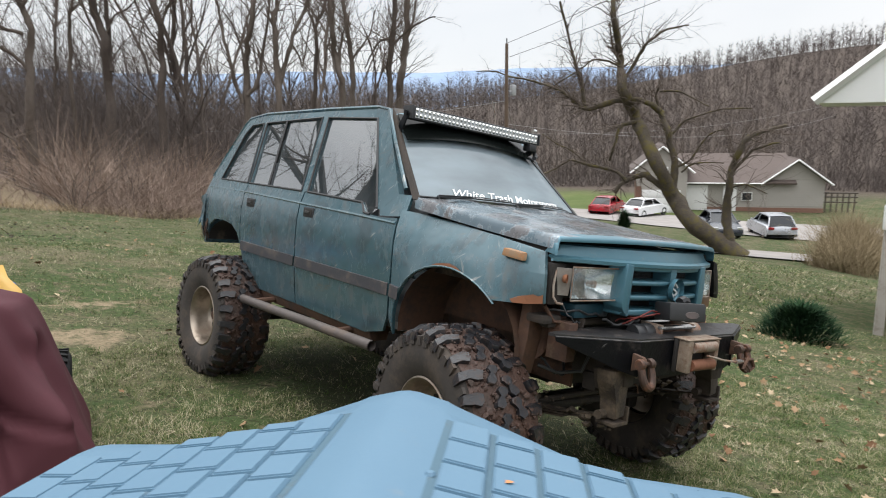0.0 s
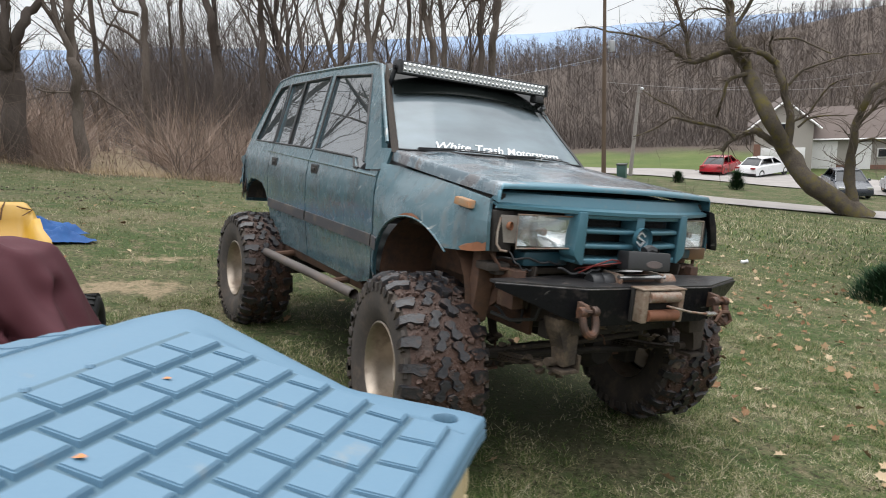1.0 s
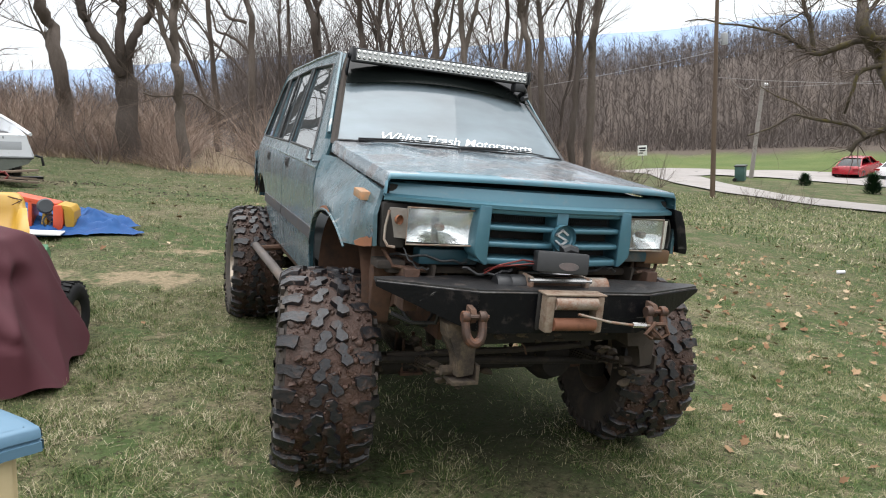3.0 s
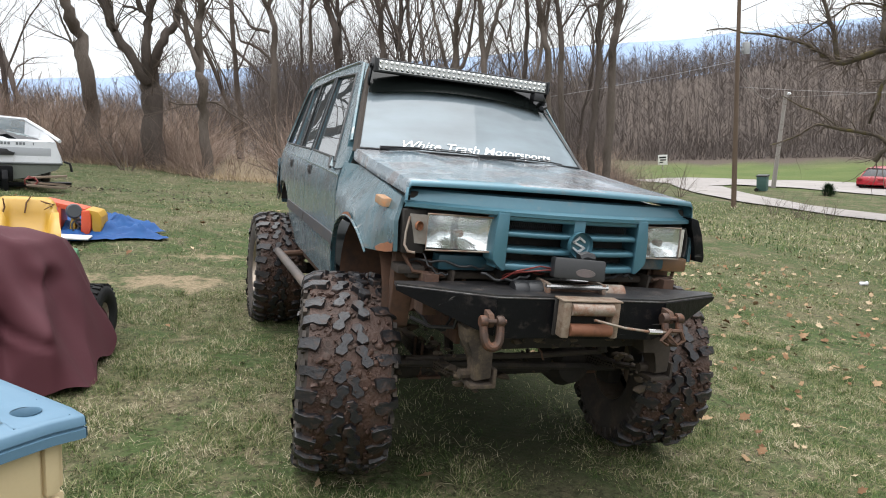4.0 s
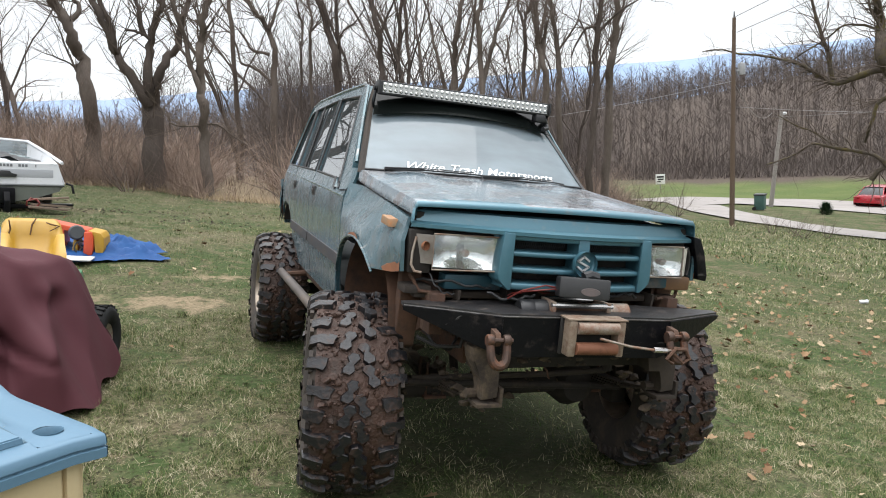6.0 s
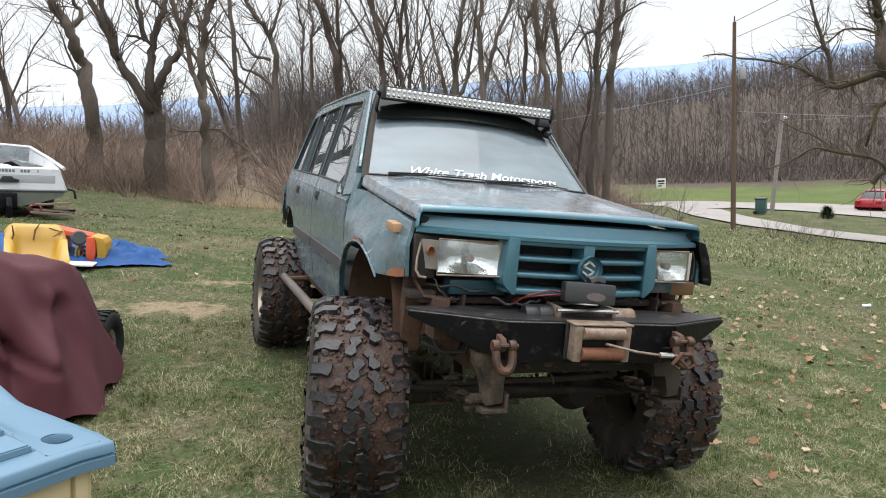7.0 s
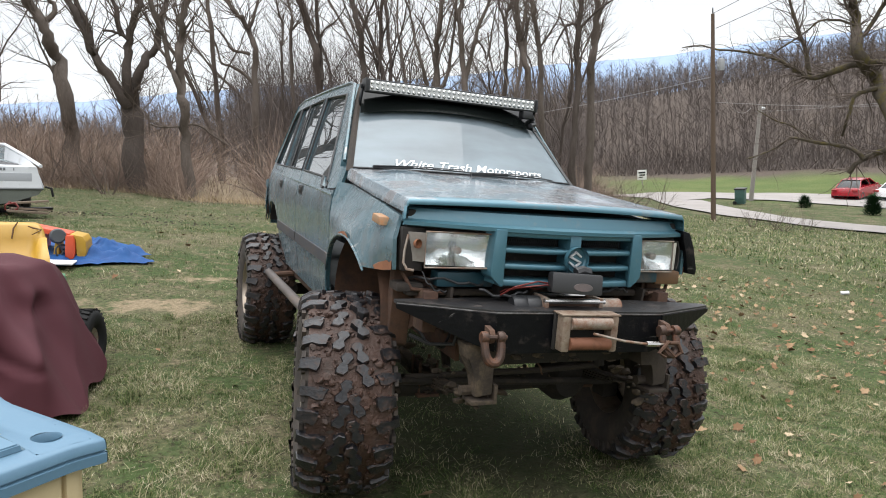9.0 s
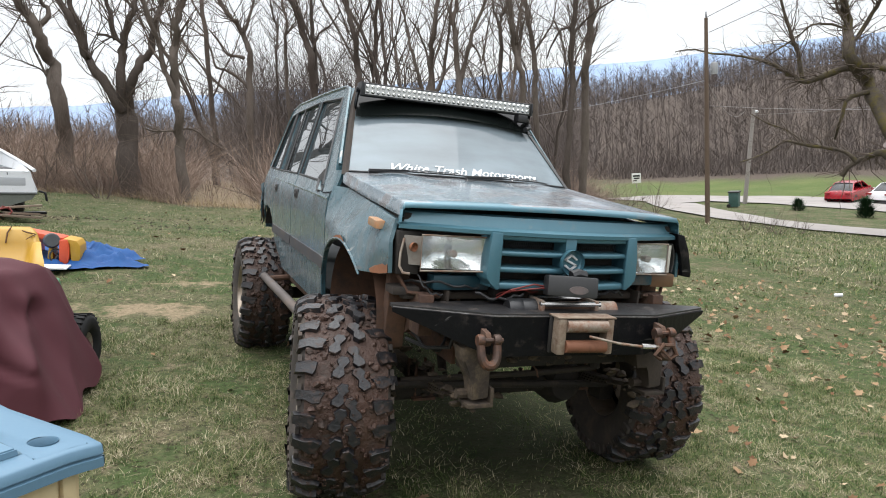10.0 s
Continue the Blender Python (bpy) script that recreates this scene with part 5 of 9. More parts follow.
# winch bumper
bm = bmesh.new()
prism(bm, [(-0.40, -0.87), (0.40, -0.87), (0.79, -0.70), (0.79, -0.66), (0.40, -0.60), (-0.40, -0.60), (-0.79, -0.66), (-0.79, -0.70)], "z", 0.755, 0.768)
bumper = cpart("winch_bumper", bm, WORN_BLACK, label="scuffed black steel winch bumper")
bm = bmesh.new()
prism(bm, [(-0.40, 0.755), (0.40, 0.755), (0.40, 0.60), (0.36, 0.585), (-0.36, 0.585), (-0.40, 0.60)], "y", -0.87, -0.858)
cpart("front_plate", bm, BLACK_STEEL, bumper)
for sgn in (-1, 1):
    bm = bmesh.new()
    v = [bm.verts.new(p) for p in ((sgn * 0.40, -0.87, 0.755), (sgn * 0.79, -0.70, 0.755), (sgn * 0.785, -0.70, 0.738), (sgn * 0.47, -0.838, 0.615), (sgn * 0.40, -0.87, 0.595))]
    bm.faces.new(v)
    cpart("bumper_wing", thicken(bm, 0.010), BLACK_STEEL, bumper)
    bm = bmesh.new()
    prism(bm, [(sgn * 0.36, 0.60), (sgn * 0.50, 0.60), (sgn * 0.47, 0.50), (sgn * 0.38, 0.50)], "y", -0.80, -0.70, 0.004)
    cpart("bumper_mount", bm, FRAME_MUD, bumper)
    # D-ring shackle hanging from a welded tab
    bm = bmesh.new()
    cx = sgn * 0.42 - 0.02
    zt = 0.672 if sgn < 0 else 0.700
    prism(bm, [(-0.87, zt + 0.035), (-0.925, zt + 0.028), (-0.945, zt), (-0.93, zt - 0.025), (-0.87, zt - 0.045)], "x", cx - 0.012, cx + 0.012, 0.003)
    shackle = cpart("shackle_tab", bm, RUSTY, bumper)
    bm = bmesh.new()
    tube(bm, [(cx - 0.050, -0.935, zt), (cx + 0.062, -0.935, zt)], 0.011, 8)
    pts = [(cx - 0.036 * math.cos(radians(a)) * (1.0 + 0.45 * math.sin(radians(a)) ** 2), -0.937 - 0.03 * math.sin(radians(a)), zt - 0.098 * math.sin(radians(a))) for a in range(0, 181, 12)]
    tube(bm, pts, [0.016 + 0.004 * abs(math.sin(radians(a))) for a in range(0, 181, 12)], 10)
    for o in (-0.036, 0.036):
        lathe(bm, [(0.0, -0.015), (0.022, -0.015), (0.026, -0.008), (0.026, 0.008), (0.022, 0.015), (0.0, 0.015)], Matrix.Translation((cx + o, -0.935, zt)) @ pose(0, 0, 0, 0, 90, 0), 12)
    cpart("shackle", bm, material("brown_shackle", (0.040, 0.026, 0.021), (0.09, 0.055, 0.04), rough=0.5, metal=0.5, dirt=RUST, dirt_amount=0.4, dirt_scale=14) if sgn < 0 else bpy.data.materials["brown_shackle"], shackle, "rusty bow shackle")

# worn edge of the bumper
bm = bmesh.new()
tube(bm, [(-0.785, -0.70, 0.757), (-0.40, -0.868, 0.757), (0.40, -0.868, 0.757), (0.785, -0.70, 0.757)], 0.0045, 6)
cpart("worn_edge", bm, material("bare_worn_edge", (0.13, 0.125, 0.12), (0.012, 0.012, 0.013), rough=0.5, metal=0.2, grain=60, blotch=18, amount=1.0, dirt=(0.05, 0.035, 0.028), dirt_amount=0.5, dirt_scale=16), bumper, "worn bare edge of the bumper")

def wpart(name, bm, mat, parent=None, label=""):
    """A part of the winch, which is bolted off the bumper's middle."""
    bmesh.ops.translate(bm, verts=bm.verts[:], vec=(0.022, 0, -0.004))
    return cpart(name, bm, mat, parent, label)


# winch, roller fairlead, rope, control box
bm = bmesh.new()
box(bm, -0.31, 0.25, -0.80, -0.66, 0.762, 0.770, 0.002)
winch = wpart("winch", bm, BLACK_STEEL, label="worn steel electric winch")
for nm, a, c, r, mt, say in (("winch_motor", -0.30, -0.17, 0.046, PLASTIC_BLACK, "black winch motor"), ("gearbox", 0.12, 0.24, 0.040, WORN_STEEL, "bright winch gearbox")):
    bm = bmesh.new()
    lathe(bm, [(0.0, a), (r * 0.85, a), (r, a + 0.01), (r, (a + c) / 2 - 0.004), (r * 0.95, (a + c) / 2), (r, (a + c) / 2 + 0.004), (r, c), (0.0, c)], Matrix.Translation((0, -0.73, 0.765)) @ pose(0, 0, 0, 0, 90, 0), 20)
    wpart(nm, bm, mt, winch, say)
for a in (-0.17, 0.10):
    bm = bmesh.new()
    box(bm, a, a + 0.02, -0.80, -0.66, 0.770, 0.815, 0.004)
    wpart("winch_end_plate", bm, WORN_STEEL, winch)
bm = bmesh.new()
tube(bm, [(-0.15, -0.73, 0.765), (0.10, -0.73, 0.765)], 0.036, 14)
wpart("drum", bm, RUSTY, winch)
for z, y in ((0.800, -0.79), (0.805, -0.67)):
    bm = bmesh.new()
    tube(bm, [(-0.17, y, z), (0.13, y, z)], 0.012, 8)
    wpart("tie_bar", bm, CHROME, winch)
bm = bmesh.new()
box(bm, -0.165, 0.115, -0.895, -0.875, 0.610, 0.775, 0.004)
ROLLER_RUST = material("orange_rusty_roller", (0.14, 0.052, 0.026), (0.22, 0.095, 0.05), rough=0.75, dirt=(0.06, 0.03, 0.02), dirt_amount=0.3, dirt_scale=12)
FAIR_RUST = material("rusty_worn_cheek", (0.27, 0.225, 0.175), (0.17, 0.12, 0.085), rough=0.6, metal=0.2, grain=40, blotch=16, amount=0.9, dirt=(0.10, 0.045, 0.022), dirt_amount=0.45, dirt_scale=18, bump=0.4)
fairlead = wpart("fairlead", bm, DARK_SHADE_FILL, winch, "rusty roller fairlead")
for x0, x1 in ((-0.158, -0.120), (0.072, 0.108)):
    bm = bmesh.new()
    box(bm, x0, x1, -0.955, -0.895, 0.615, 0.770, 0.010)
    wpart("fairlead_cheek", bm, FAIR_RUST, fairlead)
for z, mt in ((0.738, WORN_STEEL), (0.650, ROLLER_RUST)):
    bm = bmesh.new()
    tube(bm, [(-0.120, -0.945, z), (0.072, -0.945, z)], 0.027, 14)
    wpart("roller", bm, mt, fairlead)
bm = bmesh.new()
box(bm, -0.165, 0.115, -0.955, -0.87, 0.770, 0.777, 0.002)
wpart("fairlead_lip", bm, FAIR_RUST, fairlead)
bm = bmesh.new()
tube(bm, [(-0.02, -0.97, 0.70), (0.12, -0.985, 0.672), (0.24, -0.98, 0.657), (0.33, -0.97, 0.652), (0.40, -0.96, 0.64)], 0.006, 6)
cable = wpart("winch_cable", bm, WORN_STEEL, winch, "steel winch cable")
bm = bmesh.new()
tube(bm, [(0.235, -0.982, 0.658), (0.305, -0.975, 0.654)], 0.012, 8)
wpart("crimp", bm, CHROME, cable)
bm = bmesh.new()
tube(bm, [(0.33, -0.972, 0.65), (0.39, -0.98, 0.60), (0.42, -0.985, 0.62), (0.40, -0.98, 0.66), (0.34, -0.972, 0.66)], 0.010, 6)
tube(bm, [(0.35, -0.985, 0.67), (0.30, -0.99, 0.62), (0.335, -0.99, 0.60)], 0.008, 6)
wpart("hook", bm, RUSTY, cable)
bm = bmesh.new()
box(bm, -0.115, 0.105, -0.06, 0.06, -0.045, 0.045, 0.012, Matrix.Translation((-0.035, -0.815, 0.878)) @ pose(0, 0, 0, -8, 0, -22))
control = tpart("control_box", bm, PLASTIC_BLACK, label="black winch control box")
bm = bmesh.new()
lathe(bm, [(0.0, 0.0), (0.040, 0.0), (0.043, -0.003)], Matrix.Translation((-0.035, -0.815, 0.878)) @ pose(0, 0, 0, -8, 0, -22) @ Matrix.Translation((0.02, -0.062, -0.014)) @ pose(0, 0, 0, 90) @ Matrix.Diagonal((1, 0.42, 1, 1)), 24)
tpart("label_plate", bm, material("worn_label", (0.07, 0.062, 0.06), (0.12, 0.085, 0.08), rough=0.5, grain=90, blotch=40), control, "worn oval label")
bm = bmesh.new()
tube(bm, [(-0.03, -0.80, 0.925), (0.0, -0.80, 0.935), (0.04, -0.80, 0.925)], 0.022, 8)
tpart("box_cap", bm, PLASTIC_BLACK, control)
for k, pts in enumerate(([(-0.30, -0.66, 0.82), (-0.27, -0.74, 0.845), (-0.16, -0.76, 0.86), (-0.08, -0.76, 0.86)], [(-0.33, -0.68, 0.80), (-0.30, -0.75, 0.85), (-0.18, -0.74, 0.873), (-0.1, -0.74, 0.86)])):
    bm = bmesh.new()
    tube(bm, pts, 0.0038, 6)
    tpart("power_cable", bm, RED_WIRE, winch, "red power cable")
bm = bmesh.new()
tube(bm, [(-0.50, -0.60, 0.74), (-0.49, -0.63, 0.66), (-0.50, -0.60, 0.56), (-0.58, -0.52, 0.54), (-0.66, -0.46, 0.57)], 0.009, 7)
tpart("brake_hose", bm, PLASTIC_BLACK)

# bare inner fender, core support and loose pieces behind the bumper
BARE_RUST = material("flaking_rust", (0.095, 0.045, 0.026), (0.045, 0.026, 0.019), rough=0.9, grain=50, blotch=8, amount=0.9, dirt=(0.13, 0.095, 0.06), dirt_amount=0.35, dirt_scale=10, bump=0.8, bump_dist=0.006)
rng = random.Random(31)
for sgn in (-1, 1):
    # a buckled apron plate between the wheel and the radiator
    bm = bmesh.new()
    rows = []
    for i in range(8):
        f = i / 7
        rows.append([(sgn * (0.70 - 0.13 * f) + 0.012 * noise.noise((f * 5, g * 4, sgn)), -0.40 - 0.13 * f + 0.02 * noise.noise((f * 6, g * 5, 2 + sgn)), 0.845 - g * (0.22 + 0.05 * math.sin(7 * f))) for g in (k / 6 for k in range(7))])
    loft(bm, rows)
    tpart("apron_plate", thicken(bm, 0.004), BARE_RUST, label="buckled rusty apron plate")
    bm = bmesh.new()
    box(bm, sgn * 0.60, sgn * 0.665, -0.62, -0.50, 0.62, 0.80, 0.006)
    tpart("core_support", bm, BARE_RUST, label="rusty upright of the core support")
    bm = bmesh.new()
    prism(bm, [(-0.60, 0.815), (-0.50, 0.815), (-0.46, 0.70), (-0.47, 0.63), (-0.56, 0.60), (-0.585, 0.70)], "x", sgn * 0.52, sgn * 0.532, 0.002)
    tpart("side_gusset", bm, FRAME_MUD)
    # strut of angle iron up to the fender
    bm = bmesh.new()
    tube(bm, [(sgn * 0.74, -0.52, 0.87), (sgn * 0.70, -0.55, 0.80), (sgn * 0.56, -0.58, 0.79)], 0.009, 6)
    tpart("strut", bm, BARE_RUST)
for pts, r, mt, nm in (([(-0.70, -0.50, 0.84), (-0.60, -0.585, 0.855), (-0.47, -0.60, 0.835), (-0.38, -0.60, 0.83)], 0.006, PLASTIC_BLACK, "wiring_loom"),
                       ([(-0.66, -0.55, 0.88), (-0.64, -0.59, 0.83), (-0.60, -0.60, 0.80), (-0.55, -0.59, 0.80)], 0.004, PLASTIC_BLACK, "wiring_loom"),
                       ([(-0.40, -0.61, 0.81), (-0.33, -0.66, 0.79), (-0.26, -0.68, 0.80), (-0.20, -0.69, 0.82)], 0.007, PLASTIC_BLACK, "wiring_loom"),
                       ([(-0.30, -0.62, 0.80), (-0.24, -0.67, 0.835), (-0.12, -0.68, 0.83)], 0.0035, RED_WIRE, "wiring_loom"),
                       ([(0.20, -0.66, 0.80), (0.28, -0.67, 0.83), (0.36, -0.63, 0.82), (0.42, -0.60, 0.80)], 0.006, PLASTIC_BLACK, "wiring_loom"),
                       ([(-0.63, -0.45, 0.60), (-0.57, -0.50, 0.53), (-0.50, -0.50, 0.52), (-0.46, -0.46, 0.57)], 0.007, PLASTIC_BLACK, "brake_hose"),
                       ([(0.58, -0.42, 0.66), (0.60, -0.46, 0.55), (0.66, -0.40, 0.48), (0.72, -0.3, 0.45)], 0.007, PLASTIC_BLACK, "brake_hose"),
                       ([(-0.10, -0.60, 0.52), (-0.08, -0.66, 0.46), (-0.06, -0.66, 0.42)], 0.004, RUSTY, "hanging_wire")):
    bm = bmesh.new()
    fine = [Vector(pts[0])]
    for p, q in zip(pts, pts[1:]):
        fine += [Vector(p).lerp(Vector(q), k / 4) + Vector((0, 0, 0.006 * math.sin(k * 1.57))) for k in (1, 2, 3, 4)]
    tube(bm, fine, r, 6)
    tpart(nm, bm, mt)
# clots of mud along the axle, the springs and the frame
bm = bmesh.new()
for _ in range(260):
    pick = rng.random()
    if pick < 0.45:
        p = Vector((rng.uniform(-0.7, 0.7), -0.14 + rng.uniform(-0.07, 0.05), 0.22 + rng.uniform(-0.05, 0.06)))
    elif pick < 0.75:
        p = Vector((rng.choice((-0.44, 0.50)) + rng.uniform(-0.04, 0.04), rng.uniform(-0.75, 0.1), rng.uniform(0.27, 0.40)))
    else:
        p = Vector((rng.uniform(-0.45, 0.45), -0.665 + rng.uniform(0, 0.03), rng.uniform(0.48, 0.56)))
    r = rng.uniform(0.006, 0.022)
    g = bmesh.ops.create_icosphere(bm, subdivisions=1, radius=r, matrix=Matrix.Translation(p) @ Matrix.Diagonal((rng.uniform(0.8, 2.0), rng.uniform(0.7, 1.2), rng.uniform(0.5, 1.1), 1)))
    for v in g["verts"]:
        v.co += Vector((rng.uniform(-1, 1), rng.uniform(-1, 1), rng.uniform(-1, 1))) * r * 0.3
tagged(tpart("caked_mud", bm, HANGER_MUD, axle, "clots of dried mud caked on the axle", 60), kind="stuff")

# ---- wheels ----
def build_wheel(root, side):
    """A mud tyre on a steel rim; the axle is x and side tells which way is out."""
    R, W = 0.452, 0.375
    bm = bmesh.new()
    prof = [(0.205, 0.135), (0.235, 0.165), (0.30, 0.186), (0.36, 0.186), (0.402, 0.176), (0.420, 0.155), (0.425, 0.08), (0.426, 0.0)]
    prof = prof + [(r, -h) for r, h in prof[-2::-1]]
    lathe(bm, prof, pose(0, 0, 0, 0, 90, 0), 64)
    carcass = part("tyre", bm, [SIDEWALL], root, "wide mud tyre caked in dried mud", 60)
    # tread ground between the lugs
    bm = bmesh.new()
    lathe(bm, [(0.420, 0.165), (0.4275, 0.14), (0.431, 0.105), (0.4325, 0.07), (0.433, 0.035), (0.4335, 0.0), (0.433, -0.035), (0.4325, -0.07), (0.431, -0.105), (0.4275, -0.14), (0.420, -0.165)], pose(0, 0, 0, 0, 90, 0), 120)
    for v in bm.verts:
        v.co *= 1 + 0.030 * noise.noise(v.co * 20 + Vector((side * 3, 0, 0)))
    part("tread_base", bm, TREAD_MUD, carcass, "mud packed between the lugs", 60)
    rng = random.Random(11 if side < 0 else 12)
    n = 26
    def lug(poly, lo, hi, k):
        """A lug from a polygon across (x) and round (angle) the tyre."""
        bm = bmesh.new()
        base, mid, top = [], [], []
        poly = [(x, a * 0.95) for x, a in poly]
        cx = sum(p[0] for p in poly) / len(poly)
        ca = sum(p[1] for p in poly) / len(poly)
        for x, a in poly:
            def put(r, s):
                xx, aa = cx + (x - cx) * s, ca + (a - ca) * s
                return bm.verts.new((xx, -r * math.sin(aa), r * math.cos(aa)))
            drop = 0.028 * max(0.0, (abs(x) - 0.12) / 0.07) ** 2
            wear = 0.007 * noise.noise((x * 60, a * 24, 3.0 * k))
            base.append(put(lo - drop, 1.08))
            mid.append(put(hi - 0.004 - drop + wear, 0.99))
            top.append(put(hi - drop + wear, 0.92))
        bm.faces.new(top)
        for i in range(len(poly)):
            j = (i + 1) % len(poly)
            bm.faces.new((base[i], base[j], mid[j], mid[i]))
            bm.faces.new((mid[i], mid[j], top[j], top[i]))
        return finish(bm, "lug", RUBBER, 32)
    step_a = 2 * math.pi / n
    shapes = [
        [(0.082, -0.050), (0.112, -0.080), (0.152, -0.078), (0.192, -0.088), (0.197, 0.010), (0.160, 0.012), (0.132, 0.050), (0.102, 0.046), (0.096, 0.000)],
        [(0.104, -0.046), (0.134, -0.066), (0.186, -0.060), (0.191, 0.038), (0.152, 0.050), (0.122, 0.074), (0.110, 0.030)],
        [(0.008, -0.112), (0.034, -0.128), (0.054, -0.088), (0.047, -0.030), (0.074, 0.030), (0.076, 0.074), (0.048, 0.104), (0.026, 0.064), (0.028, -0.004), (0.002, -0.062)],
    ]
    meshes = []
    for s in shapes:
        meshes.append(lug(s, 0.418, 0.4585, len(meshes)))
        meshes.append(lug([(-x, a) for x, a in s[::-1]], 0.418, 0.4585, len(meshes)))
    for k in range(n):
        for sgn, off in ((1, 0.0), (-1, 0.5)):
            for me in (meshes[(k % 2) * 2 + (0 if sgn > 0 else 1)], meshes[4 + (0 if sgn > 0 else 1)]):
                o = new("lug", me)
                o.parent = carcass
                o.rotation_euler = ((k + off) * step_a + rng.uniform(-0.022, 0.022), 0, rng.uniform(-0.05, 0.05))
                s = rng.uniform(0.968, 1.006)
                o.scale = (1, s, s)
    # clods of mud stuck between the lugs
    bm = bmesh.new()
    for _ in range(1100):
        a, x, r = rng.uniform(0, 6.283), rng.uniform(-0.175, 0.175), rng.uniform(0.004, 0.015)
        rad = 0.4345 - 0.02 * max(0.0, (abs(x) - 0.12) / 0.06) ** 2
        if rng.random() < 0.3:
            rad, r = rad + 0.019, r * 0.4
        m = pose(0, 0, 0, math.degrees(a), 0, 0) @ Matrix.Translation((x, 0, rad)) @ Matrix.Diagonal((rng.uniform(0.7, 1.6), rng.uniform(0.7, 1.6), rng.uniform(0.5, 1.1), 1))
        g = bmesh.ops.create_icosphere(bm, subdivisions=1, radius=r, matrix=m)
        for v in g["verts"]:
            v.co += Vector((rng.uniform(-1, 1), rng.uniform(-1, 1), rng.uniform(-1, 1))) * r * 0.35
    tagged(part("mud_clod", bm, TREAD_MUD, carcass, "clods of dried mud", 60), kind="stuff")
    # side biters, joined
    bm = bmesh.new()
    for k in range(44):
        a = 2 * math.pi * k / 44
        for sg in (1, -1):
            m = pose(0, 0, 0, math.degrees(a), 0, 0)
            box(bm, sg * 0.176, sg * 0.192, -0.014, 0.014, 0.365, 0.405 + 0.012 * (k % 2), 0.0, m)
    tagged(part("sidewall_tread", bm, SIDEWALL, carcass), kind="stuff")
    # rim
    bm = bmesh.new()
    prof = [(0.215, 0.150), (0.222, 0.158), (0.214, 0.162), (0.204, 0.150), (0.196, 0.10), (0.192, 0.03), (0.180, 0.010), (0.168, 0.0), (0.120, 0.012), (0.085, 0.030), (0.060, 0.028), (0.058, 0.0), (0.0, 0.0)]
    lathe(bm, [(r, h * side) for r, h in prof], pose(0, 0, 0, 0, 90, 0), 48)
    lathe(bm, [(0.215, -0.15 * side), (0.20, -0.13 * side), (0.18, -0.02 * side)], pose(0, 0, 0, 0, 90, 0), 40)
    rim = part("rim", bm, RIM, root, "dull bronze-grey steel rim", 40)
    bm = bmesh.new()
    lathe(bm, [(0.0, 0.075), (0.032, 0.07), (0.045, 0.055), (0.05, 0.0)], pose(0, 0, 0, 0, 90 * side, 0), 20)
    part("hub", bm, RUSTY, rim)
    for k in range(5):
        a = 2 * math.pi * k / 5
        bm = bmesh.new()
        lathe(bm, [(0.0, 0.04), (0.010, 0.04), (0.012, 0.018)], pose(0, 0.072 * math.cos(a), 0.072 * math.sin(a), 0, 90 * side, 0), 6)
        part("wheel_nut", bm, WORN_STEEL, rim)
    # dark discs paint the shade inside the vents
    for k in range(8):
        a = 2 * math.pi * (k + 0.5) / 8
        bm = bmesh.new()
        lathe(bm, [(0.0, 0.006), (0.022, 0.006)], pose(side * 0.006, 0.143 * math.cos(a), 0.143 * math.sin(a), 0, 90 * side, 0), 12)
        part("vent_hole", bm, DARK_SHADE_FILL, rim)


for (x, y, yaw, turn, side) in ((-0.885, -0.145, -8.5, 10, -1), (0.885, -0.145, -8.5, 40, 1), (-0.885, 2.52, 0, 25, -1), (0.885, 2.50, 0, 70, 1)):
    wheel = new("wheel")
    wheel.parent = truck
    big = 1.06 if y < 1 else 1.03
    wheel.matrix_basis = pose(x, y, 0.466 if y < 1 else 0.455, 0, 0, yaw) @ pose(0, 0, 0, turn, 0, 0) @ Matrix.Diagonal((1.09 if y < 1 else 1.0, big, big, 1))
    build_wheel(wheel, side)

# ---- things on the lawn ----
def on_lawn(x, y, yaw=0.0, lift=0.0):
    """A pose on the sloping lawn."""
    return Matrix.Translation((x, y, lay(x, y) + lift)) @ pose(0, 0, 0, 0, SLOPE, 0) @ pose(0, 0, 0, 0, 0, yaw)


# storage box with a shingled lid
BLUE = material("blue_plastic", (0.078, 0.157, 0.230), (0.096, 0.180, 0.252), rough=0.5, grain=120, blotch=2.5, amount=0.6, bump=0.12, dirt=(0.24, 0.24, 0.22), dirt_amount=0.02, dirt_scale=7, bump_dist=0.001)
# the lid's blue, darkened to paint the shade in the grooves
BLUE_GROOVE_SHADE = material("groove_shade_blue_plastic", (0.046, 0.100, 0.140), (0.06, 0.12, 0.16), rough=0.6, grain=90, blotch=3, amount=0.6, bump=0.12, dirt=(0.10, 0.11, 0.11), dirt_amount=0.2, dirt_scale=9, bump_dist=0.001)
TAN = material("tan_plastic", (0.56, 0.45, 0.27), (0.50, 0.40, 0.24), rough=0.55, grain=120, blotch=2.5, amount=0.6, bump=0.12, dirt=(0.25, 0.2, 0.13), dirt_amount=0.1, dirt_scale=6, bump_dist=0.001)
BOXF = YARD @ pose(-2.31, -1.543, 1.157, 0, 0, 41.5) @ pose(0, 0, 0, -4.5)
toybox = thing("storage_box", "blue and tan plastic storage box with a shingle-pattern lid", "storage box", BOXF @ pose(0, 0, -1.14))
E0, E1, RIDGE_Y, HALF = -1.12, 0.134, 0.08, 0.689      # along the ridge, then across it


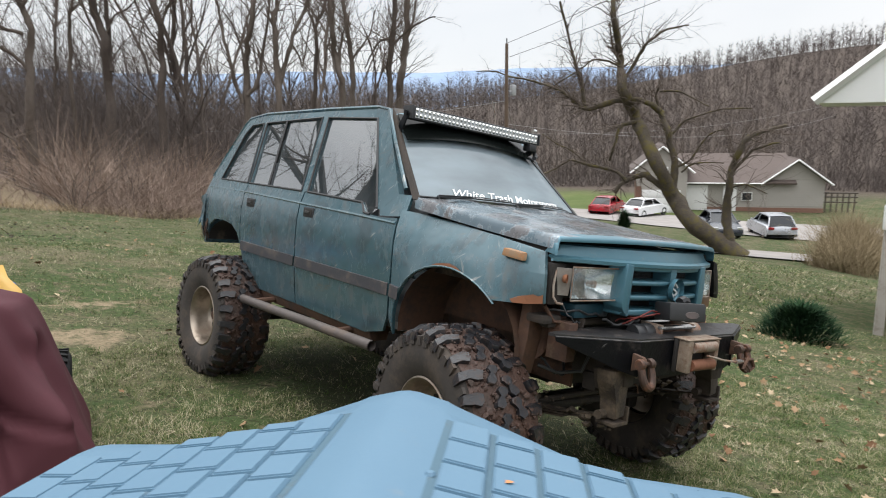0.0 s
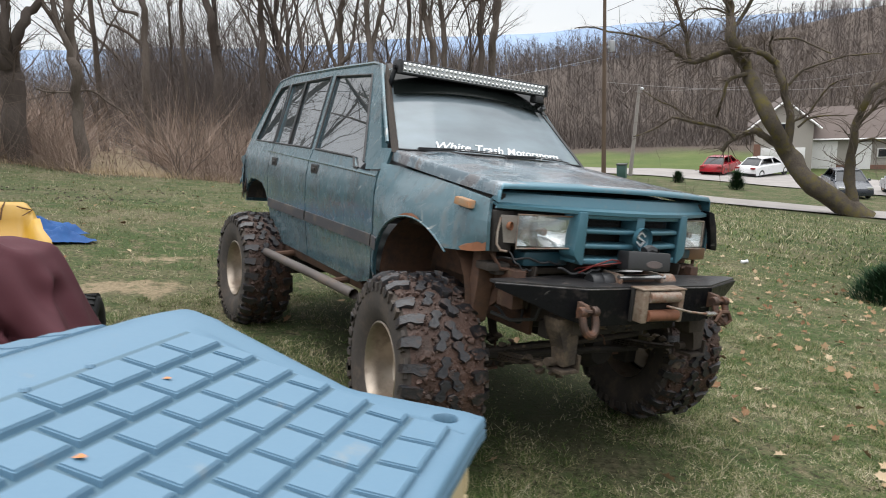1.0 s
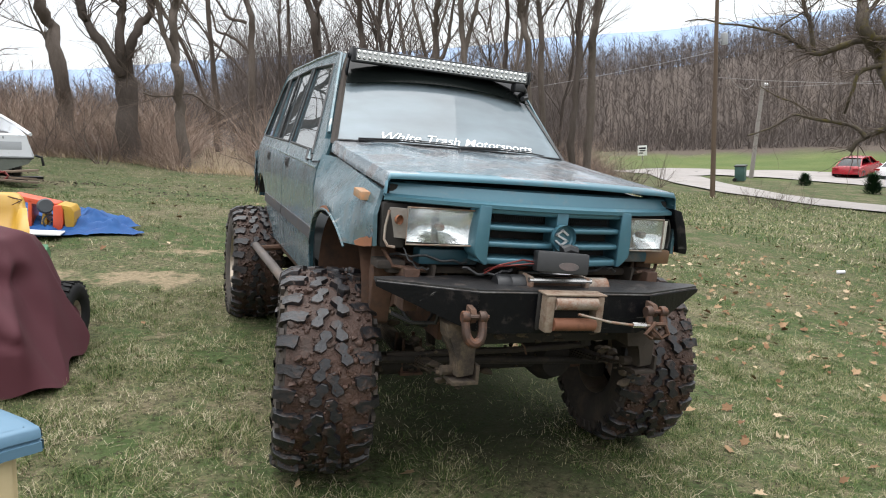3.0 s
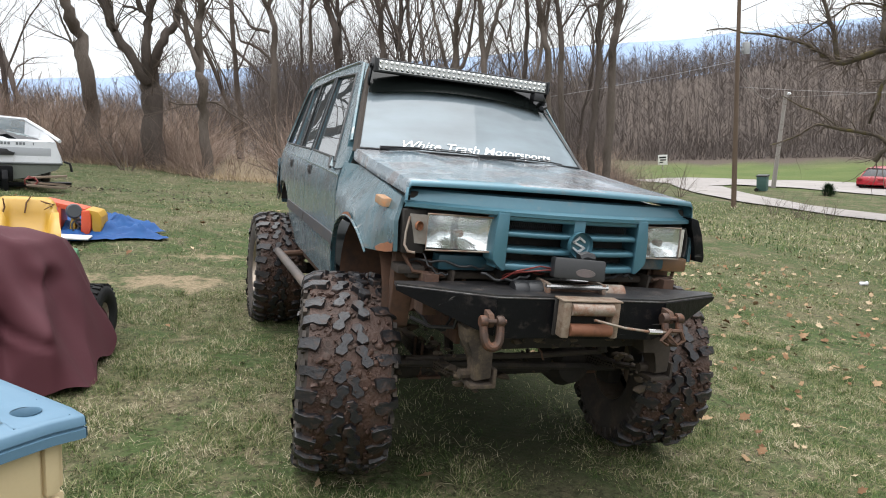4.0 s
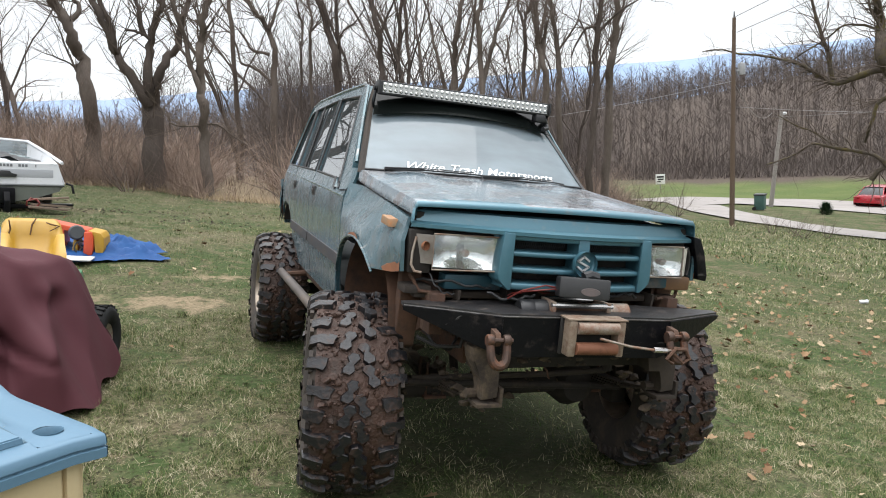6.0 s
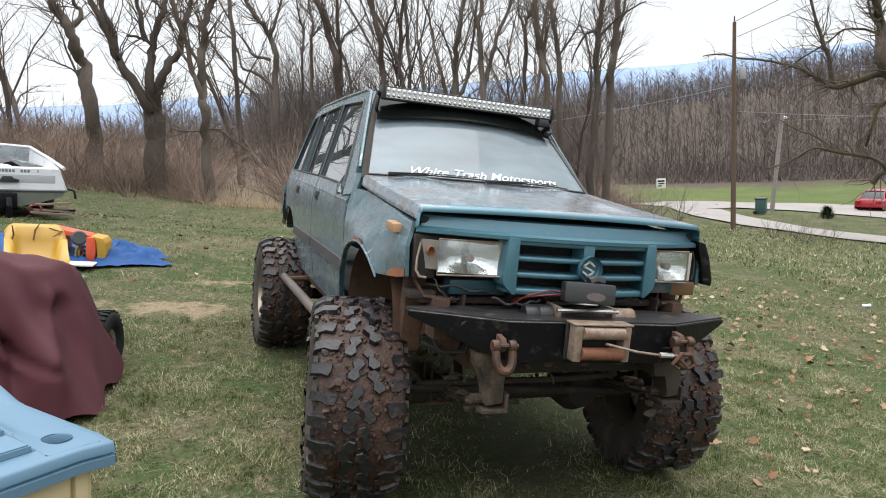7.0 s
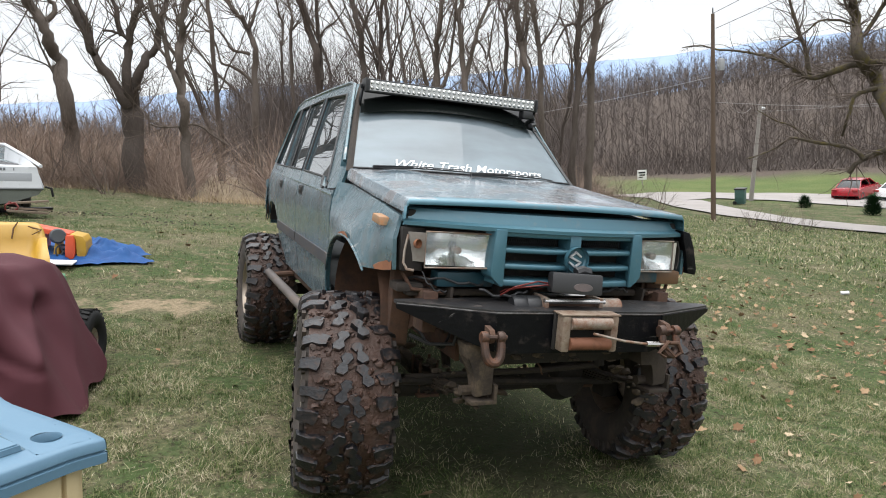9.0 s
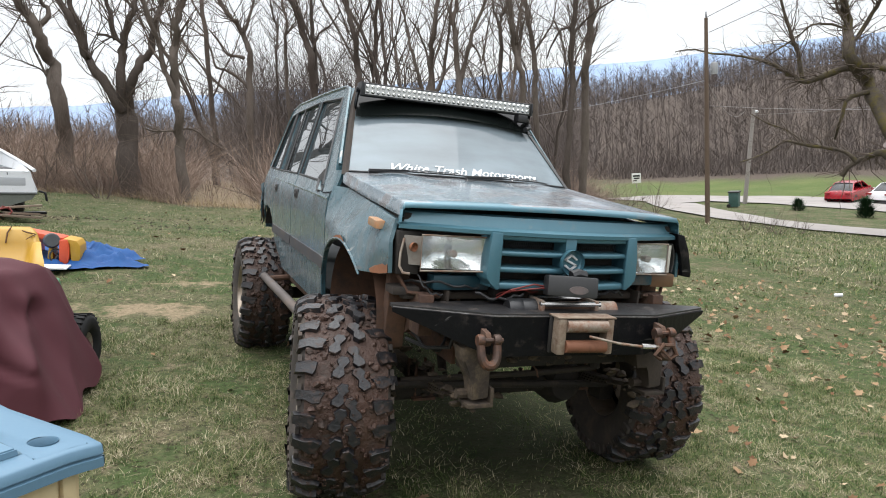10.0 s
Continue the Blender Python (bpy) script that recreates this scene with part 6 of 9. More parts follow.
def lid_z(x, y):
    """Height of the lid's skin."""
    d = abs(y - RIDGE_Y)
    eave = 0.56 - 0.16 * smooth(0.015, 0.06, x)   # the rim levels out sooner than the shingled field
    z = 0.004 - 0.02 * smooth(0.0, 0.10, d) - 0.124 * max(0.0, d - 0.08) / (eave - 0.08)
    if d > eave:
        z = 0.004 - 0.02 - 0.124 - 0.0215 * (d - eave) / (HALF - eave)
    e = smooth(E1 - 0.09, E1, x)
    return z - 0.006 * e * e - 0.004 * smooth(HALF - 0.035, HALF, d)


bm = bmesh.new()
hole = Vector((0.066, -0.548))
xs = sorted([E0 + (E1 - E0) * k / 40 for k in range(41)] + [0.012, 0.02, 0.03, 0.04, 0.05, 0.06, hole.x - 0.0505, hole.x + 0.0505])
ys = sorted([RIDGE_Y + s * v for s in (-1, 1) for v in (0.02, 0.05, 0.08, 0.10, 0.2, 0.3, 0.36, 0.39, 0.42, 0.45, 0.48, 0.5, 0.55, 0.57, 0.62, 0.655, 0.678, HALF)] + [RIDGE_Y, hole.y - 0.0505, hole.y + 0.0505])
loft(bm, [[(x, y, lid_z(x, y)) for y in ys] for x in xs])
# a hole through the flat corner
fs = [f for f in bm.faces if max(abs(f.calc_center_median().x - hole.x), abs(f.calc_center_median().y - hole.y)) < 0.0505]
bmesh.ops.delete(bm, geom=fs, context="FACES")
for s in (-1, 1):
    loft(bm, [[(x, RIDGE_Y + s * (HALF + o), lid_z(x, RIDGE_Y + s * HALF) - dz) for x in xs] for dz, o in ((0, 0), (0.004, 0.004), (0.019, 0.006), (0.021, 0.001), (0.024, 0.001), (0.026, 0.007), (0.043, 0.007), (0.045, -0.02))])
for xe, s in ((E1, 1), (E0, -1)):
    loft(bm, [[(xe + s * o, y, lid_z(xe, y) - dz) for y in ys] for dz, o in ((0, 0), (0.004, 0.004), (0.019, 0.006), (0.021, 0.001), (0.024, 0.001), (0.026, 0.007), (0.043, 0.007), (0.045, -0.02))])
bmesh.ops.remove_doubles(bm, verts=bm.verts[:], dist=0.001)
lid = part("lid", bm, BLUE, toybox, "light blue moulded lid", 50, pose(0, 0, 1.14))
bm = bmesh.new()
lathe(bm, [(0.0255, 0.0006), (0.0235, -0.003), (0.0225, -0.02), (0.022, -0.05), (0.0, -0.052)], Matrix.Translation((hole.x, hole.y, lid_z(hole.x, hole.y))), 28)
part("cup_hole", bm, BLUE, lid, "round hole in the lid's corner", 50)
# patch of skin round the hole
bm = bmesh.new()
def skin(x, y):
    return (x, y, lid_z(x, y) + 0.0002)
rings = []
for r in (0.025, 0.044, 0.0644):
    rings.append([bm.verts.new(skin(min(E1 - 0.002, hole.x + (r * math.cos(a) if r < 0.06 else max(-1, min(1, 1.42 * math.cos(a))) * r * 0.8)), hole.y + (r * math.sin(a) if r < 0.06 else max(-1, min(1, 1.42 * math.sin(a))) * r * 0.8))) for a in (2 * math.pi * k / 28 for k in range(28))])
for a, c in zip(rings, rings[1:]):
    for k in range(28):
        bm.faces.new((a[k], a[(k + 1) % 28], c[(k + 1) % 28], c[k]))
part("hole_collar", bm, BLUE, lid, "", 50)
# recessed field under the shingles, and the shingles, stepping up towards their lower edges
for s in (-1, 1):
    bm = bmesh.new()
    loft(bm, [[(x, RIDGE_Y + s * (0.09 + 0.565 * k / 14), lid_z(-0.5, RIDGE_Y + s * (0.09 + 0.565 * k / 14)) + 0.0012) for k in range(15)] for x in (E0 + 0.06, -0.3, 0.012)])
    part("shingle_field", bm, BLUE_GROOVE_SHADE, lid, "", 50)
    courses = 7
    for c in range(courses):
        v0, v1 = 0.100 + 0.562 * c / courses, 0.100 + 0.562 * (c + 1) / courses
        x1 = 0.008
        first = True
        while x1 > E0 + 0.08:
            w = 0.100 if not first or c % 2 == 0 else 0.050
            first = False
            x = max(x1 - w, E0 + 0.065)
            if x1 - x > 0.025:
                bm = bmesh.new()
                g = 0.0065
                hi, lo = 0.0130, 0.0065
                top, bot = [], []
                for xx, vv, h in ((x + g, v0 + 0.003, lo), (x1 - g * 0.4, v0 + 0.003, lo), (x1 - g * 0.4, v1 - g, hi), (x + g, v1 - g, hi)):
                    yy = RIDGE_Y + s * vv
                    zz = lid_z(-0.5, yy)
                    bot.append(bm.verts.new((xx, yy, zz + 0.001)))
                    cxm, cvm = (x + x1) / 2, (v0 + v1) / 2
                    top.append(bm.verts.new((xx + (cxm - xx) * 0.05, RIDGE_Y + s * (vv + (cvm - vv) * 0.05), zz + h)))
                bm.faces.new(top)
                for i in range(4):
                    bm.faces.new((bot[i], bot[(i + 1) % 4], top[(i + 1) % 4], top[i]))
                es = [e for e in bm.edges if all(vx in top for vx in e.verts)]
                bmesh.ops.bevel(bm, geom=es, offset=0.0025, segments=2, affect="EDGES")
                part("shingle", bm, BLUE, lid, "", 50)
            x1 = x
for x, y in ((-0.245, -0.012), (-0.37, -0.012)):
    bm = bmesh.new()
    lathe(bm, [(0.0, 0.006), (0.006, 0.005), (0.009, 0.0)], Matrix.Translation((x, y + 0.0, lid_z(x, y) + 0.001)), 10)
    part("rivet", bm, BLUE, lid)
# rusty specks on the lid
RUST_STAIN = material("rust_speck", (0.42, 0.16, 0.05), (0.5, 0.25, 0.12), rough=0.8, bump=0.2)
for x, y, r in ((-0.20, -0.13, 0.010), (-0.52, -0.12, 0.009), (-0.46, -0.20, 0.012), (-0.60, -0.22, 0.008)):
    bm = bmesh.new()
    pts = [bm.verts.new((x + r * (0.5 + 0.3 * math.sin(3 * a)) * math.cos(a), y + r * 1.4 * (0.7 + 0.3 * math.cos(2 * a)) * math.sin(a), lid_z(-0.5, y) + 0.0118)) for a in (2 * math.pi * k / 10 for k in range(10))]
    bm.faces.new(pts)
    part("rust_speck", bm, RUST_STAIN, lid, "orange rust speck", None)
# body of blocks under the lid
bm = bmesh.new()
box(bm, E0 + 0.03, E1 - 0.03, RIDGE_Y - HALF + 0.03, RIDGE_Y + HALF - 0.03, -1.20, -0.20, 0.02)
for s in (-1, 1):
    xe = E1 - 0.035 if s > 0 else E0 + 0.05
    prism(bm, [(RIDGE_Y - HALF + 0.06, -0.23), (RIDGE_Y + HALF - 0.06, -0.23), (RIDGE_Y + 0.1, -0.13), (RIDGE_Y - 0.1, -0.13)], "x", xe - 0.02, xe)
walls = part("box_body", bm, TAN, toybox, "tan plastic walls moulded as blocks", 30, pose(0, 0, 1.14))
for r in range(8):
    z1 = -0.205 - r * 0.115
    for side in range(2):
        span = (RIDGE_Y - HALF + 0.03, RIDGE_Y + HALF - 0.03) if side == 0 else (E0 + 0.03, E1 - 0.03)
        y = span[0] + 0.002
        k = 0
        while y < span[1] - 0.03:
            w = 0.21 if (k or r % 2) else 0.105
            y1 = min(y + w, span[1] - 0.002)
            bm = bmesh.new()
            if side == 0:
                box(bm, E1 - 0.04, E1 - 0.018, y + 0.004, y1 - 0.004, z1 - 0.107, z1, 0.006)
            else:
                box(bm, y + 0.004, y1 - 0.004, RIDGE_Y - HALF + 0.018, RIDGE_Y - HALF + 0.04, z1 - 0.107, z1, 0.006)
            part("block", bm, TAN, walls, "", 30)
            y, k = y1, k + 1

# maroon cover thrown over a machine
MAROON = material("maroon_cloth", (0.056, 0.0145, 0.020), (0.076, 0.022, 0.029), rough=0.8, grain=420, blotch=4, amount=0.6, bump=0.35, bump_dist=0.0015, spec=0.3)
cover_m = YARD @ pose(-2.72, 1.42, 0.06, 0, 0, 8)
cover = thing("riding_mower", "riding mower with a yellow seat under a draped maroon cloth", "riding mower", cover_m)
def outline(corners, k, rounds):
    """A closed line through corners with k points a side, its corners rounded off."""
    pts = []
    for i, c in enumerate(corners):
        d = corners[(i + 1) % len(corners)]
        pts += [Vector(c).lerp(Vector(d), j / k) for j in range(k)]
    for _ in range(rounds):
        pts = [(pts[i - 1] + pts[i] * 2 + pts[(i + 1) % len(pts)]) / 4 for i in range(len(pts))]
    return pts


TO_COVER = cover_m.inverted() @ YARD
top_line = outline([(-2.36, 1.82, 0.76), (-2.36, 1.60, 0.80), (-2.50, 1.26, 0.80), (-2.85, 1.16, 0.93), (-3.20, 1.30, 0.96), (-3.15, 1.85, 0.84)], 32, 12)
hem_line = outline([(-2.12, 1.90, 0.20), (-2.03, 1.62, 0.07), (-2.13, 0.96, 0.01), (-2.75, 0.66, 0.01), (-3.35, 0.62, 0.02), (-3.45, 1.95, 0.10)], 32, 9)
K = len(top_line)
mid = sum(top_line, Vector()) / K
bm = bmesh.new()
rows = []
for j in range(6):                              # the top, from its middle out
    f = (j + 0.4) / 6
    rows.append([mid.lerp(p, f) + Vector((0, 0, 0.025 * (1 - f * f) + 0.022 * noise.noise(mid.lerp(p, f) * 6))) for p in top_line])
for j in range(34):                             # the hanging sides
    g = j / 33
    row = []
    for k in range(K):
        p = top_line[k].lerp(hem_line[k], g ** 0.93)
        out = (hem_line[k] - mid)
        out.z = 0
        out.normalize()
        u = k / K
        slant = u * 2 * math.pi
        fold = 0.052 * math.sin(5 * slant + 2.6 * g + 0.7) + 0.032 * (1 - 2 * abs(math.sin(3.5 * slant - 3.4 * g))) + 0.020 * math.sin(13 * slant + 4.0 * g)
        fold += 0.05 * math.exp(-((u - 0.47 - 0.10 * g) / 0.022) ** 2) * smooth(0.05, 0.3, g) * (1 - smooth(0.6, 0.9, g))
        fold *= 0.15 + 0.85 * smooth(0.22, 0.34, u) * (1 - smooth(0.93, 1.0, u))
        # a slanting swag across the front and a pleat beside the taut flank
        run = 0.57 - 0.27 * g - u
        fold += (0.055 * math.exp(-((run + 0.020) / 0.016) ** 2) - 0.085 * math.exp(-((run - 0.006) / 0.013) ** 2)) * smooth(0.02, 0.2, g) * (1 - smooth(0.58, 0.72, g))
        fold += 0.06 * math.exp(-((u - 0.365 - 0.02 * g) / 0.018) ** 2) * smooth(0.35, 0.6, g) - 0.07 * math.exp(-((u - 0.405 - 0.02 * g) / 0.016) ** 2) * smooth(0.30, 0.6, g)
        fold += 0.045 * math.exp(-((u - 0.30) / 0.05) ** 2 - ((g - 0.14) / 0.06) ** 2) - 0.022 * math.exp(-((u - 0.31) / 0.07) ** 2 - ((g - 0.29) / 0.07) ** 2)
        fold *= smooth(0.0, 0.30, g)
        p = p + out * fold
        p.z += 0.03 * math.sin(9 * slant) * g * g - 0.03 * math.exp(-(g / 0.06) ** 2) * 0.6
        row.append(p)
    rows.append(row)
rows = [[TO_COVER @ p for p in row] for row in rows]
loft(bm, rows, True)
bm.faces.new([v for v in bm.verts[:K]][::-1])
part("cloth_cover", bm, MAROON, cover, "creased maroon cloth cover", 80)
bm = bmesh.new()
wheel_m = cover_m.inverted() @ YARD @ pose(-2.17, 1.80, 0.215, 0, 86, -14) @ Matrix.Diagonal((0.92, 0.92, 0.92, 1))
lathe(bm, [(0.10, 0.050), (0.13, 0.075), (0.19, 0.082), (0.222, 0.068), (0.234, 0.045), (0.238, 0.0), (0.234, -0.045), (0.222, -0.068), (0.19, -0.082), (0.13, -0.075), (0.10, -0.050)], wheel_m, 40)
for k in range(28):
    for sg in (-1, 1):
        box(bm, -0.008, 0.008, -0.244, -0.226, 0.004 if sg > 0 else -0.066, 0.066 if sg > 0 else -0.004, 0.0, wheel_m @ pose(0, 0, 0, 0, 0, k * 360 / 28 + sg * 3) @ pose(0, 0, 0, 0, 14 * sg, 0))
mtyre = part("wheel", bm, material("black_turf_tyre", (0.010, 0.0105, 0.011), (0.018, 0.018, 0.018), rough=0.75, spec=0.2, bump=0.3), cover, "black rubber turf tyre", 50)
bm = bmesh.new()
lathe(bm, [(0.0, 0.02), (0.06, 0.025), (0.09, 0.045), (0.105, 0.052), (0.108, 0.0), (0.105, -0.052), (0.0, -0.04)], wheel_m, 28)
part("rim", bm, WORN_STEEL, mtyre, "dull pale steel rim", 50)

GREEN = material("green_plastic", (0.022, 0.125, 0.045), (0.035, 0.16, 0.06), rough=0.45, bump=0.1, dirt=MUD, dirt_amount=0.1)
SEAT_YELLOW = material("yellow_vinyl", (0.40, 0.235, 0.022), (0.34, 0.19, 0.02), rough=0.42, grain=60, blotch=3, amount=0.6, bump=0.15, dirt=(0.45, 0.27, 0.08), dirt_amount=0.12, dirt_scale=5)
CRACK = material("dark_crack", (0.10, 0.05, 0.02), rough=0.9)
SEATF = cover_m.inverted() @ YARD @ pose(-2.685, 2.02, 0.62, 0, 0, 12)
bm = bmesh.new()
rows = []
for k in range(17):
    a = k / 16
    x = -0.135 + 0.37 * a
    arm = smooth(0.095, 0.145, abs(x - 0.05))
    end = smooth(0.15, 0.185, abs(x - 0.05))
    sec = [(-0.34, 0.0), (-0.36, 0.07 + 0.05 * arm), (-0.33, 0.11 + 0.07 * arm), (-0.15, 0.11 + 0.11 * arm), (-0.02 - 0.05 * arm, 0.15 + 0.13 * arm), (0.03 - 0.06 * arm, 0.26), (0.06 - 0.03 * arm, 0.345 - 0.03 * end), (0.10, 0.365 - 0.04 * end), (0.14, 0.34 - 0.05 * end), (0.16, 0.20), (0.15, 0.0)]
    rows.append([SEATF @ Vector((x * (1 - 0.05 * (z > 0.3)), y, z)) for y, z in sec])
loft(bm, rows)
bm.faces.new([v for v in bm.verts[:11]])
bm.faces.new([v for v in bm.verts[-11:]][::-1])
mseat = part("seat", bm, SEAT_YELLOW, cover, "yellow vinyl seat with dark cracks", 70)
for pts in ([(-0.09, -0.03, 0.365), (-0.08, 0.0, 0.30), (-0.095, -0.01, 0.25), (-0.07, -0.01, 0.22)], [(0.07, 0.075, 0.368), (0.045, 0.035, 0.33), (0.035, 0.02, 0.26)], [(0.13, 0.05, 0.345), (0.16, 0.03, 0.335), (0.21, 0.02, 0.325), (0.15, 0.0, 0.29)]):
    bm = bmesh.new()
    tube(bm, [SEATF @ Vector((x, y - 0.012, z)) for x, y, z in pts], [0.004, 0.006, 0.005, 0.003][:len(pts)], 5)
    part("crack", bm, CRACK, mseat, "dark crack in the vinyl")
bm = bmesh.new()
prism(bm, [(-0.50, 0.16), (-0.50, 0.50), (-0.35, 0.60), (0.10, 0.60), (0.34, 0.52), (0.36, 0.40), (0.30, 0.36), (0.1, 0.40), (-0.2, 0.38), (-0.3, 0.2)], "x", -0.42, 0.36, 0.03)
bmesh.ops.transform(bm, matrix=cover_m.inverted() @ YARD @ pose(-2.72, 2.30, -0.02, 0, 0, 5), verts=bm.verts[:])
part("rear_fender", bm, GREEN, cover, "green mower body", 50)

# blue tarpaulin with a white board on it
TARP = material("blue_tarp", (0.006, 0.040, 0.150), (0.016, 0.075, 0.215), rough=0.62, spec=0.2, grain=200, blotch=5, amount=0.8, bump=0.3)
bm = bmesh.new()
rows = []
for j in range(49):
    for_y = j / 48
    row = []
    for k in range(73):
        f = k / 72
        x = -4.1 + 2.28 * f + 0.10 * math.sin(7 * for_y)
        y = 5.02 + (1.75 - 1.25 * smooth(0.55, 1.0, f)) * for_y + 0.18 * smooth(0.6, 1.0, f) + 0.05 * math.sin(9 * f)
        w = abs(noise.noise((x * 4.5, y * 4.5, 1.5))) * 0.9 + abs(noise.noise((x * 10, y * 6, 4))) * 0.7 + abs(noise.noise((x * 21, y * 13, 8))) * 0.15
        rise = 0.03 + 0.13 * w + 0.10 * math.exp(-((f - 0.86) / 0.05) ** 2) * math.sin(3.1 * for_y)
        rise *= 0.25 + 0.75 * smooth(0.0, 0.25, for_y) * (1 - smooth(0.90, 1.0, f))
        row.append((x, y, lay(x, y) + rise + 0.012))
    rows.append(row)
loft(bm, rows)
ob = new("tarpaulin", finish(thicken(bm, 0.003), "tarpaulin", TARP, 70))
tagged(ob, "crumpled bright blue tarpaulin spread on the grass", "tarpaulin")
bm = bmesh.new()
box(bm, -0.50, 0.40, -0.13, 0.13, 0.0, 0.018, 0.006)
ob = new("board", finish(bm, "board", material("white_board", (0.62, 0.63, 0.66), (0.5, 0.51, 0.53), rough=0.6, dirt=MUD, dirt_amount=0.15), 40))
ob.matrix_basis = on_lawn(-2.90, 5.02, -4, 0.06)
tagged(ob, "flat white board lying on the tarpaulin's edge", "board")

# yellow and red ride-on toys
YELLOW = material("yellow_plastic", (0.42, 0.245, 0.024), (0.36, 0.205, 0.02), rough=0.42, grain=60, blotch=3, amount=0.6, bump=0.08, dirt=(0.42, 0.26, 0.08), dirt_amount=0.15, dirt_scale=5)
RED = material("orange_red_plastic", (0.55, 0.075, 0.025), (0.46, 0.055, 0.02), rough=0.42, bump=0.08)
ride = thing("ride_on_toy", "red and yellow plastic ride-on toy car on the tarpaulin", "toy car", YARD @ pose(-2.72, 5.48, 0.225, 0, 0, -6))
bm = bmesh.new()
prism(bm, [(-0.40, 0.32), (-0.40, 0.38), (0.05, 0.30), (0.05, 0.24)], "y", -0.14, 0.14, 0.012)
prism(bm, [(-0.24, 0.0), (-0.20, 0.0), (-0.20, 0.32), (-0.24, 0.34)], "y", -0.14, 0.14, 0.010)
prism(bm, [(0.02, 0.0), (0.11, 0.0), (0.125, 0.10), (0.12, 0.22), (0.10, 0.29), (0.02, 0.28)], "y", -0.20, 0.16, 0.014)
part("red_shell", bm, RED, ride)
bm = bmesh.new()
prism(bm, [(0.10, 0.01), (0.21, 0.0), (0.235, 0.10), (0.225, 0.22), (0.19, 0.275), (0.06, 0.30), (0.06, 0.27), (0.13, 0.25), (0.15, 0.05)], "y", -0.17, 0.17, 0.01)
prism(bm, [(-0.12, 0.0), (-0.05, 0.0), (-0.06, 0.16), (-0.10, 0.2)], "y", -0.12, 0.12, 0.01)
part("yellow_panel", bm, YELLOW, ride)
bm = bmesh.new()
lathe(bm, [(0.075 + 0.010 * math.cos(radians(a)), 0.010 * math.sin(radians(a))) for a in range(0, 360, 60)], pose(0.0, -0.19, 0.10, 76, 0, 30), 24, True)
for k in range(3):
    a = 2 * math.pi * k / 3
    tube(bm, [pose(0.0, -0.19, 0.10, 76, 0, 30) @ Vector((0, 0, 0)), pose(0.0, -0.19, 0.10, 76, 0, 30) @ Vector((0.07 * math.cos(a), 0.07 * math.sin(a), 0))], 0.008, 6)
part("steering_wheel", bm, PLASTIC_BLACK, ride, "black toy steering wheel")
bm = bmesh.new()
lathe(bm, [(0, -0.05), (0.07, -0.05), (0.085, -0.02), (0.085, 0.02), (0.07, 0.05), (0, 0.05)], pose(-0.06, -0.17, 0.27, 80, 0, 20), 24)
part("knob", bm, material("dark_grey_plastic", (0.05, 0.055, 0.06), rough=0.5), ride, "dark grey round knob")

# small boat on a trailer
GEL = material("white_gelcoat", (0.62, 0.64, 0.66), (0.52, 0.54, 0.56), rough=0.35, grain=30, blotch=1.5, amount=0.7, bump=0.05, dirt=(0.22, 0.21, 0.18), dirt_amount=0.12)
HULL_GREY = material("grey_green_hull", (0.10, 0.115, 0.095), (0.15, 0.16, 0.14), rough=0.5, dirt=(0.08, 0.075, 0.06), dirt_amount=0.3)
boat_m = Matrix.Translation((-4.22, 9.25, lay(-4.22, 9.25) - 0.05)) @ Matrix.Diagonal((0.95, 0.95, 0.95, 1)) @ pose(0, 0, 0, 0, 8, 0) @ pose(0, 0, 0, 0, 0, 20)
boat = thing("motor_boat", "small white and grey motor boat on a low trailer", "boat", boat_m)
bm = bmesh.new()
rows, upper = [], []
for k in range(15):
    f = k / 14
    w = 0.88 * (1 - max(0, f - 0.35) ** 2 / 0.4225 * 0.96)
    y = 4.6 * f
    kz = 0.20 + 0.30 * max(0, f - 0.5) ** 2 * 4 * 0.5
    gz = 0.50 + 0.20 * f
    rows.append([(-w, y, gz), (-w * 0.92, y, kz + 0.20), (-w * 0.5, y, kz + 0.08), (0, y, kz), (w * 0.5, y, kz + 0.08), (w * 0.92, y, kz + 0.20), (w, y, gz)])
    upper.append([(-w, y, gz), (-w * 1.02, y, gz + 0.05), (-w * 0.90, y, gz + 0.37 - 0.08 * f), (-w * 0.78, y, gz + 0.39 - 0.08 * f), (-w * 0.70, y, gz + 0.20)] + [(w * 0.70, y, gz + 0.20), (w * 0.78, y, gz + 0.39 - 0.08 * f), (w * 0.90, y, gz + 0.37 - 0.08 * f), (w * 1.02, y, gz + 0.05), (w, y, gz)])
loft(bm, rows)
bm.faces.new([v for v in bm.verts[:7]])
hull = part("hull", bm, HULL_GREY, boat, "grey-green lower hull", 40)
bm = bmesh.new()
loft(bm, upper)
bm.faces.new([bm.verts.new(p) for p in ((-0.88, 0.0, 0.50), (0.88, 0.0, 0.50), (0.80, 0.02, 0.88), (-0.80, 0.02, 0.88))])
bm.faces.new([bm.verts.new(p) for p in ((-0.80, 0.02, 0.88), (0.80, 0.02, 0.88), (0.72, 0.35, 0.90), (-0.72, 0.35, 0.90))])
part("deck", thicken(bm, 0.015), GEL, boat, "white upper deck", 40)
bm = bmesh.new()
tube(bm, [(-0.89, -0.004, 0.505), (0.89, -0.004, 0.505)], 0.022, 6)
part("rub_rail", bm, material("grey_rub_rail", (0.10, 0.11, 0.11), rough=0.5), boat)
bm = bmesh.new()
box(bm, -0.72, 0.72, -0.008, 0.012, 0.60, 0.775, 0.004)
